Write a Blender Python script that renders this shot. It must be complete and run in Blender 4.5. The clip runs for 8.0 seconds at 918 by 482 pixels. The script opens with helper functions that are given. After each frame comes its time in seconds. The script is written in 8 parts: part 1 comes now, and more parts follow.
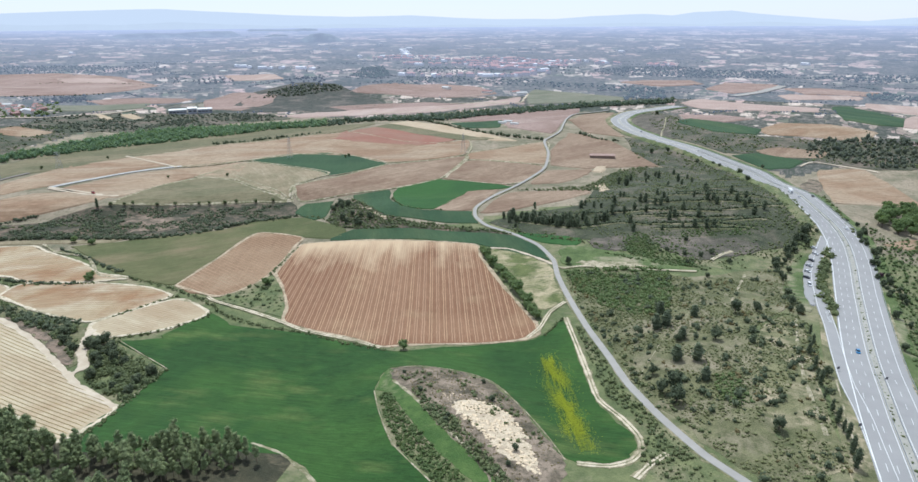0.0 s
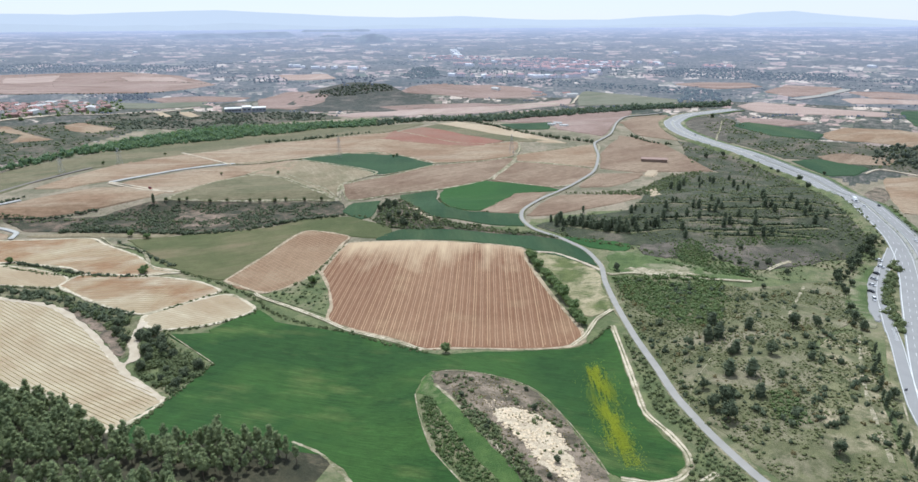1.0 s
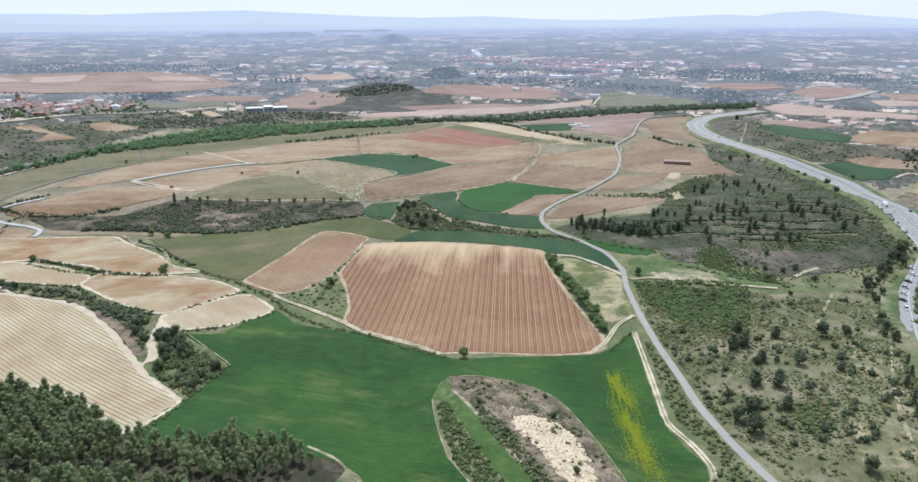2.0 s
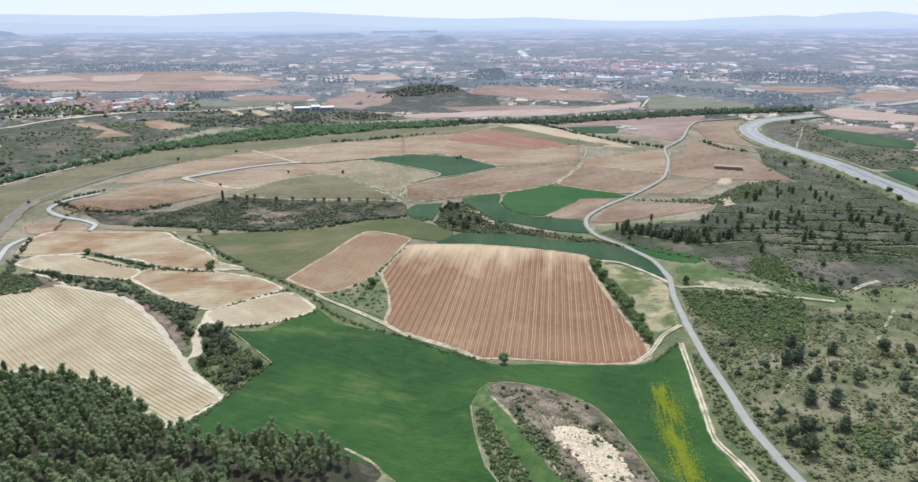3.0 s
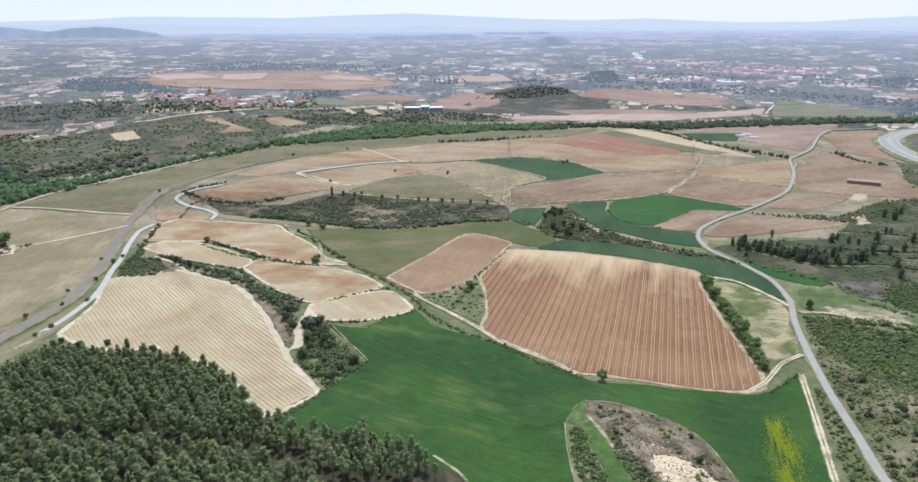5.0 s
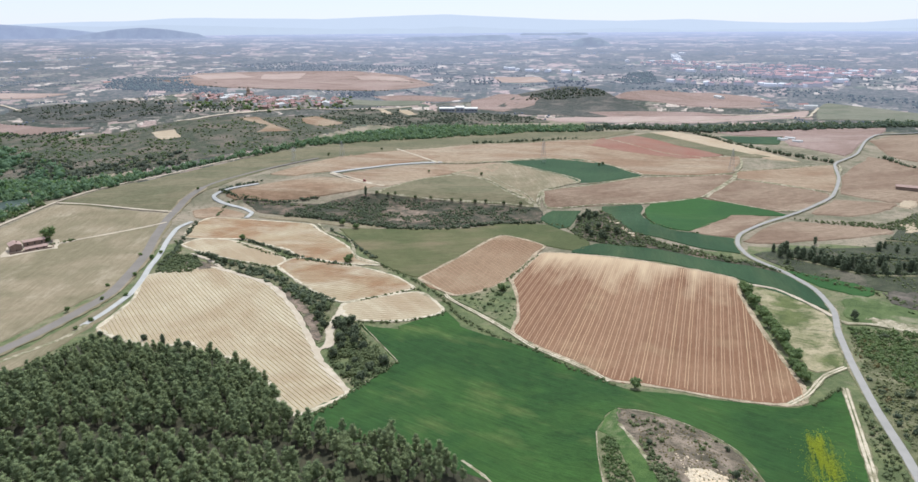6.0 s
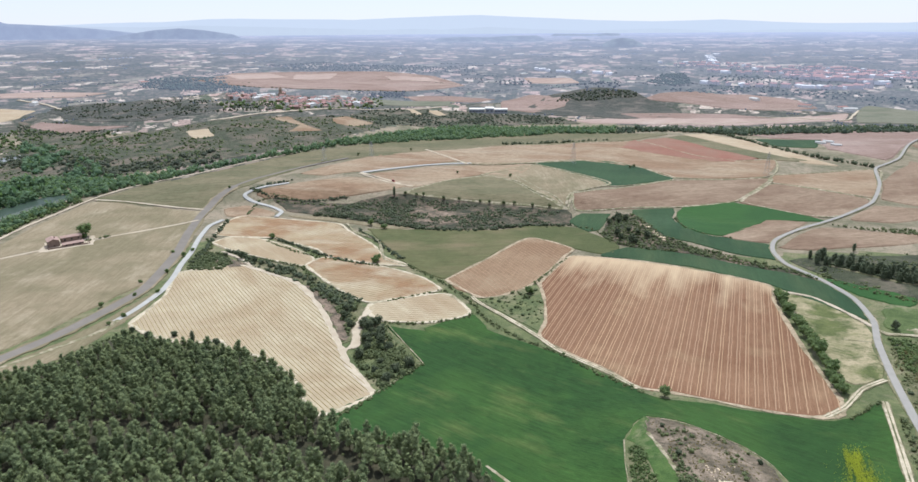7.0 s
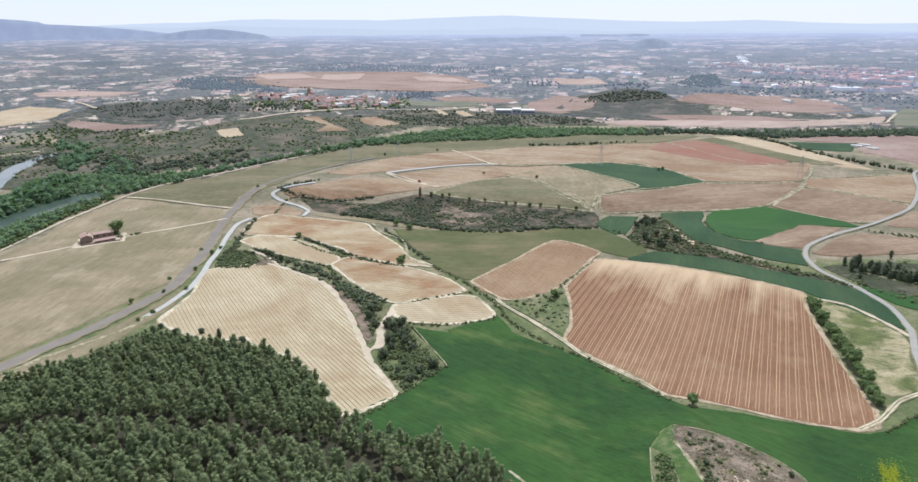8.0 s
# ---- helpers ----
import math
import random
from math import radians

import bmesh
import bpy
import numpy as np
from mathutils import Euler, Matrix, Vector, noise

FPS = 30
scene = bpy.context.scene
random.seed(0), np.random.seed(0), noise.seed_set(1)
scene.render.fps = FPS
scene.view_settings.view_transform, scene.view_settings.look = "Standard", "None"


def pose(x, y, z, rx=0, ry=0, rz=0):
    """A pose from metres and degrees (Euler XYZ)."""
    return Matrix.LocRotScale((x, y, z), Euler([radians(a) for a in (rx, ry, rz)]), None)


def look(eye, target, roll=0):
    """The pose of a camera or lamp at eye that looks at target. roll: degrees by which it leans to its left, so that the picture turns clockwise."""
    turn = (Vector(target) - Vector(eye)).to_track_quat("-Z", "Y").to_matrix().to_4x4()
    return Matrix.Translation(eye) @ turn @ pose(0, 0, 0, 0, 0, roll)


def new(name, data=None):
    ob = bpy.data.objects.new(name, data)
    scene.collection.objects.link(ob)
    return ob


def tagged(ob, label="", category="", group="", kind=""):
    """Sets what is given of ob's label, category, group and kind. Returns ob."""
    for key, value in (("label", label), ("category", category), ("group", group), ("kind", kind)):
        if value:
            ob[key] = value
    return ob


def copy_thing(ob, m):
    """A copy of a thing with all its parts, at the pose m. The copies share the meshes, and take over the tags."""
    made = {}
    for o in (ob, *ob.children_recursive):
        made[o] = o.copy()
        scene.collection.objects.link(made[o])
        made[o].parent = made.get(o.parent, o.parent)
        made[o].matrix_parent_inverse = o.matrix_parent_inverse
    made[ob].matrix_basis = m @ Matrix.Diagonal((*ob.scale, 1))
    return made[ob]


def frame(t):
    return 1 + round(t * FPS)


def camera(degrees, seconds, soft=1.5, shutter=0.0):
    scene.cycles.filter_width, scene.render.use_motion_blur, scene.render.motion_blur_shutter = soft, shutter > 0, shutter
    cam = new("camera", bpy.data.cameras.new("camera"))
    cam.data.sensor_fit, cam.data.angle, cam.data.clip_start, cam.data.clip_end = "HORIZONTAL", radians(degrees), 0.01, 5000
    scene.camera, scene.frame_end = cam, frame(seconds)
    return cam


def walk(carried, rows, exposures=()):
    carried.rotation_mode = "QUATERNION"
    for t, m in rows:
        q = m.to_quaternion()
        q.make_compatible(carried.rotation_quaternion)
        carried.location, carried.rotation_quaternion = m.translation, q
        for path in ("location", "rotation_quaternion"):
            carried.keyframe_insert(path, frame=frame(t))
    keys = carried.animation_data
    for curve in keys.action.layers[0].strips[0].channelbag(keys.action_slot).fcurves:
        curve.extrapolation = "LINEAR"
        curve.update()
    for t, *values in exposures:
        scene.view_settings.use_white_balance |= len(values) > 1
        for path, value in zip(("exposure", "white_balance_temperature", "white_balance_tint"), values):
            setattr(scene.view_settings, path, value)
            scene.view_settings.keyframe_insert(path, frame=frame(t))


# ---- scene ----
from mathutils.geometry import delaunay_2d_cdt

EXPO = 0.125
FOV = 70.8
cam = camera(FOV, 8.0, soft=1.5)
# seconds, x, y, z, turn to the left, tilt, lean
PATH = [
    (0, 0.00, -0.00, 170.00, -0.000, -18.811, -0.326),
    (0.5, 0.41, 2.46, 169.77, 3.023, -18.758, -0.333),
    (1, 0.30, 4.84, 169.65, 4.318, -18.727, -0.338),
    (2.5, -0.52, 11.88, 169.71, 7.656, -18.670, -0.327),
    (3, -0.88, 14.10, 169.56, 10.039, -18.603, -0.333),
    (3.5, -1.20, 16.45, 169.50, 12.812, -18.550, -0.370),
    (4, -1.73, 18.48, 169.44, 15.252, -18.504, -0.359),
    (4.5, -2.20, 20.25, 169.52, 17.539, -18.468, -0.352),
    (6, -3.44, 24.97, 169.19, 22.554, -18.338, -0.393),
    (6.5, -3.84, 26.00, 169.25, 23.890, -18.294, -0.385),
    (7, -4.26, 27.41, 169.22, 25.170, -18.271, -0.413),
    (7.5, -4.76, 28.72, 169.17, 26.248, -18.248, -0.431),
    (8, -5.32, 29.07, 169.28, 27.508, -18.215, -0.400),
]
walk(cam, [(t, pose(x, y, z, 90 + tilt, 0, turn) @ pose(0, 0, 0, 0, 0, lean)) for t, x, y, z, turn, tilt, lean in PATH], exposures=[(0.0, EXPO, 5760, 5), (8.0, EXPO, 5980, 8)])

# ---- sky and sun ----
SUN_UP, SUN_TURN = 61.0, 15.0  # height over the horizon; degrees to the left of straight ahead
world = bpy.data.worlds.new("sky")
scene.world = world
world.use_nodes = True
sky = world.node_tree.nodes.new("ShaderNodeTexSky")
sky.sky_type, sky.sun_disc = "NISHITA", False
sky.sun_elevation, sky.sun_rotation = radians(SUN_UP), radians(-SUN_TURN)
sky.air_density, sky.dust_density, sky.altitude = 1.0, 0.3, 600
veil = world.node_tree.nodes.new("ShaderNodeMix")  # thin white haze over the whole sky
veil.data_type = "RGBA"
veil.inputs[0].default_value, veil.inputs[7].default_value = 0.77, (6.55, 6.68, 7.55, 1)
world.node_tree.links.new(sky.outputs["Color"], veil.inputs[6])
world.node_tree.links.new(veil.outputs[2], world.node_tree.nodes["Background"].inputs["Color"])
world.node_tree.nodes["Background"].inputs["Strength"].default_value = 0.12
sun = new("sun", bpy.data.lights.new("sun", "SUN"))
sun.data.energy, sun.data.angle, sun.data.color = 3.7, radians(0.6), (1.0, 0.97, 0.92)
sun.matrix_world = look((0, 0, 0), (math.sin(radians(SUN_TURN)) * math.cos(radians(SUN_UP)), -math.cos(radians(SUN_TURN)) * math.cos(radians(SUN_UP)), -math.sin(radians(SUN_UP))))


# ---- the lie of the land ----
BUMPS = [  # x, y, height, half-widths, turn in degrees
    (-165, 165, 12, 130, 55, 8), (-5, 238, 9, 22, 48, 25), (150, 240, 20, 75, 130, 0),
    (215, 560, 17, 95, 70, 0), (330, 420, 10, 70, 160, 8), (-60, -40, 45, 160, 110, 0),
    (-62, 575, 7, 26, 30, 0), (-330, 1560, 34, 130, 110, 0), (-30, 1800, 16, 220, 130, 0),
    (-780, 880, 26, 120, 170, 40), (-1050, 1050, 22, 200, 160, 40), (620, 900, 18, 160, 200, 0),
    (-1500, 1250, 30, 300, 300, 0), (240, 2150, 20, 160, 90, 0), (-900, 2300, 30, 500, 200, 0), (-894, 4032, 26, 85, 60, 12), (-1180, 3980, 15, 170, 60, 16)]
EDGE = [(-900, 330), (-640, 420), (-520, 500), (-400, 560), (-250, 600), (-150, 625), (-60, 640), (60, 700), (200, 760), (420, 820), (900, 900)]


def height(x, y):
    """The lie of the land: a plain, a low bank up to the river terrace, knolls and hills, and a far plain that climbs."""
    x, y = np.asarray(x, float), np.asarray(y, float)
    ex, ey = np.array(EDGE, float).T
    over = y - np.interp(x, ex, ey)
    soft = 6.0 + 30.0 * np.clip((np.abs(x + 300.0) - 175.0) / 110.0, 0, 1)
    z = 10.0 / (1.0 + np.exp(-np.clip(over / soft, -25, 25)))
    for bx, by, a, sx, sy, turn in BUMPS:
        c, s = math.cos(math.radians(turn)), math.sin(math.radians(turn))
        u, v = ((x - bx) * c + (y - by) * s) / sx, ((y - by) * c - (x - bx) * s) / sy
        z = z + a * np.exp(-0.5 * (u * u + v * v))
    z = z + 0.8 * np.sin(x / 47.0 + 1.0) * np.sin(y / 61.0) + 0.5 * np.sin(x / 23.0 + y / 31.0)
    r = np.hypot(x, y)
    rise = np.clip((r - 2600.0) / 2300.0, 0, 1)
    return z + 122.0 * rise ** 1.7


# ---- materials ----
PLOT_WIDE, PLOT_DEEP = 0.030, 0.072  # far plots: radians across, and share of their own depth under the horizon
ROW_AT_ONE = 131.0 * 1100.0


class Mix:
    """A small writer of node materials."""

    def __init__(self, name, rough=0.9, metal=0.0):
        self.mat = bpy.data.materials.new(name)
        self.mat.use_nodes = True
        self.tree = self.mat.node_tree
        self.shader = self.tree.nodes["Principled BSDF"]
        self.shader.inputs["Roughness"].default_value = rough
        self.shader.inputs["Metallic"].default_value = metal
        self.shader.inputs["Specular IOR Level"].default_value = 0.25
        self.place = self.add("ShaderNodeTexCoord").outputs["Object"]

    def add(self, kind, **inputs):
        n = self.tree.nodes.new(kind)
        for key, value in inputs.items():
            self.put(n.inputs[key.replace("_", " ")], value)
        return n

    def put(self, socket, value):
        if isinstance(value, bpy.types.NodeSocket):
            self.tree.links.new(value, socket)
        else:
            socket.default_value = (*value, 1.0) if isinstance(value, tuple) and len(value) == 3 and socket.type == "RGBA" else value

    def noise(self, scale, detail=4.0, rough=0.6, vector=None, warp=0.0):
        return self.add("ShaderNodeTexNoise", Scale=scale, Detail=detail, Roughness=rough, Distortion=warp, Vector=vector or self.place).outputs["Fac"]

    def turned(self, degrees, sx=1.0, sy=1.0):
        m = self.add("ShaderNodeMapping", Vector=self.place)
        m.vector_type = "TEXTURE"
        m.inputs["Rotation"].default_value = (0, 0, radians(degrees))
        m.inputs["Scale"].default_value = (sx, sy, 1)
        return m.outputs["Vector"]

    def ramp(self, fac, low, high, a=0.0, b=1.0):
        m = self.add("ShaderNodeMapRange", Value=fac)
        for key, value in (("From Min", low), ("From Max", high), ("To Min", a), ("To Max", b)):
            m.inputs[key].default_value = value
        return m.outputs["Result"]

    def blend(self, fac, one, two, how="MIX"):
        m = self.tree.nodes.new("ShaderNodeMix")
        m.data_type, m.blend_type = "RGBA", how
        self.put(m.inputs[0], fac)
        self.put(m.inputs[6], one)
        self.put(m.inputs[7], two)
        return m.outputs[2]

    def calc(self, how, a, b):
        m = self.tree.nodes.new("ShaderNodeMath")
        m.operation = how
        self.put(m.inputs[0], a)
        self.put(m.inputs[1], b)
        return m.outputs[0]

    def colour(self, socket):
        self.put(self.shader.inputs["Base Color"], socket)
        return self

    def bump(self, fac, strength=0.5, distance=0.3):
        n = self.add("ShaderNodeBump", Height=fac, Strength=strength, Distance=distance)
        self.tree.links.new(n.outputs["Normal"], self.shader.inputs["Normal"])
        return self


def mat_field(name, main, second, third, turn=0.0, rows=0.0, depth=0.5, patch=0.012, streak=0.5, long=6.0, rare=0.5):
    """A tilled or sown field: broad stains, long streaks along the working direction, rows and fine clods."""
    m = Mix(name, 0.95)
    c = m.blend(m.ramp(m.noise(patch, 5, 0.55, warp=0.6), 0.42, 0.58), main, second)
    c = m.blend(m.ramp(m.noise(patch * 2.7, 5, 0.6, m.turned(turn, long, 1.0)), rare, rare + 0.2, 0, 0.85), c, third)
    lines = m.noise(1.5, 4, 0.65, m.turned(turn, 22.0, 1.0))
    c = m.blend(m.ramp(lines, 0.35, 0.65, 0, streak), c, m.blend(0.6, c, second, "MULTIPLY"))
    wide = m.noise(0.42, 4, 0.65, m.turned(turn, 26.0, 1.0))
    c = m.blend(m.ramp(wide, 0.38, 0.62, 0, 0.6 * streak), c, m.blend(0.75, c, (0.62, 0.6, 0.55), "MULTIPLY"))
    c = m.blend(m.ramp(m.noise(0.17, 6, 0.72), 0.42, 0.64, 0, 0.8 * streak), c, m.blend(1.0, c, (0.72, 0.7, 0.66), "MULTIPLY"))
    fine = m.noise(1.7, 4, 0.7)
    c = m.blend(m.ramp(fine, 0.3, 0.72, 0, 0.6), c, m.blend(1.0, c, (0.48, 0.48, 0.45), "MULTIPLY"))
    if rows:
        w = m.add("ShaderNodeTexWave", Scale=rows, Distortion=0.6, Detail=2.0, Vector=m.turned(turn))
        c = m.blend(m.calc("MULTIPLY", w.outputs["Fac"], depth), c, m.blend(1.0, c, (0.55, 0.52, 0.5), "MULTIPLY"))
    return m.colour(c).bump(fine, 0.6, 0.25).mat


def mat_scrub(name, dark, light, bare, amount=0.55, patch=0.03, tuft=0.28):
    """Rough ground: bare soil, dry grass and low herbs in tufts."""
    m = Mix(name, 0.97)
    herb = m.blend(m.ramp(m.noise(0.11, 5, 0.65), 0.35, 0.65), dark, light)
    c = m.blend(m.ramp(m.noise(patch, 6, 0.68, warp=0.4), amount - 0.09, amount + 0.09), herb, bare)
    c = m.blend(m.ramp(m.noise(tuft, 4, 0.7), 0.52, 0.66, 0, 0.8), c, dark)
    grain = m.noise(1.3, 4, 0.7)
    c = m.blend(m.ramp(grain, 0.3, 0.7, 0, 0.5), c, m.blend(1.0, c, (0.45, 0.46, 0.42), "MULTIPLY"))
    return m.colour(c).bump(grain, 0.8, 0.6).mat


def mat_leaf(name, dark, light, spread=1.0, thin_share=0.35):
    m = Mix(name, 0.75)
    pick = m.add("ShaderNodeNewGeometry").outputs["Random Per Island"]
    own = m.add("ShaderNodeObjectInfo").outputs["Random"]
    c = m.blend(m.ramp(m.calc("ADD", pick, m.calc("MULTIPLY", own, 0.6)), 0.0, 1.6), dark, light)
    c = m.blend(m.ramp(m.noise(0.06, 3, 0.6), 0.35, 0.7, 0, 0.5 * spread), c, m.blend(1.0, c, (1.12, 1.0, 0.8), "MULTIPLY"))
    m.colour(c)
    thin = m.add("ShaderNodeBsdfTranslucent", Color=m.blend(1.0, c, (1.3, 1.3, 0.7), "MULTIPLY"))
    both = m.add("ShaderNodeMixShader", Fac=thin_share)
    m.tree.links.new(m.shader.outputs[0], both.inputs[1])
    m.tree.links.new(thin.outputs[0], both.inputs[2])
    m.tree.links.new(both.outputs[0], m.tree.nodes["Material Output"].inputs["Surface"])
    return m.mat


def mat_plain(name, main, second, scale=0.8, rough=0.85, metal=0.0, grain=9.0):
    m = Mix(name, rough, metal)
    c = m.blend(m.ramp(m.noise(scale, 5, 0.6), 0.35, 0.68), main, second)
    f = m.noise(grain, 3, 0.6)
    c = m.blend(m.ramp(f, 0.35, 0.7, 0, 0.35), c, m.blend(1.0, c, (0.7, 0.7, 0.7), "MULTIPLY"))
    return m.colour(c).bump(f, 0.3, 0.02).mat


HAZE_GLOW = (0.53, 0.60, 0.85)  # haze painted on far surfaces as glow: daylight scattered by the air in front

HAZE_GLOW_FAR = (0.635, 0.70, 0.825)  # painted haze of the thick air before the mountains


def haze_share(flat):
    """Share of painted haze: how much of the light from so many metres away is the air's own."""
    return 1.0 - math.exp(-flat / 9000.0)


def mat_patchwork(name, wild=0.5, backdrop=False):
    """Far farmland over the sheet's own coordinates: plots of many colours, rough plots among them, hedges, woods."""
    m = Mix(name, 0.97)
    m.place = m.add("ShaderNodeTexCoord").outputs["UV"]
    wob = m.add("ShaderNodeTexNoise", Scale=0.8, Detail=3.0, Vector=m.place)
    add = m.tree.nodes.new("ShaderNodeMix")
    add.data_type, add.blend_type = "RGBA", "LINEAR_LIGHT"
    add.inputs[0].default_value = 0.16
    m.put(add.inputs[6], m.place)
    m.put(add.inputs[7], wob.outputs["Color"])

    def cells(scale, feature="F1"):
        n = m.add("ShaderNodeTexVoronoi", Vector=add.outputs[2], Scale=scale, Randomness=0.9)
        n.distance, n.feature = "CHEBYCHEV", feature
        return n

    v, small = cells(1.0), cells(2.1)
    edge = m.calc("SUBTRACT", cells(1.0, "F2").outputs["Distance"], v.outputs["Distance"])
    bound = m.calc("SUBTRACT", cells(2.1, "F2").outputs["Distance"], small.outputs["Distance"])
    pick = m.add("ShaderNodeSeparateColor", Color=v.outputs["Color"])
    own = m.add("ShaderNodeSeparateColor", Color=small.outputs["Color"])
    c = m.blend(m.ramp(pick.outputs[0], 0.2, 0.8), (0.43, 0.31, 0.27), (0.22, 0.20, 0.155))
    c = m.blend(m.ramp(own.outputs[0], 0.55, 0.57, 0, 0.75), c, (0.31, 0.235, 0.205))
    c = m.blend(m.ramp(own.outputs[1], 0.80, 0.81), c, (0.53, 0.44, 0.37))
    c = m.blend(m.ramp(own.outputs[2], 0.80, 0.81), c, (0.10, 0.12, 0.08))
    c = m.blend(m.ramp(m.noise(3.0, 5, 0.65), 0.4, 0.7, 0, 0.5), c, m.blend(1.0, c, (0.62, 0.62, 0.62), "MULTIPLY"))
    scrub = m.blend(m.ramp(m.noise(4.5, 6, 0.75), 0.42, 0.62), (0.038, 0.047, 0.037), (0.19, 0.165, 0.145))
    rough = m.calc("ADD", m.noise(0.42, 3, 0.6, v.outputs["Position"]), m.calc("MULTIPLY", own.outputs[2], 0.14))
    c = m.blend(m.ramp(rough, wild + 0.065, wild + 0.075), c, scrub)
    hedge = m.noise(2.0, 3, 0.6)
    c = m.blend(m.calc("MULTIPLY", m.ramp(edge, 0.03, 0.08, 0.9, 0.0), m.ramp(hedge, 0.42, 0.5)), c, (0.05, 0.06, 0.045))
    c = m.blend(m.calc("MULTIPLY", m.ramp(bound, 0.03, 0.10, 0.8, 0.0), m.ramp(hedge, 0.52, 0.46)), c, (0.055, 0.065, 0.05))
    c = m.blend(m.ramp(m.noise(10.0, 5, 0.72), 0.55, 0.62, 0, 0.75), c, (0.034, 0.042, 0.032))
    c = m.blend(m.ramp(m.noise(0.6, 7, 0.72, warp=0.4), 0.55, 0.59, 0, 0.8), c, (0.034, 0.046, 0.032))
    if backdrop:  # painted haze: the distance fades into a glow of air
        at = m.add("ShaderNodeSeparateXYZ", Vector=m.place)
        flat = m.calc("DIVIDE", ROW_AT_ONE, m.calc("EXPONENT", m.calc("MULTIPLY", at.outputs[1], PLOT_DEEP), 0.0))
        flat = m.calc("MULTIPLY", flat, m.ramp(at.outputs[0], -0.95 / PLOT_WIDE, -0.45 / PLOT_WIDE, 0.5, 1.0))  # painted haze thinned to the west, as for nearer land
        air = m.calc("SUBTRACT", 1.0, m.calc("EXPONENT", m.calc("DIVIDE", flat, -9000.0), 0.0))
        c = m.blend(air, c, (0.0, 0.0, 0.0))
        m.put(m.shader.inputs["Emission Color"], HAZE_GLOW)
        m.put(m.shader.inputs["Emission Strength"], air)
    return m.colour(c).mat


def part(name, data, material, parent=None, label=""):
    """One mesh object from a bmesh, or from (places, faces), under a thing or part."""
    me = bpy.data.meshes.new(name)
    if isinstance(data, bmesh.types.BMesh):
        data.to_mesh(me)
        data.free()
    else:
        co, fa = data
        me.from_pydata([tuple(p) for p in co] if not hasattr(co, "tolist") else co.tolist(), [], fa.tolist() if hasattr(fa, "tolist") else fa)
    me.materials.append(material)
    ob = new(name, me)
    ob.parent = parent
    return tagged(ob, label)


def on_ground(x, y, up=0.0):
    return float(height(x, y)) + up


# ---- plan geometry ----
def off_line(places, line, away):
    """Those places that keep away from a line."""
    q = rounded(line, 10, False)
    d = np.hypot(places[:, None, 0] - q[None, :, 0], places[:, None, 1] - q[None, :, 1]).min(1)
    return places[d > away]


def inside(px, py, outline):
    res = np.zeros(len(px), bool)
    n = len(outline)
    for i in range(n):
        (x0, y0), (x1, y1) = outline[i], outline[(i + 1) % n]
        if y0 != y1:
            res ^= ((y0 > py) != (y1 > py)) & (px < (x1 - x0) * (py - y0) / (y1 - y0) + x0)
    return res


def rounded(outline, steps=4, closed=True, pull=0.35):
    """A smooth line through the corners."""
    p = np.array(outline, float)
    n, out = len(p), []
    for i in range(n if closed else n - 1):
        a, b, c, d = (p[(i + k) % n] if closed else p[min(max(i + k, 0), n - 1)] for k in (-1, 0, 1, 2))
        ac, bd = (c - a) * pull, (d - b) * pull
        for s in np.arange(steps) / steps:
            h1, h2, h3, h4 = 2 * s**3 - 3 * s**2 + 1, -2 * s**3 + 3 * s**2, s**3 - 2 * s**2 + s, s**3 - s**2
            out.append(h1 * b + h2 * c + h3 * ac + h4 * bd)
    if not closed:
        out.append(p[-1])
    return np.array(out)


def scatter(outline, spacing, seed=1, jitter=0.9):
    rng = np.random.default_rng(seed)
    o = np.array(outline, float)
    (x0, y0), (x1, y1) = o.min(0), o.max(0)
    gx, gy = np.meshgrid(np.arange(x0, x1, spacing), np.arange(y0, y1, spacing))
    p = np.stack([gx.ravel(), gy.ravel()], 1) + (rng.random((gx.size, 2)) - 0.5) * spacing * jitter
    return p[inside(p[:, 0], p[:, 1], outline)]


def lift(x, y):
    """How far a sheet lies over the ground sheet, so that they never cross."""
    return 0.07 + 0.0003 * np.hypot(x, y) + 0.00045 * np.maximum(np.hypot(x, y) - 330.0, 0)


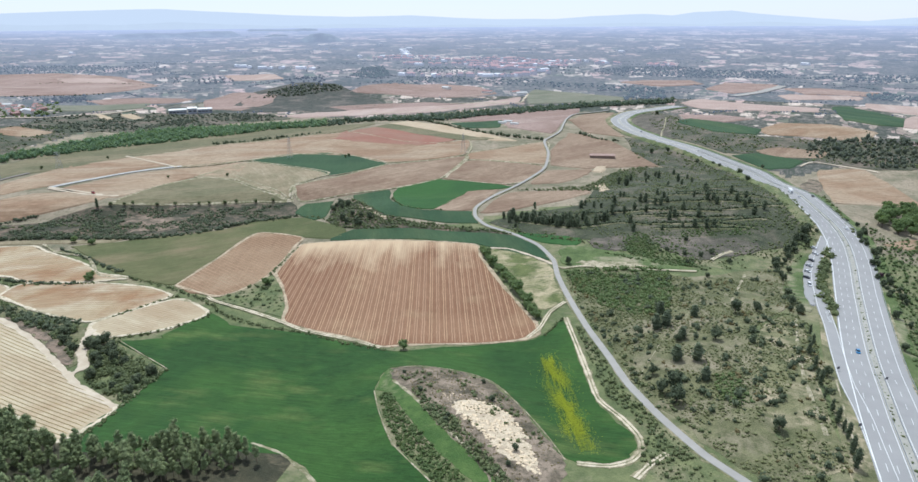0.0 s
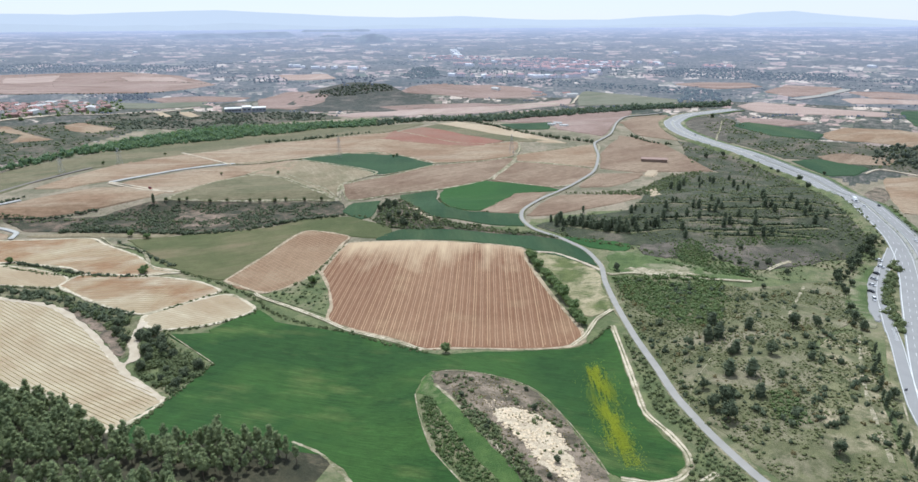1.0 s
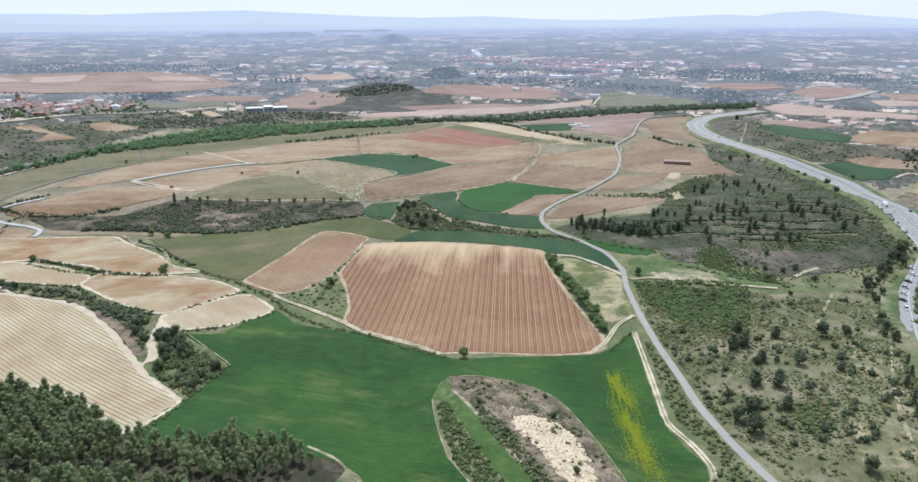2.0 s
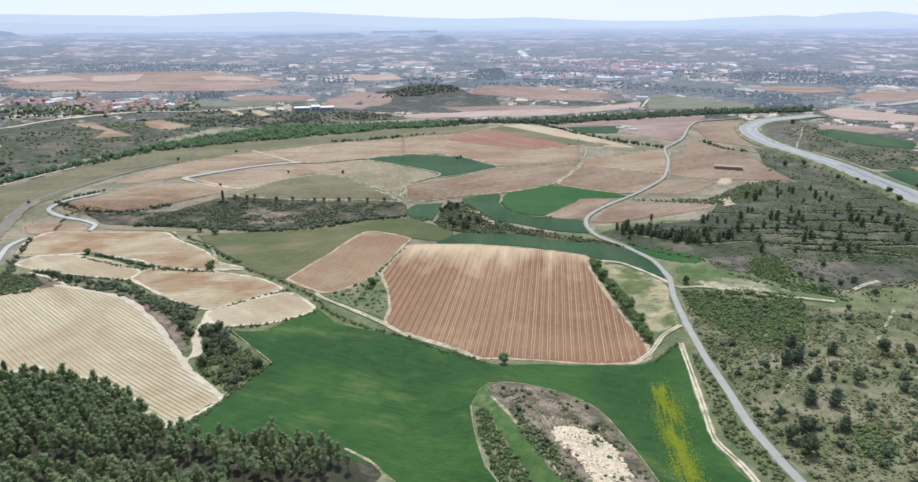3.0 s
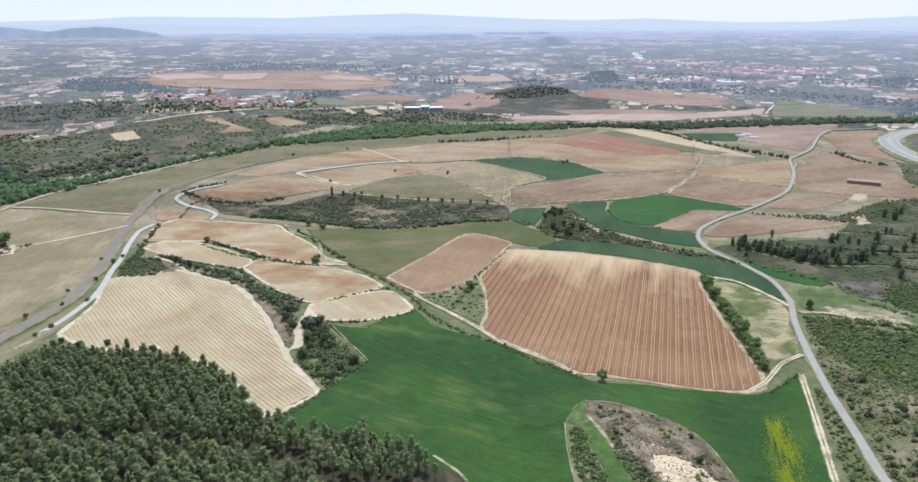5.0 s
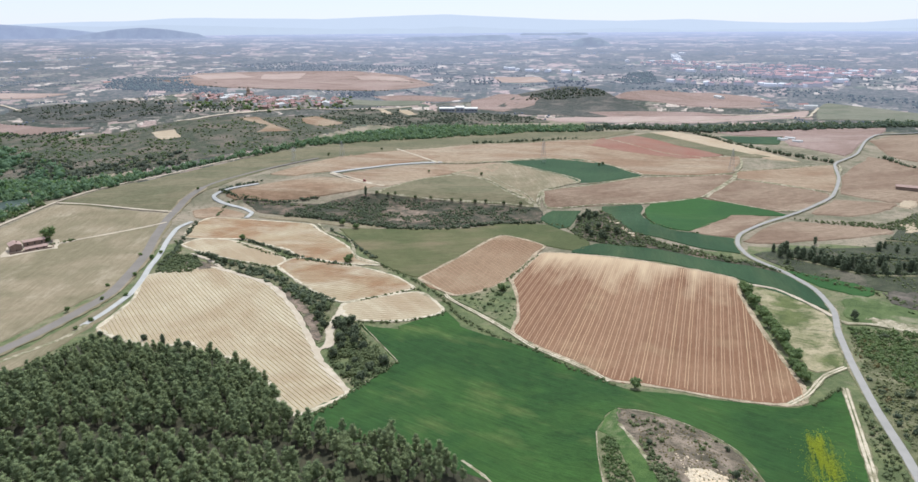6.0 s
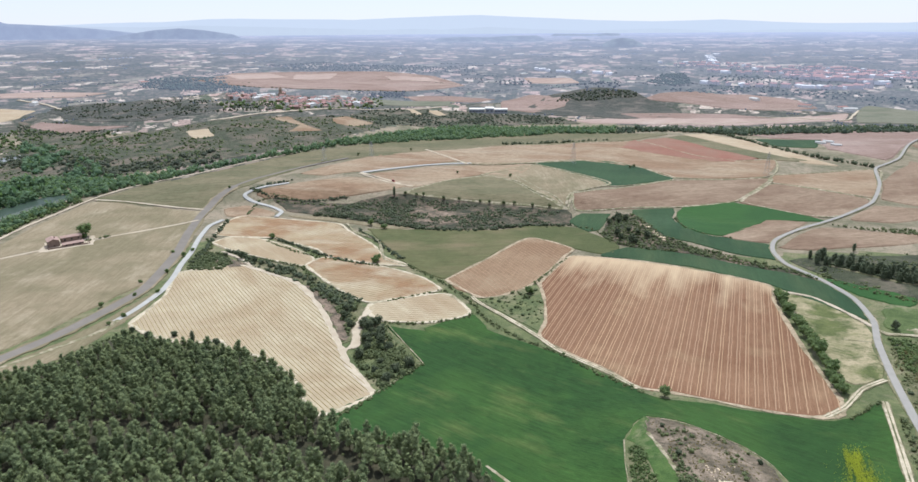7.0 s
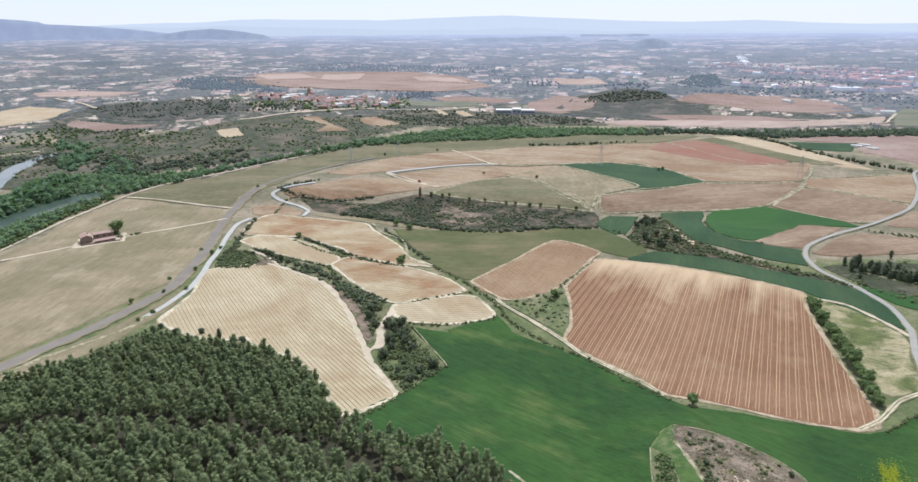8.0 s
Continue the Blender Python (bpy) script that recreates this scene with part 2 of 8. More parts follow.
def sheet(outline, over=1.0, smooth=4, ragged=0.0):
    """Places and triangles of a plot draped over the land."""
    mid = np.hypot(*np.array(outline).mean(0))
    edge = rounded(outline, smooth, True, 0.35 if mid < 520 else 0.16 if mid < 800 else 0.05)
    rng = np.random.default_rng(len(outline) + int(mid))
    edge = edge + rng.normal(size=edge.shape) * (ragged or min(0.3 + 0.0009 * mid, 2.0))
    p = scatter(edge, max(7.0, 0.018 * mid), 3, 0.5)
    pts = [Vector(q) for q in np.vstack([edge, p])]
    co, _, fa, *_ = delaunay_2d_cdt(pts, [], [list(range(len(edge)))], 1, 1e-4)
    xy = np.array([tuple(v) for v in co])
    z = height(xy[:, 0], xy[:, 1]) + lift(xy[:, 0], xy[:, 1]) * over
    # the rim slopes down to the ground
    turn = 1.0 if (edge[:, 0] * np.roll(edge[:, 1], -1) - np.roll(edge[:, 0], -1) * edge[:, 1]).sum() > 0 else -1.0
    along_ = np.roll(edge, -1, 0) - np.roll(edge, 1, 0)
    away = np.stack([along_[:, 1], -along_[:, 0]], 1) * turn / (np.linalg.norm(along_, axis=1)[:, None] + 1e-6)
    up = lift(edge[:, 0], edge[:, 1]) * over
    out = edge + away * (3.0 * up)[:, None]
    n, k = len(xy), len(edge)
    top = np.column_stack([edge, height(edge[:, 0], edge[:, 1]) + up])
    rim = np.column_stack([out, height(out[:, 0], out[:, 1]) - 0.4])
    ring = np.arange(k)
    skirt = np.stack([n + ring, n + k + ring, n + k + (ring + 1) % k, n + (ring + 1) % k], 1)
    return np.vstack([np.column_stack([xy, z]), top, rim]), [list(f) for f in fa] + skirt.tolist()


PLOTS = []


def plot(name, label, material, outline, category="field", over=1.0, smooth=4, kind="", ragged=0.0):
    """A field or other plot of land, one thing."""
    PLOTS.append(outline)
    return tagged(part(name, sheet(outline, over, smooth, ragged), material), label, category, "", kind)


def ribbon(line, width, over=1.45, side=0.0, steps=5, rough=0.0, skirt=0.35):
    """Places and faces of a strip along a smooth line. side: metres to its right."""
    p = rounded(line, 16 if rough > 0.5 else steps, False)
    t = np.gradient(p, axis=0)
    t /= np.linalg.norm(t, axis=1)[:, None] + 1e-9
    nrm = np.stack([t[:, 1], -t[:, 0]], 1)
    rng = np.random.default_rng(len(p))
    k = max(2, int(width / 3.0) + 1)
    off = np.linspace(-width / 2, width / 2, k)
    wob = 1 + 0.6 * rough * (np.convolve(rng.random(len(p) + 2), np.ones(3) / 3, 'valid')[:, None] - 0.5) * 2
    if width < 1.0:
        skirt = 0.0
    if skirt:
        off = np.r_[off[0] - skirt, off, off[-1] + skirt]
        k += 2
    q = p[:, None] + nrm[:, None] * (side + off[None, :] * wob)[..., None]
    up = np.full(k, over)
    if skirt:
        up[[0, -1]] = 0.3
    z = height(q[..., 0], q[..., 1]) + lift(q[..., 0], q[..., 1]) * up
    co = np.concatenate([q, z[..., None]], -1).reshape(-1, 3)
    i, j = np.meshgrid(np.arange(len(p) - 1), np.arange(k - 1), indexing="ij")
    a = (i * k + j).ravel()
    return co, np.stack([a, a + 1, a + k + 1, a + k], 1)


def way(name, label, material, line, width, over=1.45, category="road", rough=0.0):
    return tagged(part(name, ribbon(line, width, over, rough=rough), material), label, category, "", "structure")


# ---- foliage ----
def ball(rng, rough=0.25):
    """A jagged lump of twenty faces, one metre in radius."""
    f = (1 + 5**0.5) / 2
    v = np.array([(-1, f, 0), (1, f, 0), (-1, -f, 0), (1, -f, 0), (0, -1, f), (0, 1, f), (0, -1, -f), (0, 1, -f), (f, 0, -1), (f, 0, 1), (-f, 0, -1), (-f, 0, 1)], float)
    v *= (1 + rough * (rng.random((12, 1)) * 2 - 1)) / np.linalg.norm(v[0])
    w = np.array([(0, 11, 5), (0, 5, 1), (0, 1, 7), (0, 7, 10), (0, 10, 11), (1, 5, 9), (5, 11, 4), (11, 10, 2), (10, 7, 6), (7, 1, 8),
                  (3, 9, 4), (3, 4, 2), (3, 2, 6), (3, 6, 8), (3, 8, 9), (4, 9, 5), (2, 4, 11), (6, 2, 10), (8, 6, 7), (9, 8, 1)])
    return v, w


def tufts(rng, lobes, count, size, core=0.72):
    """Leaf clusters spread over lobes (x, y, z, radius across, radius up), round a dark inner mass."""
    co, fa, n = [], [], 0
    for lx, ly, lz, r, ru in lobes:
        v, w = ball(rng)
        co.append(v * (r * core * 0.85, r * core * 0.85, ru * core * 0.85) + (lx, ly, lz))
        fa.append(w + n)
        n += len(v)
    lob = np.array(lobes)
    share = lob[:, 3] ** 2 / (lob[:, 3] ** 2).sum()
    k = rng.choice(len(lob), count, p=share)
    d = rng.normal(size=(count, 3))
    d[:, 2] += 0.35
    d /= np.linalg.norm(d, axis=1)[:, None]
    c = lob[k, :3] + d * np.stack([lob[k, 3], lob[k, 3], lob[k, 4]], 1) * (0.72 + 0.4 * rng.random((count, 1)))
    face = 0.45 * d + 0.55 * rng.normal(size=(count, 3)) + (0, 0, 0.75)
    face /= np.linalg.norm(face, axis=1)[:, None]
    u = np.cross(face, rng.normal(size=(count, 3)))
    u /= np.linalg.norm(u, axis=1)[:, None]
    w = np.cross(face, u)
    s = size * (0.6 + 0.8 * rng.random((count, 1)))
    blade = np.stack([c - u * s, c + w * s * 1.1, c + u * s * 0.9 + d * s * 0.2], 1).reshape(-1, 3)
    q = n + np.arange(count)[:, None] * 3
    return np.vstack(co + [blade]), np.vstack(fa + [q + (0, 1, 2)])


def stem(height_, r0, r1, lean=(0, 0), limbs=(), sides=6):
    """A tapered trunk with limbs: (from height, to x, y, z, thickness)."""
    bm = bmesh.new()

    def limb(a, b, ra, rb):
        d = Vector(b) - Vector(a)
        q = d.to_track_quat("Z", "Y").to_matrix().to_4x4()
        bmesh.ops.create_cone(bm, cap_ends=False, segments=sides, radius1=ra, radius2=rb, depth=d.length, matrix=Matrix.Translation((Vector(a) + Vector(b)) / 2) @ q)

    top = (lean[0], lean[1], height_)
    limb((0, 0, -0.4), top, r0, r1)
    for z, x, y, zz, th in limbs:
        limb((lean[0] * z / height_, lean[1] * z / height_, z), (x, y, zz), th, th * 0.4)
    return bm


def make_pine(rng, tall, leaf, bark):
    thing = new("pine_tree")
    lobes, limbs = [], []
    low, lean = 0.42 + 0.12 * rng.random(), (0.35 * rng.normal(), 0.35 * rng.normal())
    for k in range(7):
        f = k / 6
        a, z = k * 2.4 + rng.random(), tall * (low + (0.95 - low) * f)
        out = tall * 0.08 * math.sin(math.pi * (0.3 + 0.62 * f)) * (0.7 + 0.6 * rng.random())
        r = tall * (0.128 - 0.05 * f + 0.025 * rng.random())
        x, y = out * math.cos(a) + lean[0] * f, out * math.sin(a) + lean[1] * f
        lobes.append((x, y, z, r, r * 0.85))
        limbs.append((z - tall * 0.1, x, y, z, 0.07))
    part("trunk", stem(tall * 0.93, 0.17, 0.05, lean, limbs[1:6:2], 5), bark, thing)
    part("crown", tufts(rng, lobes, 420, tall * 0.024, 0.95), leaf, thing)
    return thing


def make_round_tree(rng, tall, wide, leaf, bark, name="broadleaf_tree"):
    thing = new(name)
    lobes = [(0, 0, tall * 0.6, wide * 0.34, tall * 0.33)]
    limbs = []
    for k in range(8):
        a, z = k * 0.8 + rng.random() * 0.4, tall * (0.4 + 0.4 * rng.random())
        out = wide * (0.2 + 0.12 * rng.random())
        lobes.append((out * math.cos(a), out * math.sin(a), z, wide * 0.2, tall * 0.17))
        limbs.append((tall * 0.2, out * math.cos(a), out * math.sin(a), z, 0.09))
    part("trunk", stem(tall * 0.55, 0.22, 0.1, (0, 0), limbs[::2]), bark, thing)
    part("crown", tufts(rng, lobes, 480, tall * 0.055, 0.95), leaf, thing)
    return thing


def make_cypress(rng, tall, leaf, bark, wide=0.13):
    thing = new("cypress_tree")
    lobes = [(0.1 * rng.normal(), 0.1 * rng.normal(), tall * (0.15 + 0.78 * k / 7), tall * wide * (0.55 + 0.75 * math.sin(math.pi * (0.2 + 0.72 * k / 7))) * (0.85 + 0.3 * rng.random()), tall * 0.12) for k in range(8)]
    part("trunk", stem(tall * 0.5, 0.14, 0.07), bark, thing)
    part("crown", tufts(rng, lobes, 260, tall * 0.045, 0.95), leaf, thing)
    return thing


def plant(models, places, rng, label, category, group="", low=0.8, high=1.2, sink=0.1):
    """Copies of the models at places, each with its own turn and size; the models themselves stand at the first places."""
    for k, (x, y) in enumerate(places):
        s = low + (high - low) * rng.random()
        m = pose(x, y, on_ground(x, y, -sink), 0, 0, 360 * rng.random()) @ Matrix.Diagonal((s, s, s * (0.9 + 0.2 * rng.random()), 1))
        model = models[k % len(models)]
        if k < len(models):
            model.matrix_basis = m
            tagged(model, label, category, group)
        else:
            tagged(copy_plain(model, m), label, category, group)


def copy_plain(model, m):
    keep = model.matrix_basis.copy()
    model.matrix_basis = Matrix()
    ob = copy_thing(model, m)
    model.matrix_basis = keep
    return ob


def thicket(name, label, material, places, size, seed=1, tall=0.8, leaves=10, category="shrubs", grow=0.45, bases=8, lobes=2):
    """Uncountable bushes or trees as one mesh of lumps and leaf clusters."""
    rng = np.random.default_rng(seed)
    base = []
    for _ in range(bases):
        lob = [(0, 0, 0.45 * tall, 1.0, tall * 0.85), (0.5 * rng.normal(), 0.5 * rng.normal(), 0.35 * tall + 0.2 * rng.random(), 0.6, 0.55 * tall)]
        base.append(tufts(rng, lob[:lobes], int(leaves * 1.7), 0.36, 0.85))
    co, fa, n = [], [], 0
    for k, (x, y) in enumerate(places):
        v, w = base[k % len(base)]
        s = size * (1 - grow + 2 * grow * rng.random() ** 1.6)
        a = rng.random() * 6.283
        c, d = math.cos(a) * s, math.sin(a) * s
        z = on_ground(x, y)
        co.append(np.stack([v[:, 0] * c - v[:, 1] * d + x, v[:, 0] * d + v[:, 1] * c + y, v[:, 2] * s * (0.8 + 0.5 * rng.random()) + z], 1))
        fa.append(w + n)
        n += len(v)
    co, fa = np.vstack(co), np.vstack(fa)
    me = bpy.data.meshes.new(name)
    me.vertices.add(len(co))
    me.vertices.foreach_set("co", co.astype(np.float32).ravel())
    me.loops.add(fa.size)
    me.loops.foreach_set("vertex_index", fa.astype(np.int32).ravel())
    me.polygons.add(len(fa))
    me.polygons.foreach_set("loop_start", np.arange(0, fa.size, 3, dtype=np.int32))
    me.update(calc_edges=True)
    me.validate()
    me.materials.append(material)
    return tagged(new(name, me), label, category, "", "stuff")


def flowers(name, label, material, places, size, tall, seed, category="flowers"):
    """Uncountable small plants: two crossed sprigs of two blades each."""
    rng = np.random.default_rng(seed)
    x, y = places[:, 0], places[:, 1]
    z = height(x, y) + lift(x, y)
    n = len(places)
    co = np.empty((n, 4, 3, 3))
    for k in range(4):
        a = rng.random(n) * 6.283
        s = size * (0.6 + 0.8 * rng.random(n))
        h = tall * (0.6 + 0.6 * rng.random(n))
        cx, cy = x + rng.normal(size=n) * size, y + rng.normal(size=n) * size
        for j, (u, up) in enumerate(((-1, 0.75), (1, 0.8), (0.1, 1.1))):
            co[:, k, j] = np.stack([cx + np.cos(a) * s * u - np.sin(a) * s * (j == 2), cy + np.sin(a) * s * u + np.cos(a) * s * (j == 2), z + h * up], 1)
    co = co.reshape(-1, 3)
    return tagged(part(name, (co, np.arange(len(co)).reshape(-1, 3)), material), label, category, "", "stuff")


def clumped(places, size, least, seed=0.0):
    """Those places that lie in natural clumps."""
    return np.array([p for p in places if noise.noise((p[0] / size, p[1] / size, seed)) + 0.5 * noise.noise((p[0] * 3 / size, p[1] * 3 / size, seed + 5)) > least]).reshape(-1, 2)


def open_land(places, largest=1e9):
    """Those places that lie on no plot, or on none but the largest."""
    keep = np.ones(len(places), bool)
    for o in PLOTS:
        q = np.array(o, float)
        if abs((q[:, 0] * np.roll(q[:, 1], -1) - np.roll(q[:, 0], -1) * q[:, 1]).sum()) / 2 > largest:
            continue
        keep &= ~inside(places[:, 0], places[:, 1], o)
    return places[keep]


def along(line, spacing, seed=1, spread=1.0):
    """Places along a line."""
    rng = np.random.default_rng(seed)
    p = rounded(line, 6, False)
    d = np.r_[0, np.cumsum(np.linalg.norm(np.diff(p, axis=0), axis=1))]
    s = np.arange(spacing / 2, d[-1], spacing)
    s = s + (rng.random(len(s)) - 0.5) * spacing * 0.7
    return np.stack([np.interp(s, d, p[:, 0]), np.interp(s, d, p[:, 1])], 1) + rng.normal(size=(len(s), 2)) * spread


def row_lines(outline, turn, spacing, inset=2.0):
    """The stretches of parallel rows that lie within a plot."""
    o = rounded(outline, 4)
    c, s = math.cos(radians(turn)), math.sin(radians(turn))
    u, v = o[:, 0] * c + o[:, 1] * s, -o[:, 0] * s + o[:, 1] * c
    found = []
    for row in np.arange(v.min() + spacing, v.max(), spacing):
        cut = []
        for i in range(len(o)):
            a, b = v[i] - row, v[(i + 1) % len(o)] - row
            if (a > 0) != (b > 0):
                cut.append(u[i] + (u[(i + 1) % len(o)] - u[i]) * a / (a - b))
        cut.sort()
        for a, b in zip(cut[::2], cut[1::2]):
            if b - a > 3 * inset:
                found.append([((a + inset) * c - row * s, (a + inset) * s + row * c), ((b - inset) * c - row * s, (b - inset) * s + row * c)])
    return found


def margin(field, outline, wide, material, over=1.3):
    """A worn strip round a plot, a part of it."""
    ring = [tuple(p) for p in outline] + [tuple(outline[0])]
    co, fa = ribbon(ring, wide, over, rough=1.3)
    return part("margin", (co, fa), material, field)


def vine_rows(field, outline, turn, spacing, material, wide=0.7, tall=0.45, name="soil_ridge", over=1.0, inset=2.0, seed=1, pair=0.0):
    """Rows of low vines or ridges, each a part of its field."""
    rng = np.random.default_rng(seed)
    for (x0, y0), (x1, y1) in row_lines(outline, turn, spacing, inset):
        length = math.hypot(x1 - x0, y1 - y0)
        n = max(3, int(length / 3.5))
        s = np.linspace(0, 1, n + 1)
        tx, ty = (x1 - x0) / length, (y1 - y0) / length
        w = wide * (0.85 + 0.3 * rng.random(n + 1)) / 2
        h = tall * (0.8 + 0.35 * rng.random(n + 1))
        h[[0, -1]] = 0.02
        cx, cy = x0 + (x1 - x0) * s + rng.normal(size=n + 1) * 0.06, y0 + (y1 - y0) * s
        z = height(cx, cy) + lift(cx, cy) * over
        co, fa = [], []
        for side in (-pair, pair) if pair else (0.0,):
            ax, ay = cx - ty * side, cy + tx * side
            k = 4 * (n + 1) * (side > 0)
            co.append(np.stack([np.stack([ax - ty * w, ay + tx * w, z - 0.05], 1), np.stack([ax - ty * w * 0.4, ay + tx * w * 0.4, z + h], 1),
                                np.stack([ax + ty * w * 0.4, ay - tx * w * 0.4, z + h], 1), np.stack([ax + ty * w, ay - tx * w, z - 0.05], 1)], 1).reshape(-1, 3))
            fa += [(k + i * 4 + j, k + i * 4 + j + 1, k + i * 4 + j + 5, k + i * 4 + j + 4) for i in range(n) for j in range(3)]
        co = np.vstack(co)
        part(name, (co, fa), material, field)


# far trees with haze mixed into their colour and given off as emission
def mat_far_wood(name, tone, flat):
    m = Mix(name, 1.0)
    air = haze_share(flat)
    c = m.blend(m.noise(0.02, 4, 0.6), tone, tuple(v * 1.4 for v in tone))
    m.put(m.shader.inputs["Emission Color"], HAZE_GLOW)
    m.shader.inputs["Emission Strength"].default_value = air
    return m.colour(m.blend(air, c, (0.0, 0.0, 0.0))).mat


# ---- the materials of this place ----
M_BROWN_HEATH = mat_scrub("brown_heath", (0.072, 0.068, 0.05), (0.135, 0.118, 0.092), (0.20, 0.165, 0.135), 0.55, 0.05, 0.3)
M_GROUND = mat_scrub("rough_ground", (0.092, 0.118, 0.050), (0.185, 0.20, 0.09), (0.285, 0.245, 0.155), 0.585, 0.03)
M_DRY_GROUND = mat_scrub("dry_rough_ground", (0.135, 0.13, 0.08), (0.23, 0.205, 0.135), (0.33, 0.27, 0.195), 0.51, 0.025)
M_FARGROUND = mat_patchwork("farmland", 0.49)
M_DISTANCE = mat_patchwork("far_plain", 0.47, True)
M_WHEAT = mat_field("young_wheat", (0.053, 0.126, 0.025), (0.033, 0.092, 0.020), (0.145, 0.195, 0.056), -14, 0, 0, 0.02, 0.7, 2.4, 0.53)
M_WHEAT_DARK = mat_field("dense_wheat", (0.048, 0.098, 0.042), (0.034, 0.078, 0.034), (0.085, 0.125, 0.055), 100, 0, 0, 0.012, 0.4)
M_WHEAT_BRIGHT = mat_field("bright_wheat", (0.044, 0.122, 0.028), (0.036, 0.105, 0.026), (0.07, 0.14, 0.04), 20, 0, 0, 0.012, 0.4)
M_OLIVE = mat_field("thin_barley", (0.242, 0.219, 0.130), (0.186, 0.181, 0.100), (0.316, 0.265, 0.169), 30, 0, 0, 0.013, 0.8)
M_BARLEY = mat_field("green_barley", (0.158, 0.158, 0.07), (0.108, 0.125, 0.048), (0.25, 0.20, 0.115), 28, 0, 0, 0.011, 0.5, 2.5)
M_DRY = mat_field("dry_meadow", (0.36, 0.295, 0.195), (0.27, 0.232, 0.142), (0.47, 0.395, 0.28), 117, 0, 0, 0.018, 0.6, 2.0, 0.53)
M_RED_SOIL = mat_field("brown_vineyard_soil", (0.305, 0.175, 0.102), (0.25, 0.132, 0.074), (0.44, 0.32, 0.19), 94, 0, 0, 0.007, 0.5, 1.2, 0.56)
M_BROWN_VINE = mat_field("light_brown_vineyard_soil", (0.345, 0.235, 0.146), (0.285, 0.18, 0.106), (0.42, 0.32, 0.21), 94, 0, 0, 0.012, 0.5, 1.2, 0.52)
M_BROWN = mat_field("tilled_brown_soil", (0.365, 0.268, 0.19), (0.295, 0.203, 0.14), (0.45, 0.347, 0.25), 40, 0, 0, 0.014, 0.85, 4.0, 0.47)
M_TAN = mat_field("tilled_tan_soil", (0.458, 0.353, 0.244), (0.358, 0.242, 0.156), (0.528, 0.448, 0.334), 15, 0, 0, 0.012, 0.85)
M_PINK = mat_field("tilled_red_soil", (0.312, 0.144, 0.102), (0.316, 0.181, 0.130), (0.344, 0.209, 0.153), 10, 0, 0, 0.012, 0.4)
M_PALE = mat_field("pale_vineyard_soil", (0.54, 0.455, 0.315), (0.44, 0.34, 0.22), (0.62, 0.545, 0.395), -31, 0, 0, 0.016, 0.35)
M_PALE_RED = mat_field("pale_red_soil", (0.49, 0.395, 0.255), (0.355, 0.215, 0.118), (0.58, 0.505, 0.365), 10, 0, 0, 0.016, 0.5, 2.0, 0.47)
M_CREAM = mat_field("cream_stubble", (0.52, 0.42, 0.295), (0.47, 0.365, 0.245), (0.57, 0.48, 0.36), 10, 0, 0, 0.015, 0.4)
M_MEADOW = mat_scrub("meadow", (0.07, 0.105, 0.035), (0.135, 0.175, 0.065), (0.36, 0.31, 0.215), 0.6, 0.03, 0.15)
M_BARE_MEADOW = mat_scrub("worn_meadow", (0.085, 0.108, 0.036), (0.165, 0.18, 0.066), (0.45, 0.375, 0.24), 0.51, 0.035, 0.12)
M_GRASS = mat_scrub("grass_strip", (0.05, 0.10, 0.025), (0.10, 0.16, 0.045), (0.26, 0.25, 0.14), 0.66, 0.05, 0.2)
M_VERGE = mat_scrub("dry_verge", (0.10, 0.11, 0.05), (0.22, 0.21, 0.11), (0.45, 0.37, 0.25), 0.56, 0.05, 0.2)
M_KNOLL = mat_scrub("stony_knoll", (0.066, 0.06, 0.04), (0.165, 0.132, 0.092), (0.30, 0.235, 0.175), 0.51, 0.09, 0.42)
M_CHALK = mat_scrub("chalk_scar", (0.40, 0.32, 0.225), (0.55, 0.45, 0.32), (0.64, 0.53, 0.385), 0.47, 0.16, 0.5)
M_ROCK = mat_plain("chalk_rock", (0.68, 0.55, 0.38), (0.53, 0.42, 0.285), 0.4, 0.95, 0, 2.0)
M_BANK = mat_scrub("scrub_bank", (0.036, 0.043, 0.027), (0.085, 0.078, 0.05), (0.215, 0.155, 0.115), 0.56, 0.06)
M_HILL = mat_scrub("hill_soil", (0.042, 0.05, 0.03), (0.085, 0.092, 0.053), (0.19, 0.16, 0.12), 0.6, 0.03)
M_HEATH = mat_scrub("heath", (0.047, 0.057, 0.035), (0.098, 0.104, 0.066), (0.185, 0.148, 0.115), 0.54, 0.03)
M_FOREST_FLOOR = mat_scrub("pine_litter", (0.036, 0.038, 0.022), (0.075, 0.068, 0.04), (0.17, 0.14, 0.09), 0.66, 0.06)
M_ASPHALT = mat_plain("worn_asphalt", (0.285, 0.27, 0.245), (0.33, 0.31, 0.28), 0.15, 0.9)
M_MOTORWAY = mat_plain("motorway_asphalt", (0.265, 0.258, 0.25), (0.30, 0.292, 0.282), 0.08, 0.88)
M_OLDROAD = mat_plain("old_road", (0.18, 0.16, 0.136), (0.215, 0.19, 0.162), 0.1, 0.92)
# far soil tones, greyed and blued to carry some haze in the colour
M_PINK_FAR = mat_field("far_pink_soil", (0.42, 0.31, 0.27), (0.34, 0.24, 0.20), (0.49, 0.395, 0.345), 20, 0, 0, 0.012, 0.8)
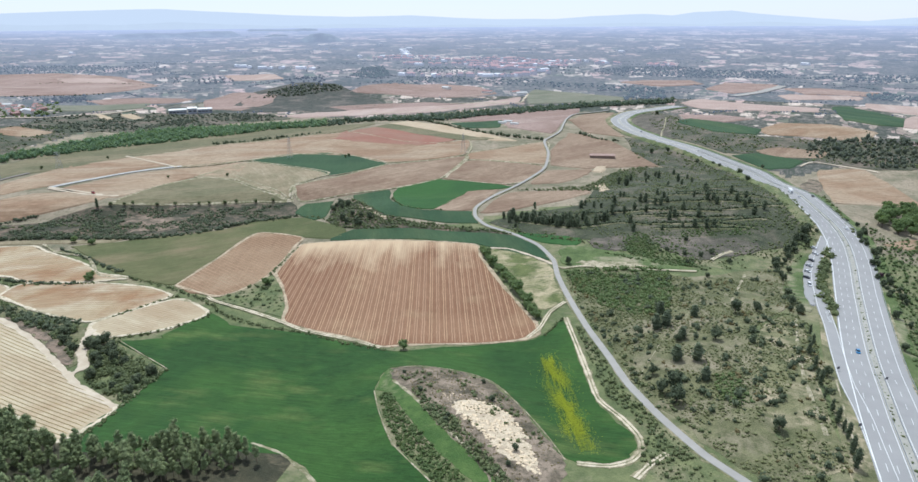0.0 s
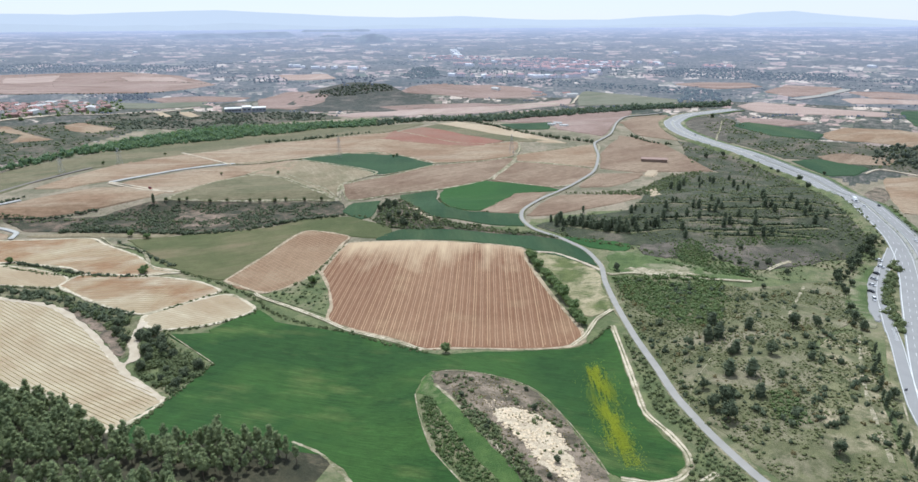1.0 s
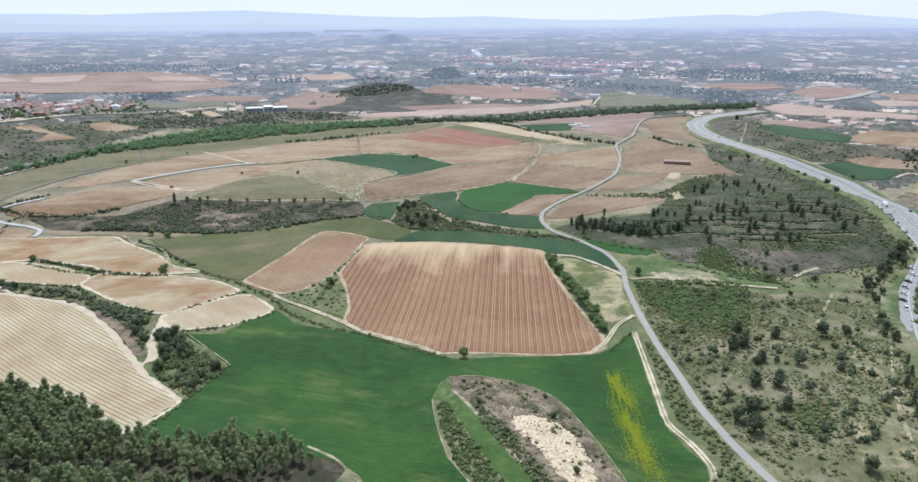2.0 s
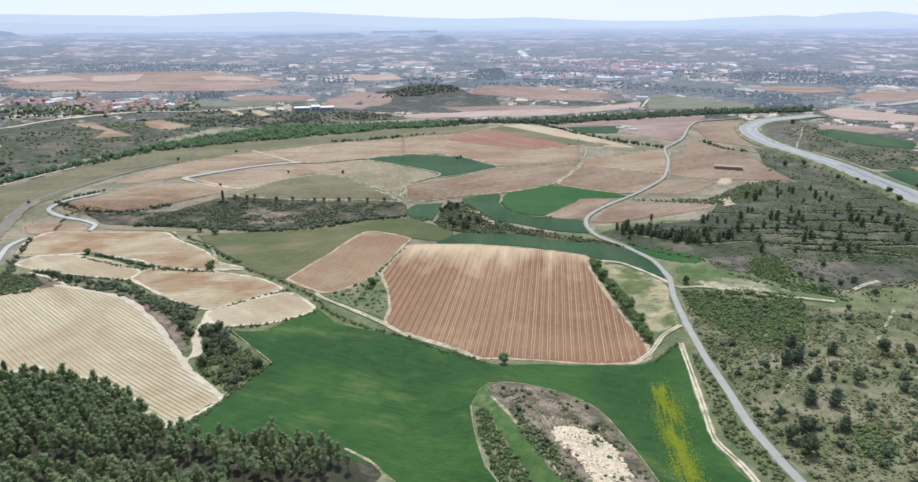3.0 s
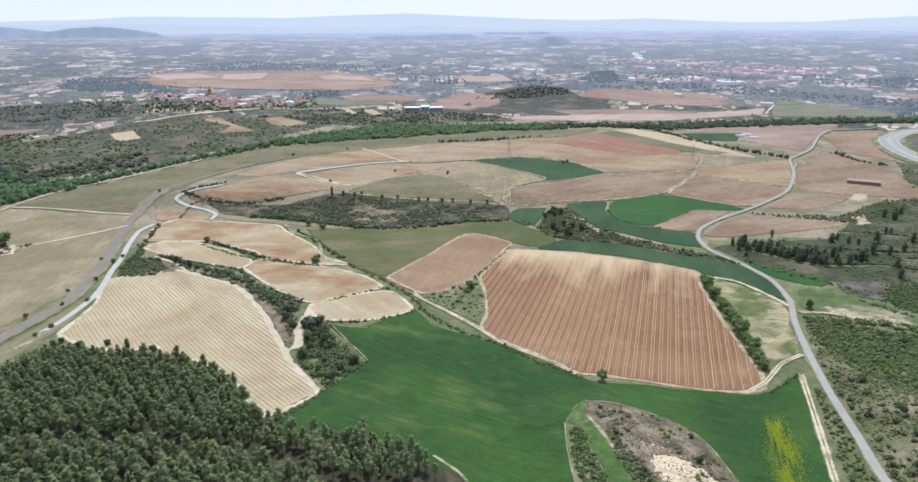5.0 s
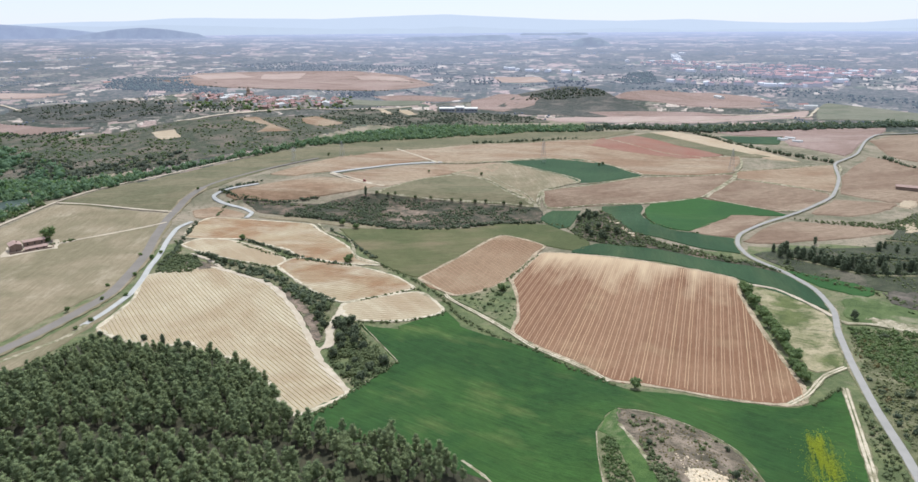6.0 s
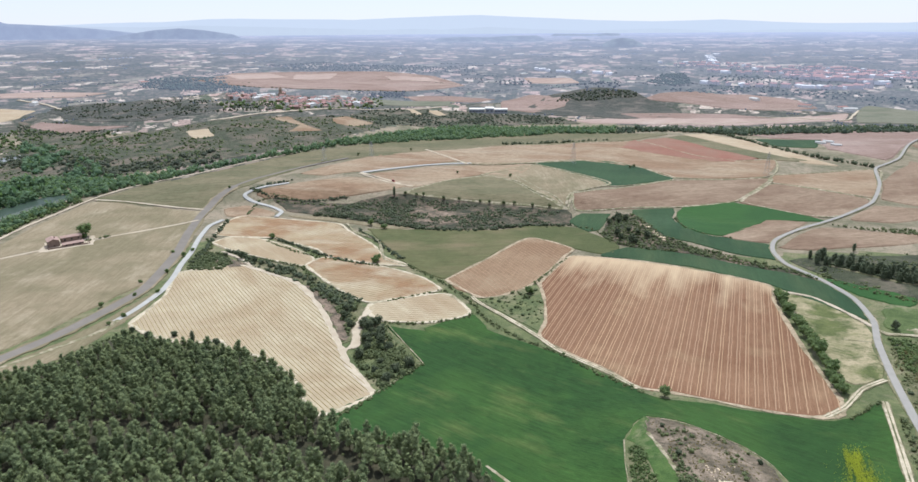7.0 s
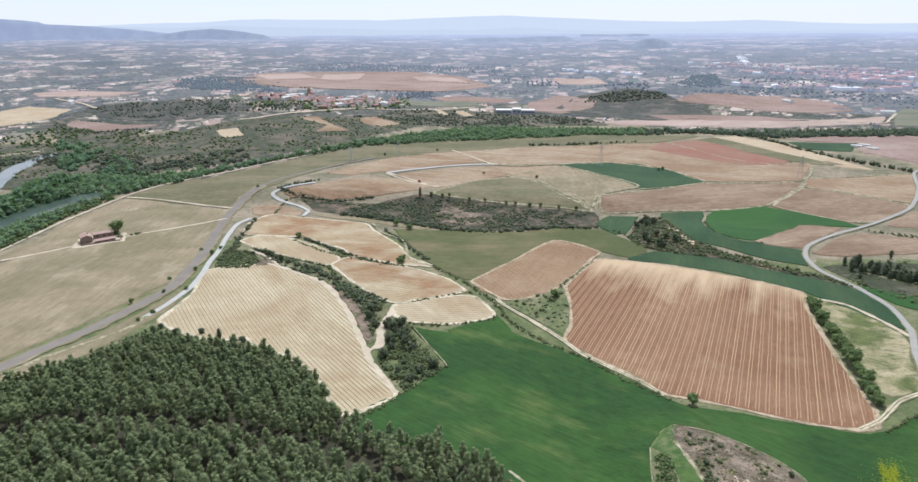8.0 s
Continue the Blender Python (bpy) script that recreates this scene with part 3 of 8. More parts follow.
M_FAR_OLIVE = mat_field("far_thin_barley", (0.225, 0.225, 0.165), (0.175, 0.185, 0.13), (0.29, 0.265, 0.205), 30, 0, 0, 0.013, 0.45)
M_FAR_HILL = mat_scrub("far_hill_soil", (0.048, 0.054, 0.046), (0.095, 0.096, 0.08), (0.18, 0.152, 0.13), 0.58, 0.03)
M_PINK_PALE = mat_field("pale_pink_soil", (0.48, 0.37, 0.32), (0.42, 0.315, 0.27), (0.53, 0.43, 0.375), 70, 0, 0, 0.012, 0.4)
M_CLAY = mat_scrub("clay", (0.07, 0.065, 0.045), (0.15, 0.12, 0.085), (0.30, 0.22, 0.165), 0.52, 0.08)
M_WORN = mat_scrub("worn_track", (0.13, 0.135, 0.06), (0.28, 0.255, 0.15), (0.53, 0.45, 0.335), 0.53, 0.2, 0.4)
M_SLOPE = mat_scrub("heath_slope", (0.10, 0.105, 0.05), (0.19, 0.186, 0.095), (0.285, 0.245, 0.165), 0.56, 0.05, 0.3)
M_TRACK = mat_plain("white_track", (0.51, 0.435, 0.33), (0.40, 0.33, 0.24), 0.12, 0.95, 0, 1.5)
M_MARGIN = mat_scrub("field_margin", (0.17, 0.15, 0.085), (0.34, 0.27, 0.175), (0.50, 0.395, 0.275), 0.46, 0.09, 0.3)
M_CHALK_MARGIN = mat_scrub("chalky_margin", (0.24, 0.215, 0.125), (0.46, 0.39, 0.27), (0.64, 0.55, 0.41), 0.44, 0.08, 0.3)
M_CONCRETE = mat_plain("weathered_concrete", (0.36, 0.345, 0.305), (0.29, 0.28, 0.24), 0.25)
M_PALE_ROAD = mat_plain("pale_road", (0.44, 0.43, 0.40), (0.37, 0.36, 0.33), 0.15, 0.9)
M_PAINT = mat_plain("road_paint", (0.72, 0.72, 0.70), (0.62, 0.62, 0.6), 0.3)
M_WATER = Mix("river_water", 0.35)
M_WATER.shader.inputs["Specular IOR Level"].default_value = 0.12
M_WATER = M_WATER.colour(M_WATER.blend(M_WATER.noise(0.03), (0.035, 0.055, 0.04), (0.055, 0.08, 0.06))).bump(M_WATER.noise(0.8), 0.1, 0.05).mat
# pale grey base stands in for sky mirrored on the open bend
M_PALE_WATER = mat_plain("shallow_water", (0.24, 0.25, 0.25), (0.19, 0.205, 0.205), 0.05, 0.3)
M_VINE_DARK = mat_leaf("vine_leaf", (0.355, 0.288, 0.176), (0.43, 0.357, 0.228))
M_RIDGE = Mix("vine_ridge", 0.95)
M_RIDGE = M_RIDGE.colour(M_RIDGE.blend(M_RIDGE.ramp(M_RIDGE.add("ShaderNodeObjectInfo").outputs["Random"], 0.45, 1.0), M_RIDGE.blend(M_RIDGE.noise(0.05), (0.32, 0.205, 0.125), (0.37, 0.25, 0.16)), M_RIDGE.blend(M_RIDGE.noise(0.3), (0.42, 0.29, 0.178), (0.37, 0.245, 0.145)))).mat
M_VINE_PALE = mat_leaf("young_vine_leaf", (0.285, 0.225, 0.135), (0.38, 0.305, 0.19))
M_PINE = mat_leaf("pine_needles", (0.078, 0.112, 0.052), (0.245, 0.288, 0.134), 1.0, 0.12)
M_PINE_FAR = mat_leaf("dark_pine", (0.046, 0.064, 0.037), (0.112, 0.136, 0.076), 1.0, 0.15)
M_LEAF = mat_leaf("fresh_leaf", (0.085, 0.135, 0.05), (0.165, 0.225, 0.09))
M_RIVER_LEAF = mat_leaf("poplar_leaf", (0.076, 0.145, 0.082), (0.165, 0.245, 0.138))
M_BUSH = mat_leaf("bush_leaf", (0.070, 0.096, 0.042), (0.162, 0.19, 0.085), 1.0, 0.2)
M_HEATH_BUSH = mat_leaf("heath_bush_leaf", (0.094, 0.112, 0.05), (0.19, 0.205, 0.095), 1.0, 0.2)
M_BROOM = mat_leaf("broom", (0.115, 0.095, 0.042), (0.20, 0.17, 0.078), 1.0, 0.2)
M_GREEN_BUSH = mat_leaf("bramble_leaf", (0.06, 0.10, 0.035), (0.14, 0.19, 0.072), 1.0, 0.25)
M_YELLOW = mat_leaf("mustard_flower", (0.26, 0.33, 0.045), (0.66, 0.66, 0.09), 0.3)
# far leaf lightened towards blue: haze put into its base colour
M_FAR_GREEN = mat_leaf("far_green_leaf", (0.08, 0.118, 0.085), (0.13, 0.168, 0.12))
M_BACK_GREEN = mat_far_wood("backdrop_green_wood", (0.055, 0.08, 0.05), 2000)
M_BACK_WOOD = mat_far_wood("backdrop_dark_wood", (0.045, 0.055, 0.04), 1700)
# dark far leaf, greyed and lightened in its colour for haze
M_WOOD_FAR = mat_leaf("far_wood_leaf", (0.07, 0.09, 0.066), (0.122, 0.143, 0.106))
M_BARK = mat_plain("bark", (0.10, 0.075, 0.055), (0.17, 0.13, 0.10), 2.0)


# the soil of the large vineyard turns paler towards its upper end
for m in (M_RED_SOIL, M_RIDGE):
    tree, shader = m.node_tree, m.node_tree.nodes["Principled BSDF"]
    before = shader.inputs["Base Color"].links[0].from_socket
    at = tree.nodes.new("ShaderNodeSeparateXYZ")
    tree.links.new(tree.nodes.new("ShaderNodeTexCoord").outputs["Object"], at.inputs[0])
    uneven = tree.nodes.new("ShaderNodeTexNoise")
    uneven.inputs["Scale"].default_value, uneven.inputs["Detail"].default_value = 0.075, 6.0
    stretched = tree.nodes.new("ShaderNodeMapping")
    stretched.vector_type = "TEXTURE"
    stretched.inputs["Rotation"].default_value, stretched.inputs["Scale"].default_value = (0, 0, radians(-88)), (4.5, 1, 1)
    tree.links.new(tree.nodes["Texture Coordinate"].outputs["Object"], stretched.inputs["Vector"])
    tree.links.new(stretched.outputs["Vector"], uneven.inputs["Vector"])
    span = tree.nodes.new("ShaderNodeMapRange")
    for key, value in (("From Min", 397.0), ("From Max", 498.0), ("To Min", -0.32), ("To Max", 0.34)):
        span.inputs[key].default_value = value
    tree.links.new(at.outputs[1], span.inputs["Value"])
    both = tree.nodes.new("ShaderNodeMath")
    both.use_clamp = True
    tree.links.new(span.outputs[0], both.inputs[0])
    tree.links.new(uneven.outputs["Fac"], both.inputs[1])
    less = tree.nodes.new("ShaderNodeMapRange")
    less.inputs["From Min"].default_value, less.inputs["From Max"].default_value, less.inputs["To Max"].default_value = 0.48, 0.86, 0.8
    tree.links.new(both.outputs[0], less.inputs["Value"])
    pale = tree.nodes.new("ShaderNodeMix")
    pale.data_type = "RGBA"
    tree.links.new(less.outputs[0], pale.inputs[0])
    tree.links.new(before, pale.inputs[6])
    pale.inputs[7].default_value = (0.50, 0.385, 0.245, 1)
    tree.links.new(pale.outputs[2], shader.inputs["Base Color"])


# ---- ground ----
def make_ground(r0, r1, rings, name, label, material, kind="structure"):
    turn = np.r_[np.linspace(-64, 54, 260), np.linspace(54, 296, 62)[1:-1]]
    rr = np.geomspace(r0, r1, rings)
    a, r = np.meshgrid(np.radians(turn), rr, indexing="ij")
    x = np.sin(a) * r
    y = np.cos(a) * r
    x, y = x * math.cos(radians(18)) - y * math.sin(radians(18)), x * math.sin(radians(18)) + y * math.cos(radians(18))
    z = height(x, y) - 0.3 * np.clip((np.hypot(x, y) - 250.0) / 150.0, 0, 1)
    co = np.stack([x, y, z], -1).reshape(-1, 3)
    n, k = len(turn), rings
    i, j = np.meshgrid(np.arange(n), np.arange(k - 1), indexing="ij")
    p, q = (i * k + j).ravel(), (((i + 1) % n) * k + j).ravel()
    fa = np.stack([q, q + 1, p + 1, p], 1).tolist()
    if r0 < 50:
        co = np.vstack([co, [[0, 0, float(height(0, 0))]]])
        fa += [[len(co) - 1, ((i + 1) % n) * k, i * k] for i in range(n)]
        fa = [f[::-1] if len(f) == 3 and co[f[1]][0] * co[f[2]][1] - co[f[1]][1] * co[f[2]][0] < 0 else f for f in fa]
    ob = part(name, (co, fa), material)
    # coordinates in plots, which grow with their distance
    r = np.maximum(np.hypot(co[:, 0], co[:, 1]), 20.0)
    down = 1100.0 * np.maximum(170.0 - co[:, 2], 2.0) / r
    flat = np.stack([np.arctan2(co[:, 0], co[:, 1]) / PLOT_WIDE, np.log(down) / PLOT_DEEP], 1)
    loops = np.empty(len(ob.data.loops), np.int32)
    ob.data.loops.foreach_get("vertex_index", loops)
    ob.data.uv_layers.new(name="flat").data.foreach_set("uv", flat[loops].astype(np.float32).ravel())
    ob.data.polygons.foreach_set("use_smooth", [True] * len(ob.data.polygons))
    return tagged(ob, label, "ground", "", kind)


ground = make_ground(20, 1480, 236, "ground", "rough scrubby ground with dry grass and bare soil", M_GROUND)
ground.data.materials.append(M_FARGROUND)
ground.data.materials.append(M_DRY_GROUND)
for poly in ground.data.polygons:
    x, y, _ = poly.center
    if math.hypot(x, y) > 1210 + 60 * math.sin(x / 90.0) or x > 360 and y > 700 + 40 * math.sin(x / 60.0) or x < -560 and y > 560 - 0.5 * (x + 560) + 60 * math.sin(x / 70.0):
        poly.material_index = 1
    elif math.hypot(x, y) > 545 + 40 * math.sin(x / 80.0):
        poly.material_index = 2
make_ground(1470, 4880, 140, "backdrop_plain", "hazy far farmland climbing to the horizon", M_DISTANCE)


def ridge(name, label, dist, base, tops, material, seed):
    """A far mountain ridge: tops are (degrees to the right, height)."""
    rng = np.random.default_rng(seed)
    deg = np.linspace(-180, 180, 900)
    ax, hz = zip(*tops)
    z = np.interp(deg, ax, hz) + np.convolve(rng.normal(size=900), np.ones(9) / 9, "same") * 3.0
    co, fa = [], []
    for k, d in enumerate(deg):
        s, c = math.sin(radians(d)), math.cos(radians(d))
        for f, zz in ((0.990, base), (0.995, base + (z[k] - base) * 0.55 + rng.normal() * 1.5), (1.0, z[k])):
            co.append((s * dist * f, c * dist * f, zz))
    for k in range(len(deg) - 1):
        for j in range(2):
            a = k * 3 + j
            fa.append((a, a + 3, a + 4, a + 1))
    return tagged(part(name, (co, fa), material), label, "mountains", "", "structure")


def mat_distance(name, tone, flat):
    """Hills far off: wooded and bare slopes, with glowing haze painted for so many metres of air."""
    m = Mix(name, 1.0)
    air = haze_share(flat)
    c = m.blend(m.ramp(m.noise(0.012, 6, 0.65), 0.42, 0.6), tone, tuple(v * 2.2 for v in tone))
    m.put(m.shader.inputs["Emission Color"], HAZE_GLOW if flat < 12000 else HAZE_GLOW_FAR)
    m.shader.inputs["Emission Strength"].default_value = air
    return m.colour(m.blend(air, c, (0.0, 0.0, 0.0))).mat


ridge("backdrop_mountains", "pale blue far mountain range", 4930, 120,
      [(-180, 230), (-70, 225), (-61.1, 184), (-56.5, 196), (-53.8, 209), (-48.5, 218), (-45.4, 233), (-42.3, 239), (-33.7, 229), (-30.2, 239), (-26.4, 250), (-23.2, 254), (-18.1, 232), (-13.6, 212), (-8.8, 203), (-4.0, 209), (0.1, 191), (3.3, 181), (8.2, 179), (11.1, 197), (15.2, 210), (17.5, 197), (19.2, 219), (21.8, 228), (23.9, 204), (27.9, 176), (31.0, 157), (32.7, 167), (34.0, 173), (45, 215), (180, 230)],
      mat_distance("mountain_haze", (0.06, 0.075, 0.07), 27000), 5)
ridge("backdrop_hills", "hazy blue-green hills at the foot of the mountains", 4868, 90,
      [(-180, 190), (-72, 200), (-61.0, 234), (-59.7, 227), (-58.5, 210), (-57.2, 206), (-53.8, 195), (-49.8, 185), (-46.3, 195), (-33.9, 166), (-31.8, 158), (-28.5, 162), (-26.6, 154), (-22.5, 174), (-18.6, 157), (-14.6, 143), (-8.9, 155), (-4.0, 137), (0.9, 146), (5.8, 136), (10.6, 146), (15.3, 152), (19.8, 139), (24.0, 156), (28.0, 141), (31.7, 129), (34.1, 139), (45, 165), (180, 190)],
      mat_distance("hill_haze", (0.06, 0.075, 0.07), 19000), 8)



def mesa(label, dist, tops, material, seed, deep=170.0):
    """A far flat-topped hill with eroded flanks: tops are (degrees to the right, height)."""
    rng = np.random.default_rng(seed)
    ax, hz = zip(*tops)
    deg = np.linspace(ax[0], ax[-1], 90)
    z = 170.0 + (np.interp(deg, ax, hz) - 170.0) * dist / 4930.0
    co, fa = [], []
    for k, d in enumerate(deg):
        s, c = math.sin(radians(d)), math.cos(radians(d))
        gully = 1 + 0.3 * noise.noise((k * 0.22, seed, 0.0)) + 0.02 * rng.normal()
        for f, up in ((-deep * gully, 0.0), (-deep * 0.55 * gully, 0.32), (-deep * 0.25, 0.75), (0, 1.0), (deep * 0.8, 0.97), (deep * 1.4, 0.2)):
            r = dist + f
            base = float(height(s * r, c * r)) - 6.0
            co.append((s * r, c * r, base + (max(z[k], base + 1.0) - base) * up))
    for k in range(len(deg) - 1):
        for j in range(5):
            a = k * 6 + j
            fa.append((a, a + 1, a + 7, a + 6))
    ob = part("backdrop_mesa", (co, fa), material)
    ob.data.polygons.foreach_set("use_smooth", [True] * len(ob.data.polygons))
    return tagged(ob, label, "hill", "", "structure")


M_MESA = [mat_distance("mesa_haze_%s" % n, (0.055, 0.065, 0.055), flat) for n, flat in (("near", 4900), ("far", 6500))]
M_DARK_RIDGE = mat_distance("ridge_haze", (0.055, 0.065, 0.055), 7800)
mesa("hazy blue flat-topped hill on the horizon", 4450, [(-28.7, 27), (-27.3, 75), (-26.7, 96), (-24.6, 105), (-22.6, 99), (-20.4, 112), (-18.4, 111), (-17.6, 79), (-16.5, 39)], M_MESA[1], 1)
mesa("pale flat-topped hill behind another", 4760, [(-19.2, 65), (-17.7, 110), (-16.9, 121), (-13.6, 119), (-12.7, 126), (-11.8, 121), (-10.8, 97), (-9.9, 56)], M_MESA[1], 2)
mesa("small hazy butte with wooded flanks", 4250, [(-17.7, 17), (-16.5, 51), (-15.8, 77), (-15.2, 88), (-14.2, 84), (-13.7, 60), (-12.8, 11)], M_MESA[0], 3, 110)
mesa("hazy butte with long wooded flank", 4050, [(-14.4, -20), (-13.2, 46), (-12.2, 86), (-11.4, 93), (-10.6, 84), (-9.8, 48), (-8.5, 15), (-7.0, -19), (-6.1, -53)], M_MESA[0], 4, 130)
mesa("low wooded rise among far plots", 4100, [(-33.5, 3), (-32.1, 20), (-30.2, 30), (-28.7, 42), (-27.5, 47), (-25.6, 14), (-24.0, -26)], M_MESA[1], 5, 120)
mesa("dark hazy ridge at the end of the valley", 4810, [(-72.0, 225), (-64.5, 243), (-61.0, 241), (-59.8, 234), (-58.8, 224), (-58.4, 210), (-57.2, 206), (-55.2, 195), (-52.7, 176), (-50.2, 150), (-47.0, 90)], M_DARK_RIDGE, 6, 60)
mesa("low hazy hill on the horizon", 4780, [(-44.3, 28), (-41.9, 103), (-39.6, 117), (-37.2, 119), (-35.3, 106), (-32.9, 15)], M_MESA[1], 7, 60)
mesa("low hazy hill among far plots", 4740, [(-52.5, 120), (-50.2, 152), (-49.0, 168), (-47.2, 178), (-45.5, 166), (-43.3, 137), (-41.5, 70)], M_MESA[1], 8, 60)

# ---- the large plots round the middle ----
WHEAT = [(-156.0, 212.9), (-155.0, 249.9), (-151.4, 290.7), (-151.7, 294.0), (-171.8, 309.8), (-190.8, 325.8), (-178.3, 327.2), (-167.1, 330.2), (-170.4, 334.1), (-155.9, 360.0), (-150.0, 361.5), (-135.4, 346.9), (-117.9, 340.5), (-88.7, 332.9), (-59.7, 318.7), (-39.0, 307.0), (-29.4, 303.7), (-7.9, 312.9), (30.3, 314.6), (44.0, 318.2), (52.6, 327.4), (61.3, 339.0), (60.2, 296.3), (60.2, 265.2), (60.5, 240.5), (64.7, 226.7), (67.8, 216.0), (67.5, 207.8), (63.0, 201.6), (55.9, 198.9), (43.0, 199.3), (38.3, 201.1), (35.2, 213.9), (27.3, 237.8), (16.4, 265.3), (4.2, 276.3), (-18.9, 282.4), (-34.0, 282.6), (-37.7, 274.3), (-39.2, 259.5), (-34.6, 239.1), (-26.1, 213.6), (-10.7, 189.6), (-5.3, 180.7), (-28.9, 177.0), (-46.0, 183.3), (-69.8, 211.6)]
plot("wheat_field", "lush green young wheat field with faint sowing lines", M_WHEAT, WHEAT, smooth=3)
VINE_A = [(-131.3, 428.9), (-130.3, 467.2), (-126, 497), (-88, 502), (-40.0, 497.5), (12.1, 483.7), (16.6, 453.2), (29.3, 394.5), (40.3, 351.0), (44.5, 333.8), (43.1, 321.4), (30.5, 317.4), (-8.0, 316.3), (-30.2, 313.2), (-42.7, 312.2), (-60.6, 324.9), (-90.1, 339.0), (-105.2, 349.9), (-108.2, 370.3), (-117.8, 399.2)]
field_a = plot("vineyard", "large brown vineyard with pale inter-row strips", M_RED_SOIL, VINE_A, "vineyard")
VINE_B = [(-194.3, 409.4), (-182.9, 463.1), (-171, 523), (-132, 514), (-132, 493), (-132.9, 451.0), (-134.6, 428.9), (-139.0, 412.4), (-149.7, 395.8), (-161.5, 390.7)]
field_b = plot("vineyard", "small brown vineyard beside a green barley field", M_BROWN_VINE, VINE_B, "vineyard")
plot("barley_field", "dull green thin barley field on a gentle slope", M_BARLEY, [(-308, 487), (-274, 503), (-208, 527), (-177, 561), (-141, 567), (-98, 530), (-102, 509), (-130, 515), (-172, 526), (-184, 467), (-194.7, 410.4), (-214.0, 417.5), (-230.5, 422.3), (-253, 438), (-279, 462)])
plot("gully_bank", "dry grassy bank of a gully between vineyards", M_SLOPE, [(-343, 374), (-300, 368.5), (-278, 359), (-243.5, 334), (-221, 314.5), (-203.5, 297.5), (-199, 303), (-212, 334), (-221, 345), (-240, 352), (-268, 367), (-302, 384), (-340, 387)], "bank", 0.6, ragged=1.0)
plot("grass_triangle", "rough grass triangle with bushes between two vineyards", M_GROUND, [(-156.8, 384.8), (-138.3, 410.3), (-132.5, 424.3), (-118.6, 399.2), (-107.1, 361.6), (-107.5, 354.9), (-129.9, 368.9)], "grass")
VINE_C = [(-335.4, 263.6), (-352.2, 304.9), (-376, 336), (-366, 355), (-344, 372), (-300.8, 364.3), (-278.8, 356.4), (-243.6, 329.6), (-222.7, 310.4), (-200.9, 289.9), (-189.9, 278.7), (-156.9, 253.4), (-155.2, 243.4), (-159.4, 226.8), (-165.0, 221.6), (-173.4, 226.0), (-197.7, 247.4), (-221.7, 259.8), (-237.9, 264.3), (-254.6, 263.9), (-270.1, 270.6), (-282.4, 258.3), (-297.6, 257.2), (-313.4, 258.2)]
field_c = plot("vineyard", "large pale vineyard with thin dark vine rows beside a pine wood", M_PALE, VINE_C, "vineyard")
VINE_D = [(-304.3, 392.3), (-299, 411), (-251.2, 411.8), (-213.4, 406.4), (-191.4, 393.7), (-192.6, 384.8), (-213.4, 358.5), (-222.6, 351.7), (-239.6, 356.5), (-269.9, 371.5)]
field_d = plot("vineyard", "reddish pale vineyard plot with a white margin", M_PALE_RED, VINE_D, "vineyard")
VINE_E = [(-213.5, 337.7), (-217.6, 351.0), (-184.3, 385.9), (-157.5, 367.4), (-158.0, 357.3), (-170.7, 342.8), (-183.0, 335.9), (-200.8, 331.3)]
field_e = plot("vineyard", "small pale vineyard plot above the wheat", M_PALE, VINE_E, "vineyard")
VINE_F = [(-408, 403), (-406, 421), (-380, 429), (-344, 423), (-308, 407), (-305.6, 390.4), (-342, 392), (-380, 395)]
field_f = plot("vineyard", "narrow pale vineyard plot", M_PALE, VINE_F, "vineyard")
VINE_G = [(-440, 446), (-443, 475), (-409, 486), (-345, 491), (-321, 475), (-280, 450), (-257, 430), (-232.3, 422.8), (-252.5, 413.9), (-277.9, 412.4), (-301, 414), (-318, 425), (-359, 434), (-373, 436), (-419, 420)]
field_g = plot("vineyard", "pale and reddish vineyard plot under the bank", M_PALE_RED, VINE_G, "vineyard")
plot("stubble_field", "small tan stubble plot by a bend in the road", M_TAN, [(-475, 485), (-464, 506), (-425, 501), (-420, 482), (-453, 470)])
plot("stubble_field", "narrow dry strip under the bank", M_DRY, [(-405, 498), (-368, 505), (-309, 504), (-277, 513), (-286, 497), (-341, 495)])
plot("knoll_ground", "stony brown knoll with sparse scrub", M_KNOLL, [(-33.8, 281.2), (-18.8, 280.7), (4.1, 273.7), (16.2, 263.0), (27.0, 234.8), (34.9, 211.6), (37.8, 198.0), (34.2, 184.3), (14.5, 178.6), (6.2, 196.6), (-9.7, 225.9), (-20.8, 248.2), (-31.2, 266.7)], "knoll", 1.0, 6, ragged=0.9)
plot("chalk_scar", "bare pale stony ground round the chalk", M_CHALK, [(-2.6, 233.8), (2.4, 238.2), (12.4, 238.9), (20.4, 228.8), (24.9, 214.0), (27.0, 202.3), (27.8, 190.2), (22.1, 196.4), (14.1, 204.6), (7.9, 217.8), (2.2, 225.5)], "bare ground", 2.0, 8, ragged=1.3)
plot("grass_strip", "green grass strip with wheel tracks beside the knoll", M_GRASS, [(-38.6, 262.0), (-37.6, 273.5), (-34.6, 281.5), (-32.0, 267.5), (-31.0, 264.5), (-25.5, 257.2), (-16.3, 236.6), (-3.6, 213.0), (9.2, 193.3), (18.5, 178.4), (12.1, 170.9), (2.8, 188.1), (-9.1, 207.3), (-20.8, 229.4), (-31.1, 253.9)], "grass")
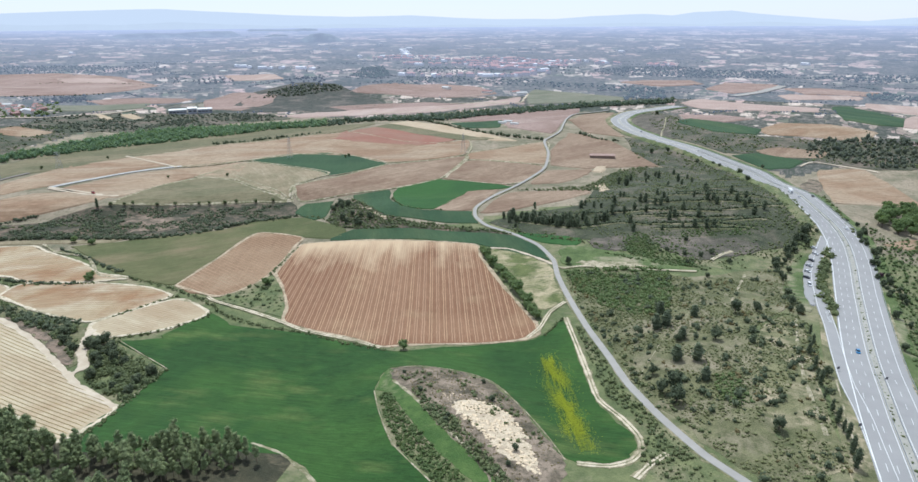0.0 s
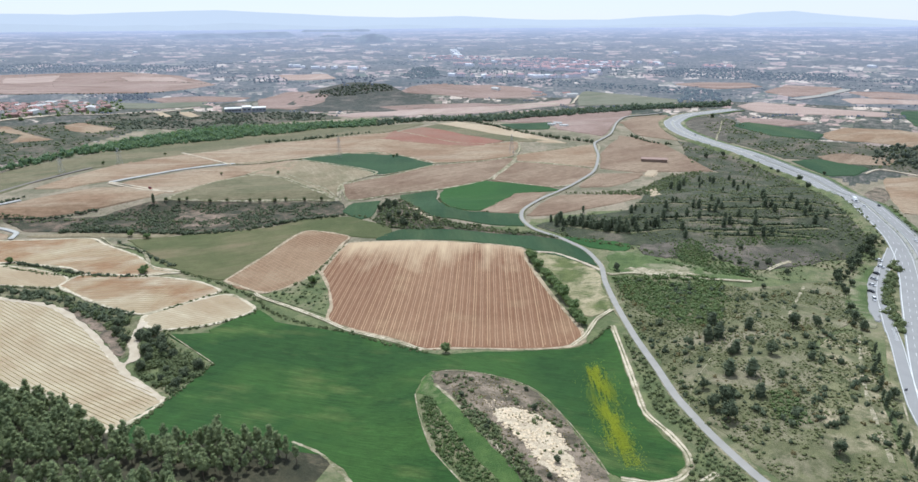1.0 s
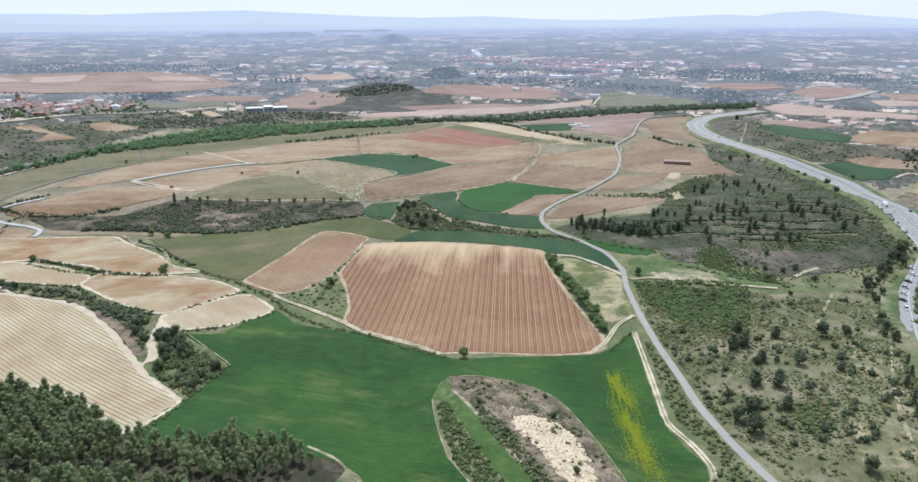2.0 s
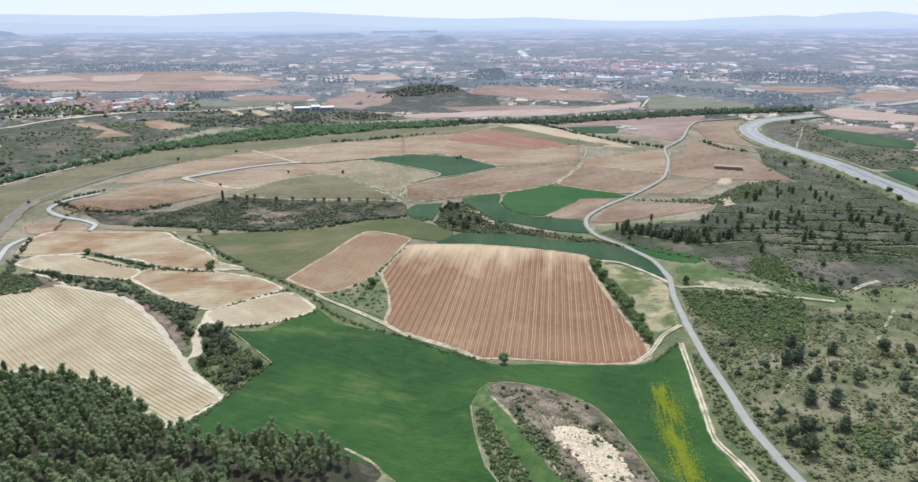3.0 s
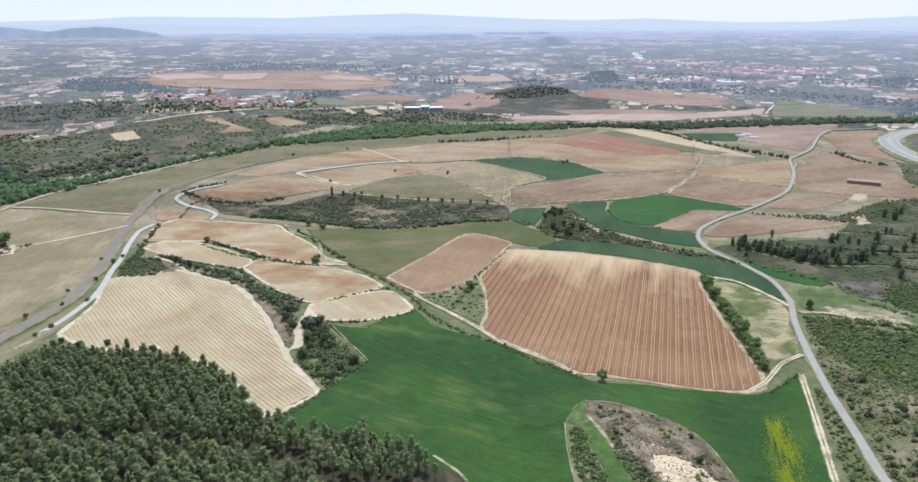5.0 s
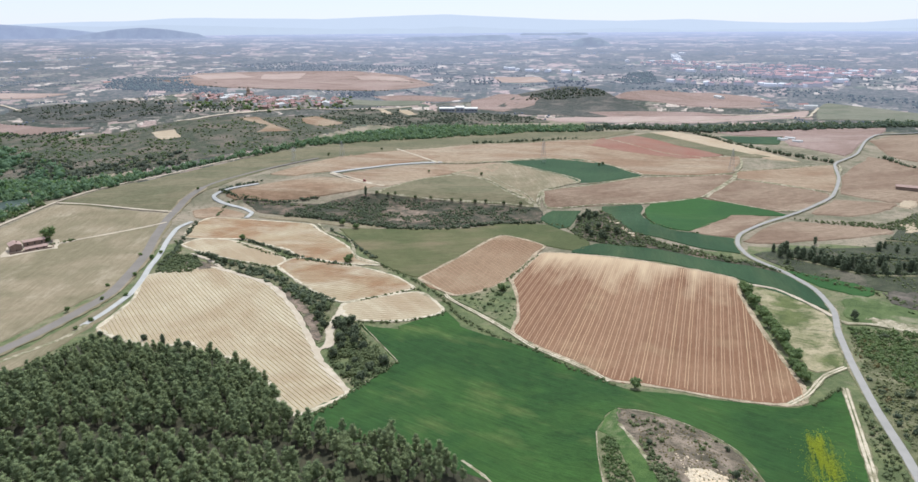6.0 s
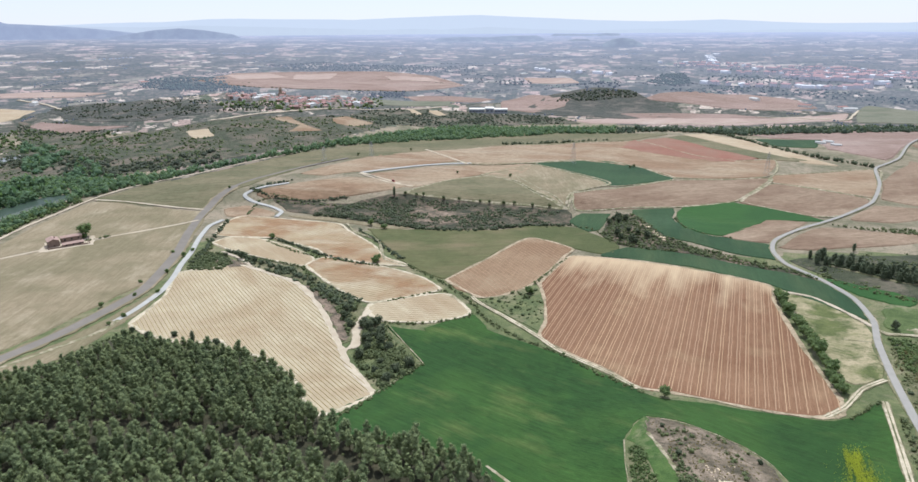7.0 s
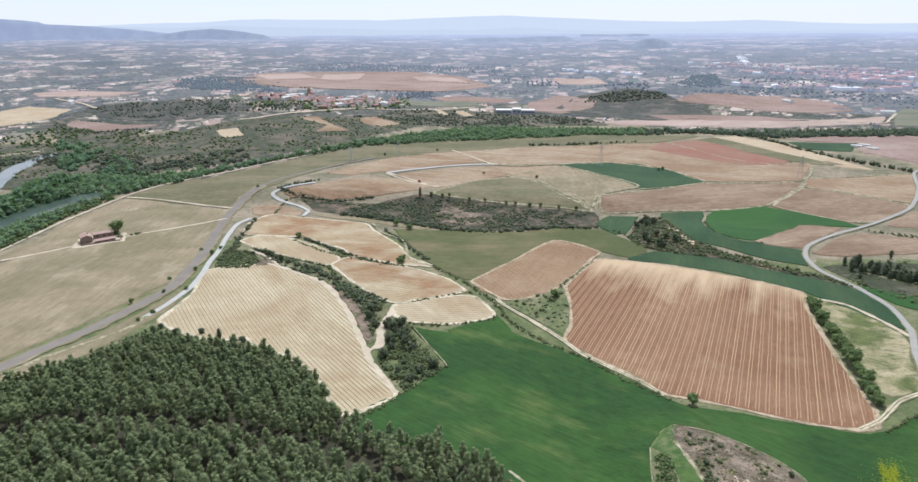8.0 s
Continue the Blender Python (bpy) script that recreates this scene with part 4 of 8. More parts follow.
plot("meadow", "grassy meadow with pale bare patches beside the lane", M_BARE_MEADOW, [(19.9, 470.3), (38.4, 464.4), (56.3, 445.3), (65.2, 425.5), (63.6, 405.4), (64.4, 367.3), (52.8, 353.6), (46.3, 358.0), (41.6, 382.3), (31.1, 421.3)], "meadow")
plot("wheat_field", "dark green wheat band behind the vineyard", M_WHEAT_DARK, [(-106, 507), (-92, 526), (-42, 527), (23, 512), (54.5, 491.3), (65.9, 462.7), (66.0, 443.8), (46.8, 458.1), (21.2, 480.0), (12.1, 486.7), (-40, 502), (-79, 503)])
plot("wheat_field", "bright green wheat plot", M_WHEAT_BRIGHT, [(-65, 625), (-63, 650), (-24, 686), (29, 681), (57, 666), (10, 645), (-24, 583), (-54, 580)])
plot("tilled_field", "small brown tilled plot beside green wheat", M_BROWN, [(-23, 583), (10, 645), (41, 655), (21, 608), (13, 581)])
plot("wheat_field", "dark green wheat round a brighter plot", M_WHEAT_DARK, [(-105, 627), (-71, 644), (-64, 597), (-45, 575), (-13, 578), (13, 575), (16, 541), (-23, 547), (-65, 554), (-85, 588)])
plot("wheat_field", "small dark green plot at the foot of the bank", M_WHEAT_DARK, [(-153, 582), (-151, 607), (-126, 615), (-123, 570), (-130, 562)])
plot("tilled_field", "brown tilled plot inside the bend of the lane", M_BROWN, [(21, 570), (38, 619), (58, 647), (127, 631), (127, 613), (75, 586), (41, 569)])
plot("wheat_field", "narrow bright green plot beside the lane", M_WHEAT_BRIGHT, [(46, 507), (74, 495), (94.9, 481.6), (87.2, 468.1), (67.2, 480.4)])
plot("meadow", "pale green meadow strip below the terraced hill", M_MEADOW, [(76.3, 464.3), (90.2, 467.4), (132.5, 434.0), (157.2, 408.5), (158.4, 401.0), (126.1, 410.7), (89.0, 424.8), (74.7, 433.7)], "meadow")

plot("meadow", "dry grass clearing beside the motorway slope", M_VERGE, [(156.4, 302.3), (179.3, 320.7), (180.6, 304.6), (155.8, 249.7), (143.2, 210.8), (136.0, 188.1), (118.8, 186.2), (122.5, 216.4), (130.6, 250.9)], "meadow", 0.6)
plot("meadow", "mown grass at the motorway rest area", M_MEADOW, [(194.5, 354.8), (215.6, 396.1), (236.3, 423.7), (245.7, 427.8), (227.7, 396.9), (209.6, 362.0), (197.7, 331.5), (189.1, 330.4)], "meadow", 0.8)

plot("heath", "brownish heath slope with green patches", M_SLOPE, [(70.7, 355.9), (88.4, 400.9), (123.6, 401.6), (157.9, 388.9), (213.3, 405.2), (188.7, 339.5), (153.3, 302.2), (130.6, 250.9), (122.5, 216.4), (120.0, 184.6), (115.6, 161.8), (106.3, 172.6), (99.1, 191.3), (85.9, 230.0), (79.0, 259.4), (76.8, 290.3)], "heath", 0.6, ragged=2.0)

plot("bare_patch", "pale bare strip in the meadow across the lane", M_WORN, [(83.2, 433.6), (97.4, 433.8), (115.6, 426.7), (132.0, 414.5), (112.8, 414.2), (92.1, 422.8)], "bare ground", 1.4, 5, ragged=1.2)
for label, material, outline in (("pale quarry scar beside the lane", M_CREAM, [(154, 727), (163, 747), (175, 752), (166, 726)]), ("bare patch on the terraced hill", M_CREAM, [(144, 649), (152, 663), (148, 623), (140, 614)]), ("bare brown scar beside the motorway", M_KNOLL, [(354, 651), (379, 679), (383, 668), (354, 617), (332, 594)])):
    plot("bare_patch", label, material, outline, "bare ground", 1.5, 4, ragged=1.5)
plot("heath", "bare brownish heath patch beside a green plot", M_BROWN_HEATH, [(100, 476), (112, 482), (130, 480), (126, 455), (116, 451), (103, 457)], "heath", 1.0, ragged=2.5)
plot("heath", "brown heath clearing below the terraces", M_BROWN_HEATH, [(152, 482), (151, 460), (157, 440), (172, 426), (206, 436), (222, 450), (209, 468), (179, 470)], "heath", 1.0, ragged=2.0)
margin(field_a, VINE_A, 1.9, M_MARGIN)
margin(field_b, VINE_B, 1.8, M_MARGIN)
for field, outline, wide in ((field_c, VINE_C, 2.2), (field_d, VINE_D, 1.7), (field_e, VINE_E, 2.0), (field_f, VINE_F, 1.5), (field_g, VINE_G, 1.7)):
    margin(field, outline, wide, M_CHALK_MARGIN)

plot("grass_slope", "rough green slope inside the motorway bend", M_HEATH, [(240, 915), (226, 830), (222, 775), (250, 745), (281, 735), (296, 742), (306, 690), (316, 705), (314, 750), (296, 795), (276, 850), (258, 895)], "hillside", 0.9, ragged=3.0)
plot("heath", "brown heath inside the far bend of the motorway", M_BROWN_HEATH, [(289, 1110), (320, 1160), (352, 1135), (355, 1080), (300, 900), (284, 960), (281, 1040)], "heath", 0.95, ragged=3.0)
plot("hill_ground", "dark scrubby soil of the terraced hill", M_HILL, [(28, 540), (61, 559), (117, 574), (161, 704), (217, 743), (287, 746), (327, 668), (292, 539), (269, 466), (234, 445), (179.8, 449.4), (140.7, 464.4), (94.9, 481.6), (56, 505)], "hillside", 0.6)
plot("clay_scar", "bare brown clay scar in the bank", M_CLAY, [(-309, 566), (-290, 546), (-280, 526), (-258, 532), (-240, 548), (-252, 566), (-273, 574), (-292, 576)], "bare ground", 1.5, 6, ragged=3.0)
plot("clay_scar", "brown clay face under a chalky track", M_CLAY, [(-372, 378), (-358, 377.5), (-346, 372), (-350, 365), (-360, 366), (-369, 371)], "bare ground", 1.4, 5, ragged=1.0)

# ---- the river terrace ----
plot("tilled_field", "tan tilled field on the river terrace", M_TAN, [(-473, 533), (-460, 566), (-417, 615), (-371, 628), (-338, 616), (-353, 587), (-382, 565), (-425, 542), (-459, 527)])
field = plot("barley_field", "dull green field above the bank", M_OLIVE, [(-329, 590), (-310, 649), (-278, 692), (-240, 675), (-203, 635), (-176, 619), (-164, 614), (-202, 610), (-270, 595)])
margin(field, PLOTS[-1], 2.0, M_WORN)
plot("tilled_field", "tan tilled field between two tracks", M_TAN, [(-401, 642), (-371, 687), (-320, 734), (-274, 758), (-253, 768), (-249, 703), (-292, 697), (-322, 624), (-338, 609)])
field = plot("barley_field", "dry green field on the river terrace", M_DRY, [(-290, 694), (-248, 765), (-146, 710), (-170, 648), (-169, 618), (-205, 642), (-243, 683)])
margin(field, PLOTS[-1], 2.0, M_WORN)
field = plot("wheat_field", "dark green wheat plot among tan fields", M_WHEAT_DARK, [(-255, 775), (-211, 814), (-168, 824), (-127, 799), (-84, 753), (-137, 694), (-161, 716)])
margin(field, PLOTS[-1], 2.0, M_WORN)
field = plot("tilled_field", "pinkish brown tilled field", M_BROWN, [(-169, 646), (-130, 688), (-81, 746), (11, 796), (-18, 694), (-63, 652), (-108, 632), (-155, 615)])
margin(field, PLOTS[-1], 2.0, M_WORN)
field = plot("tilled_field", "broad pale tan field", M_TAN, [(-407, 795), (-355, 857), (-262, 919), (-173, 990), (-77, 905), (-27, 886), (14, 911), (9, 807), (-85, 760), (-135, 807), (-212, 818), (-258, 775), (-324, 744)])
margin(field, PLOTS[-1], 2.0, M_WORN)
plot("tilled_field", "red clay field", M_PINK, [(-186, 928), (-173, 990), (-133, 1027), (-73, 974), (-9, 917), (-26, 877), (-75, 880), (-135, 908)], over=1.3, ragged=5.0)
plot("barley_field", "grey-green strip beside a red field", M_OLIVE, [(-131, 1033), (-111, 1069), (-39, 999), (56, 916), (14, 911), (-7, 923), (-74, 980)])
plot("stubble_field", "cream stubble strip beside a tree line", M_CREAM, [(-111, 1075), (-81, 1092), (-22, 1048), (84, 901), (47, 908), (-39, 1004)])
plot("barley_field", "dry green field along the river trees", M_OLIVE, [(-525, 729), (-506, 809), (-453, 919), (-363, 996), (-247, 1039), (-137, 1067), (-167, 1009), (-263, 924), (-356, 862), (-408, 799), (-456, 724), (-490, 676)])
plot("tilled_field", "tan field beside the main track", M_TAN, [(-479, 612), (-456, 740), (-398, 813), (-353, 791), (-341, 761), (-378, 709), (-408, 663), (-448, 614)])
field = plot("tilled_field", "brown tilled field on the terrace", M_BROWN, [(-15, 692), (13, 772), (98, 750), (78, 694), (51, 677)])
margin(field, PLOTS[-1], 2.0, M_WORN)
field = plot("tilled_field", "tan field beside the lane", M_TAN, [(14, 813), (120, 894), (113, 818), (101, 759), (13, 778)])
margin(field, PLOTS[-1], 2.0, M_WORN)
plot("tilled_field", "brown field between lane and motorway", M_BROWN, [(122, 843), (165, 963), (211, 903), (226, 816), (237, 753), (148, 742), (112, 757)])
plot("tilled_field", "brown strip on the inside of the lane", M_BROWN, [(102, 729), (154, 737), (142, 710), (111, 676), (78, 676)])
plot("tilled_field", "dusty pink tilled field by a far farm", M_PINK_FAR, [(-18, 1117), (72, 1199), (232, 1250), (175, 1082), (138, 968), (81, 1030), (75, 1102), (7, 1099)])
plot("wheat_field", "green plot beside a tree line", M_WHEAT_DARK, [(-12, 1075), (73, 1102), (63, 1033), (16, 1025)])
plot("tilled_field", "brown field inside the motorway bend", M_BROWN, [(190, 1100), (228, 1169), (281, 1182), (244, 1061), (238, 994), (238, 927), (191, 970)])
plot("dry_meadow", "broad dry meadow beside the old road", M_DRY, [(-495, 173), (-538, 282), (-515, 339), (-466, 442), (-419, 376), (-386, 319), (-379.8, 280.9), (-366.2, 189.6), (-355.7, 134.4)], "meadow")
plot("dry_meadow", "pale dry meadow between two tracks", M_DRY, [(-515, 192), (-553, 290), (-592, 374), (-604, 438), (-548, 455), (-490, 471), (-475, 450), (-503, 374), (-521, 343), (-544, 285)], "meadow")
plot("barley_field", "dull green field between river trees and old road", M_OLIVE, [(-606, 444), (-598, 498), (-574, 579), (-548, 699), (-507, 761), (-474, 755), (-499, 636), (-496, 543), (-502, 513), (-494, 479), (-553, 459)])

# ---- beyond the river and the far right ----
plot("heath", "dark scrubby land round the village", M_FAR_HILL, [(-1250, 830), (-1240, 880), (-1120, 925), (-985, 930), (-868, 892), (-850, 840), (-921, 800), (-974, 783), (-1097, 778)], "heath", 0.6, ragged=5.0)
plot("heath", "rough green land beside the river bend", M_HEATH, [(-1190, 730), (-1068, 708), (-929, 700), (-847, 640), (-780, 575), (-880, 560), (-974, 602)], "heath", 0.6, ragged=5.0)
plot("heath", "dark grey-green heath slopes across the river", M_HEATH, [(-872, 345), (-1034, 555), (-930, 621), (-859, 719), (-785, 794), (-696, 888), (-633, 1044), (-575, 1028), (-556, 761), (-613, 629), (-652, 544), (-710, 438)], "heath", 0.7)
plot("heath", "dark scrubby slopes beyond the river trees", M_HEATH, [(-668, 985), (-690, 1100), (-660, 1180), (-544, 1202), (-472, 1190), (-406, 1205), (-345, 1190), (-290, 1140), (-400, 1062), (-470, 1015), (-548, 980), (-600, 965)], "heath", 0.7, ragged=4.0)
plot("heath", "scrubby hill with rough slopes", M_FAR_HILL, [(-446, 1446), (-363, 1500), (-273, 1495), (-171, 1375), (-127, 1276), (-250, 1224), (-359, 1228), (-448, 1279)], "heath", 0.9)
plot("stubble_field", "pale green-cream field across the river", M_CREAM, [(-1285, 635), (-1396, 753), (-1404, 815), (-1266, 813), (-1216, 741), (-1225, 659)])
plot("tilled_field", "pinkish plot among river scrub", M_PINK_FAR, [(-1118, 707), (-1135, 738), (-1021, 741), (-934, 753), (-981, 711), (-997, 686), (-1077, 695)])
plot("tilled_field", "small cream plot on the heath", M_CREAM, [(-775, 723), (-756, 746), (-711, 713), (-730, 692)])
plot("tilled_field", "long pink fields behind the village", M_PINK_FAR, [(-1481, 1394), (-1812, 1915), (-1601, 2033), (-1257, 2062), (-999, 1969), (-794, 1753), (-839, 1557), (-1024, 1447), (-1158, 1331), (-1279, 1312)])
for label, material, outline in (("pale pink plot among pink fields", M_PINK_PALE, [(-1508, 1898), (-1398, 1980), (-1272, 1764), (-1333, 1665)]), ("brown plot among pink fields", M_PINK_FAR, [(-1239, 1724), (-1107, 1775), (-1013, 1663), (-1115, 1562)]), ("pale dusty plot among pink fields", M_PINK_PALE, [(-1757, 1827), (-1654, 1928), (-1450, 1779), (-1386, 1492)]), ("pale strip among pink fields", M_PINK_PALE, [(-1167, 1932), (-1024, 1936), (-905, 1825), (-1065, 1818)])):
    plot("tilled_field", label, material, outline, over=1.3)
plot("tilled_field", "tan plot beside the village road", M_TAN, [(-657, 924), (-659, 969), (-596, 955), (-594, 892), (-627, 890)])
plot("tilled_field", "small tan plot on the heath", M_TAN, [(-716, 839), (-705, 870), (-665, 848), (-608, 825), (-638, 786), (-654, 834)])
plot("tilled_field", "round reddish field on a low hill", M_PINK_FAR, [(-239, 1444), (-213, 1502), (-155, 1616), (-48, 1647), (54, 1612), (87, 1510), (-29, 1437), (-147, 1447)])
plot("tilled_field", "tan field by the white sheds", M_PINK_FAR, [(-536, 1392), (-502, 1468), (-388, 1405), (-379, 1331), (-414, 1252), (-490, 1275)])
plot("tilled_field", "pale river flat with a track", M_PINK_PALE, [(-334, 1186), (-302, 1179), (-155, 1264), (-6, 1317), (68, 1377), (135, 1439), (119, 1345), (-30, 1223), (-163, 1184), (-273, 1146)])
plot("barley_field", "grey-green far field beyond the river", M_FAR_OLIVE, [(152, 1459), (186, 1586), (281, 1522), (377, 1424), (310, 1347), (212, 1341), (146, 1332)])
plot("tilled_field", "tan field across the motorway", M_TAN, [(410, 721), (456, 719), (453, 681), (434, 591), (426, 578), (367, 560), (333, 548), (369, 631)])
plot("tilled_field", "small tan plot beyond the motorway", M_TAN, [(310, 444), (344, 458), (367, 446), (352, 425), (326, 431)])
plot("wheat_field", "dark green field beside the motorway", M_WHEAT_DARK, [(341, 797), (381, 804), (415, 766), (384, 735), (357, 734)])
plot("tilled_field", "broad tan field beyond dark pines", M_TAN, [(438, 938), (481, 974), (539, 936), (565, 868), (520, 838), (475, 876), (432, 903)])
plot("wheat_field", "green plot beyond the motorway", M_WHEAT_DARK, [(356, 1062), (386, 1080), (416, 1008), (439, 938), (416, 907), (373, 942)])
plot("wheat_field", "far green field", M_WHEAT_DARK, [(690, 1208), (733, 1226), (677, 985), (620, 906), (593, 928), (584, 979)])
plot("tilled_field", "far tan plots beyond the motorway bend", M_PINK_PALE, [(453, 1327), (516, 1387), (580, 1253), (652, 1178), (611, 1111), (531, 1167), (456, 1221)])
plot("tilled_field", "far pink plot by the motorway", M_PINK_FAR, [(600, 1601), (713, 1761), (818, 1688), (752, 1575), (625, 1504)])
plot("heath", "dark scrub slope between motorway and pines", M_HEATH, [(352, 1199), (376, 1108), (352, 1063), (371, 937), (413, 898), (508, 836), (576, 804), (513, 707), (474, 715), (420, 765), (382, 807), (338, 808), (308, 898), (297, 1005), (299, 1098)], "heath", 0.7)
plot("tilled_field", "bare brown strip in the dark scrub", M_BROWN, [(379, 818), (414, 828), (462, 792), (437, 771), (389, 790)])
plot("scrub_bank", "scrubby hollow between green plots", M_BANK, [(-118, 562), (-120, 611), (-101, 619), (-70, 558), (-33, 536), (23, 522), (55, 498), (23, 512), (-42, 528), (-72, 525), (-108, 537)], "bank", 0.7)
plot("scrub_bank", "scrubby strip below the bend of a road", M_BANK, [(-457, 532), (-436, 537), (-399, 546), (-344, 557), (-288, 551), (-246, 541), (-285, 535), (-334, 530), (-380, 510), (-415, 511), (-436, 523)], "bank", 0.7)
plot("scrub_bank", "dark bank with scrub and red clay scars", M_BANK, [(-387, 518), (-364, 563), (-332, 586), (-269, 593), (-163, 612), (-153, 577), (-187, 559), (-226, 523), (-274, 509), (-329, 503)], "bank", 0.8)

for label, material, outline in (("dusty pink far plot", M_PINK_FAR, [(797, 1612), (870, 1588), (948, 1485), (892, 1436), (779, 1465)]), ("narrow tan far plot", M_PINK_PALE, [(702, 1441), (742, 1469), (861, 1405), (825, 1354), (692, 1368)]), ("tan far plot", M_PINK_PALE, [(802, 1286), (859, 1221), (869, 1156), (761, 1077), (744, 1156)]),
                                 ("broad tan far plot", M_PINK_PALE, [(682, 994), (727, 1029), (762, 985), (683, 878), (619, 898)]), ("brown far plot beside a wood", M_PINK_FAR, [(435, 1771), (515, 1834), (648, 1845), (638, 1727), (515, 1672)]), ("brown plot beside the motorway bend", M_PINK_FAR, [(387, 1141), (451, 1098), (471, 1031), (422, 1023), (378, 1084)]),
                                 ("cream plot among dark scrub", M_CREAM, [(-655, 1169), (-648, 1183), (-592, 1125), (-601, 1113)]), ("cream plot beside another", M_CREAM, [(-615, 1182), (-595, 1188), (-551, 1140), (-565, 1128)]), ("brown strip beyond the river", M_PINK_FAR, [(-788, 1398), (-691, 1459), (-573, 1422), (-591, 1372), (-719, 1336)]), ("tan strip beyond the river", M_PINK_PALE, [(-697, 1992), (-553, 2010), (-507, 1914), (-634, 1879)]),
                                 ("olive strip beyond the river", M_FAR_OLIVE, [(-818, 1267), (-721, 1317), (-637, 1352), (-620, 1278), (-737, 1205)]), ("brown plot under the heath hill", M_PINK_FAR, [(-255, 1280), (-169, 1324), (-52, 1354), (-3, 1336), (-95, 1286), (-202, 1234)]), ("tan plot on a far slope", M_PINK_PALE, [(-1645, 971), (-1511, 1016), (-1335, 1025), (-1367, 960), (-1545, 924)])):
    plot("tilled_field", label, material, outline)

plot("meadow", "dry verge between old road and vineyard", M_DRY, [(-337.2, 158.8), (-343.2, 177.4), (-348.2, 197.5), (-350.5, 232.0), (-356.8, 274.1), (-361.4, 298.3), (-359.8, 309.2), (-344.8, 276.8), (-340.5, 259.3), (-330.7, 225.6), (-331.1, 199.5), (-327.0, 169.0)], "verge", 0.9)

# ---- roads and tracks ----
LANE = [(104.5, 172.8), (96.2, 187.7), (89.8, 201.0), (82.4, 226.3), (76.4, 257.4), (74.1, 284.8), (70.4, 321.4), (67.9, 366.5), (67.2, 410.7), (68.6, 440.9), (61.9, 473.8), (46, 502), (24, 531), (15, 560), (17, 590), (39, 636), (75, 690), (100, 739), (115, 818), (121, 904), (154, 979), (181, 1095), (212, 1168), (278, 1205)]
tagged(part("verge", ribbon(LANE, 4.3, 1.2, rough=0.7), M_VERGE), "dry grass verges of the country lane", "verge", "", "structure")
way("lane", "narrow grey asphalt country lane", M_ASPHALT, LANE, 3.1, 2.0)
OLD_ROAD = [(-340.5, 146.0), (-352.2, 182.2), (-357.5, 202.9), (-360.6, 235.1), (-368.4, 281.0), (-376.4, 310.9), (-413, 370), (-449, 416), (-481, 462), (-500, 500), (-506, 535)]
way("old_road", "narrow old road fading over the terrace", M_OLDROAD, [(-506, 535), (-506, 573), (-499, 633), (-475, 701)], 3.6, 1.45)
way("old_road", "old grey-brown main road with rough shoulders", M_OLDROAD, OLD_ROAD, 7.4, 1.45)
tagged(part("shoulder", ribbon(OLD_ROAD, 10.5, 1.2, rough=0.6), M_DRY), "dry grass shoulders of the old road", "verge", "", "structure")
SIDE_ROAD = [(-347.2, 262.8), (-351.1, 281.9), (-360.7, 309.9), (-374, 332), (-390, 354), (-404, 376), (-428, 408), (-447, 438), (-450, 458)]
way("side_road", "pale grey concrete side road", M_PALE_ROAD, SIDE_ROAD, 3.7, 1.5)
BEND_ROAD = [(-463, 570), (-475, 546), (-481, 522), (-467, 517), (-441, 515), (-421, 506), (-414, 489)]
way("side_road", "pale road that bends down the bank", M_PALE_ROAD, BEND_ROAD, 3.6, 1.5)
TERRACE_ROAD = [(-416, 640), (-400, 671), (-376, 703), (-336, 739), (-325, 747)]
way("terrace_road", "straight pale road over the terrace fields", M_PALE_ROAD, TERRACE_ROAD, 4.6)
way("dirt_track", "worn pale track between the old road and the pine wood", M_WORN, [(-347, 265), (-342.3, 249.0), (-344.5, 226.8), (-345.7, 198.5), (-344, 178)], 2.6, 1.6, "track", 0.5)
CLAY_BANK = [(-278, 358.5), (-265.0, 350.7), (-250.0, 342.0), (-232.9, 329.5), (-219.0, 315.5), (-204, 299)]
tagged(part("clay_bank", ribbon(CLAY_BANK, 6.0, 1.3, rough=1.3), M_CLAY), "eroded clay bank along a gully", "bank", "", "structure")
TRACK_C = [(-344, 372), (-294.8, 363.4), (-273.6, 353.1), (-242.9, 329.8), (-220.7, 309.5), (-197.8, 287.2), (-184.0, 273.5), (-155.9, 252.4)]
TRACK_E = [(-197.8, 287.2), (-195.3, 296.5), (-205.8, 313.3), (-211.9, 328.8), (-214.3, 340.3)]
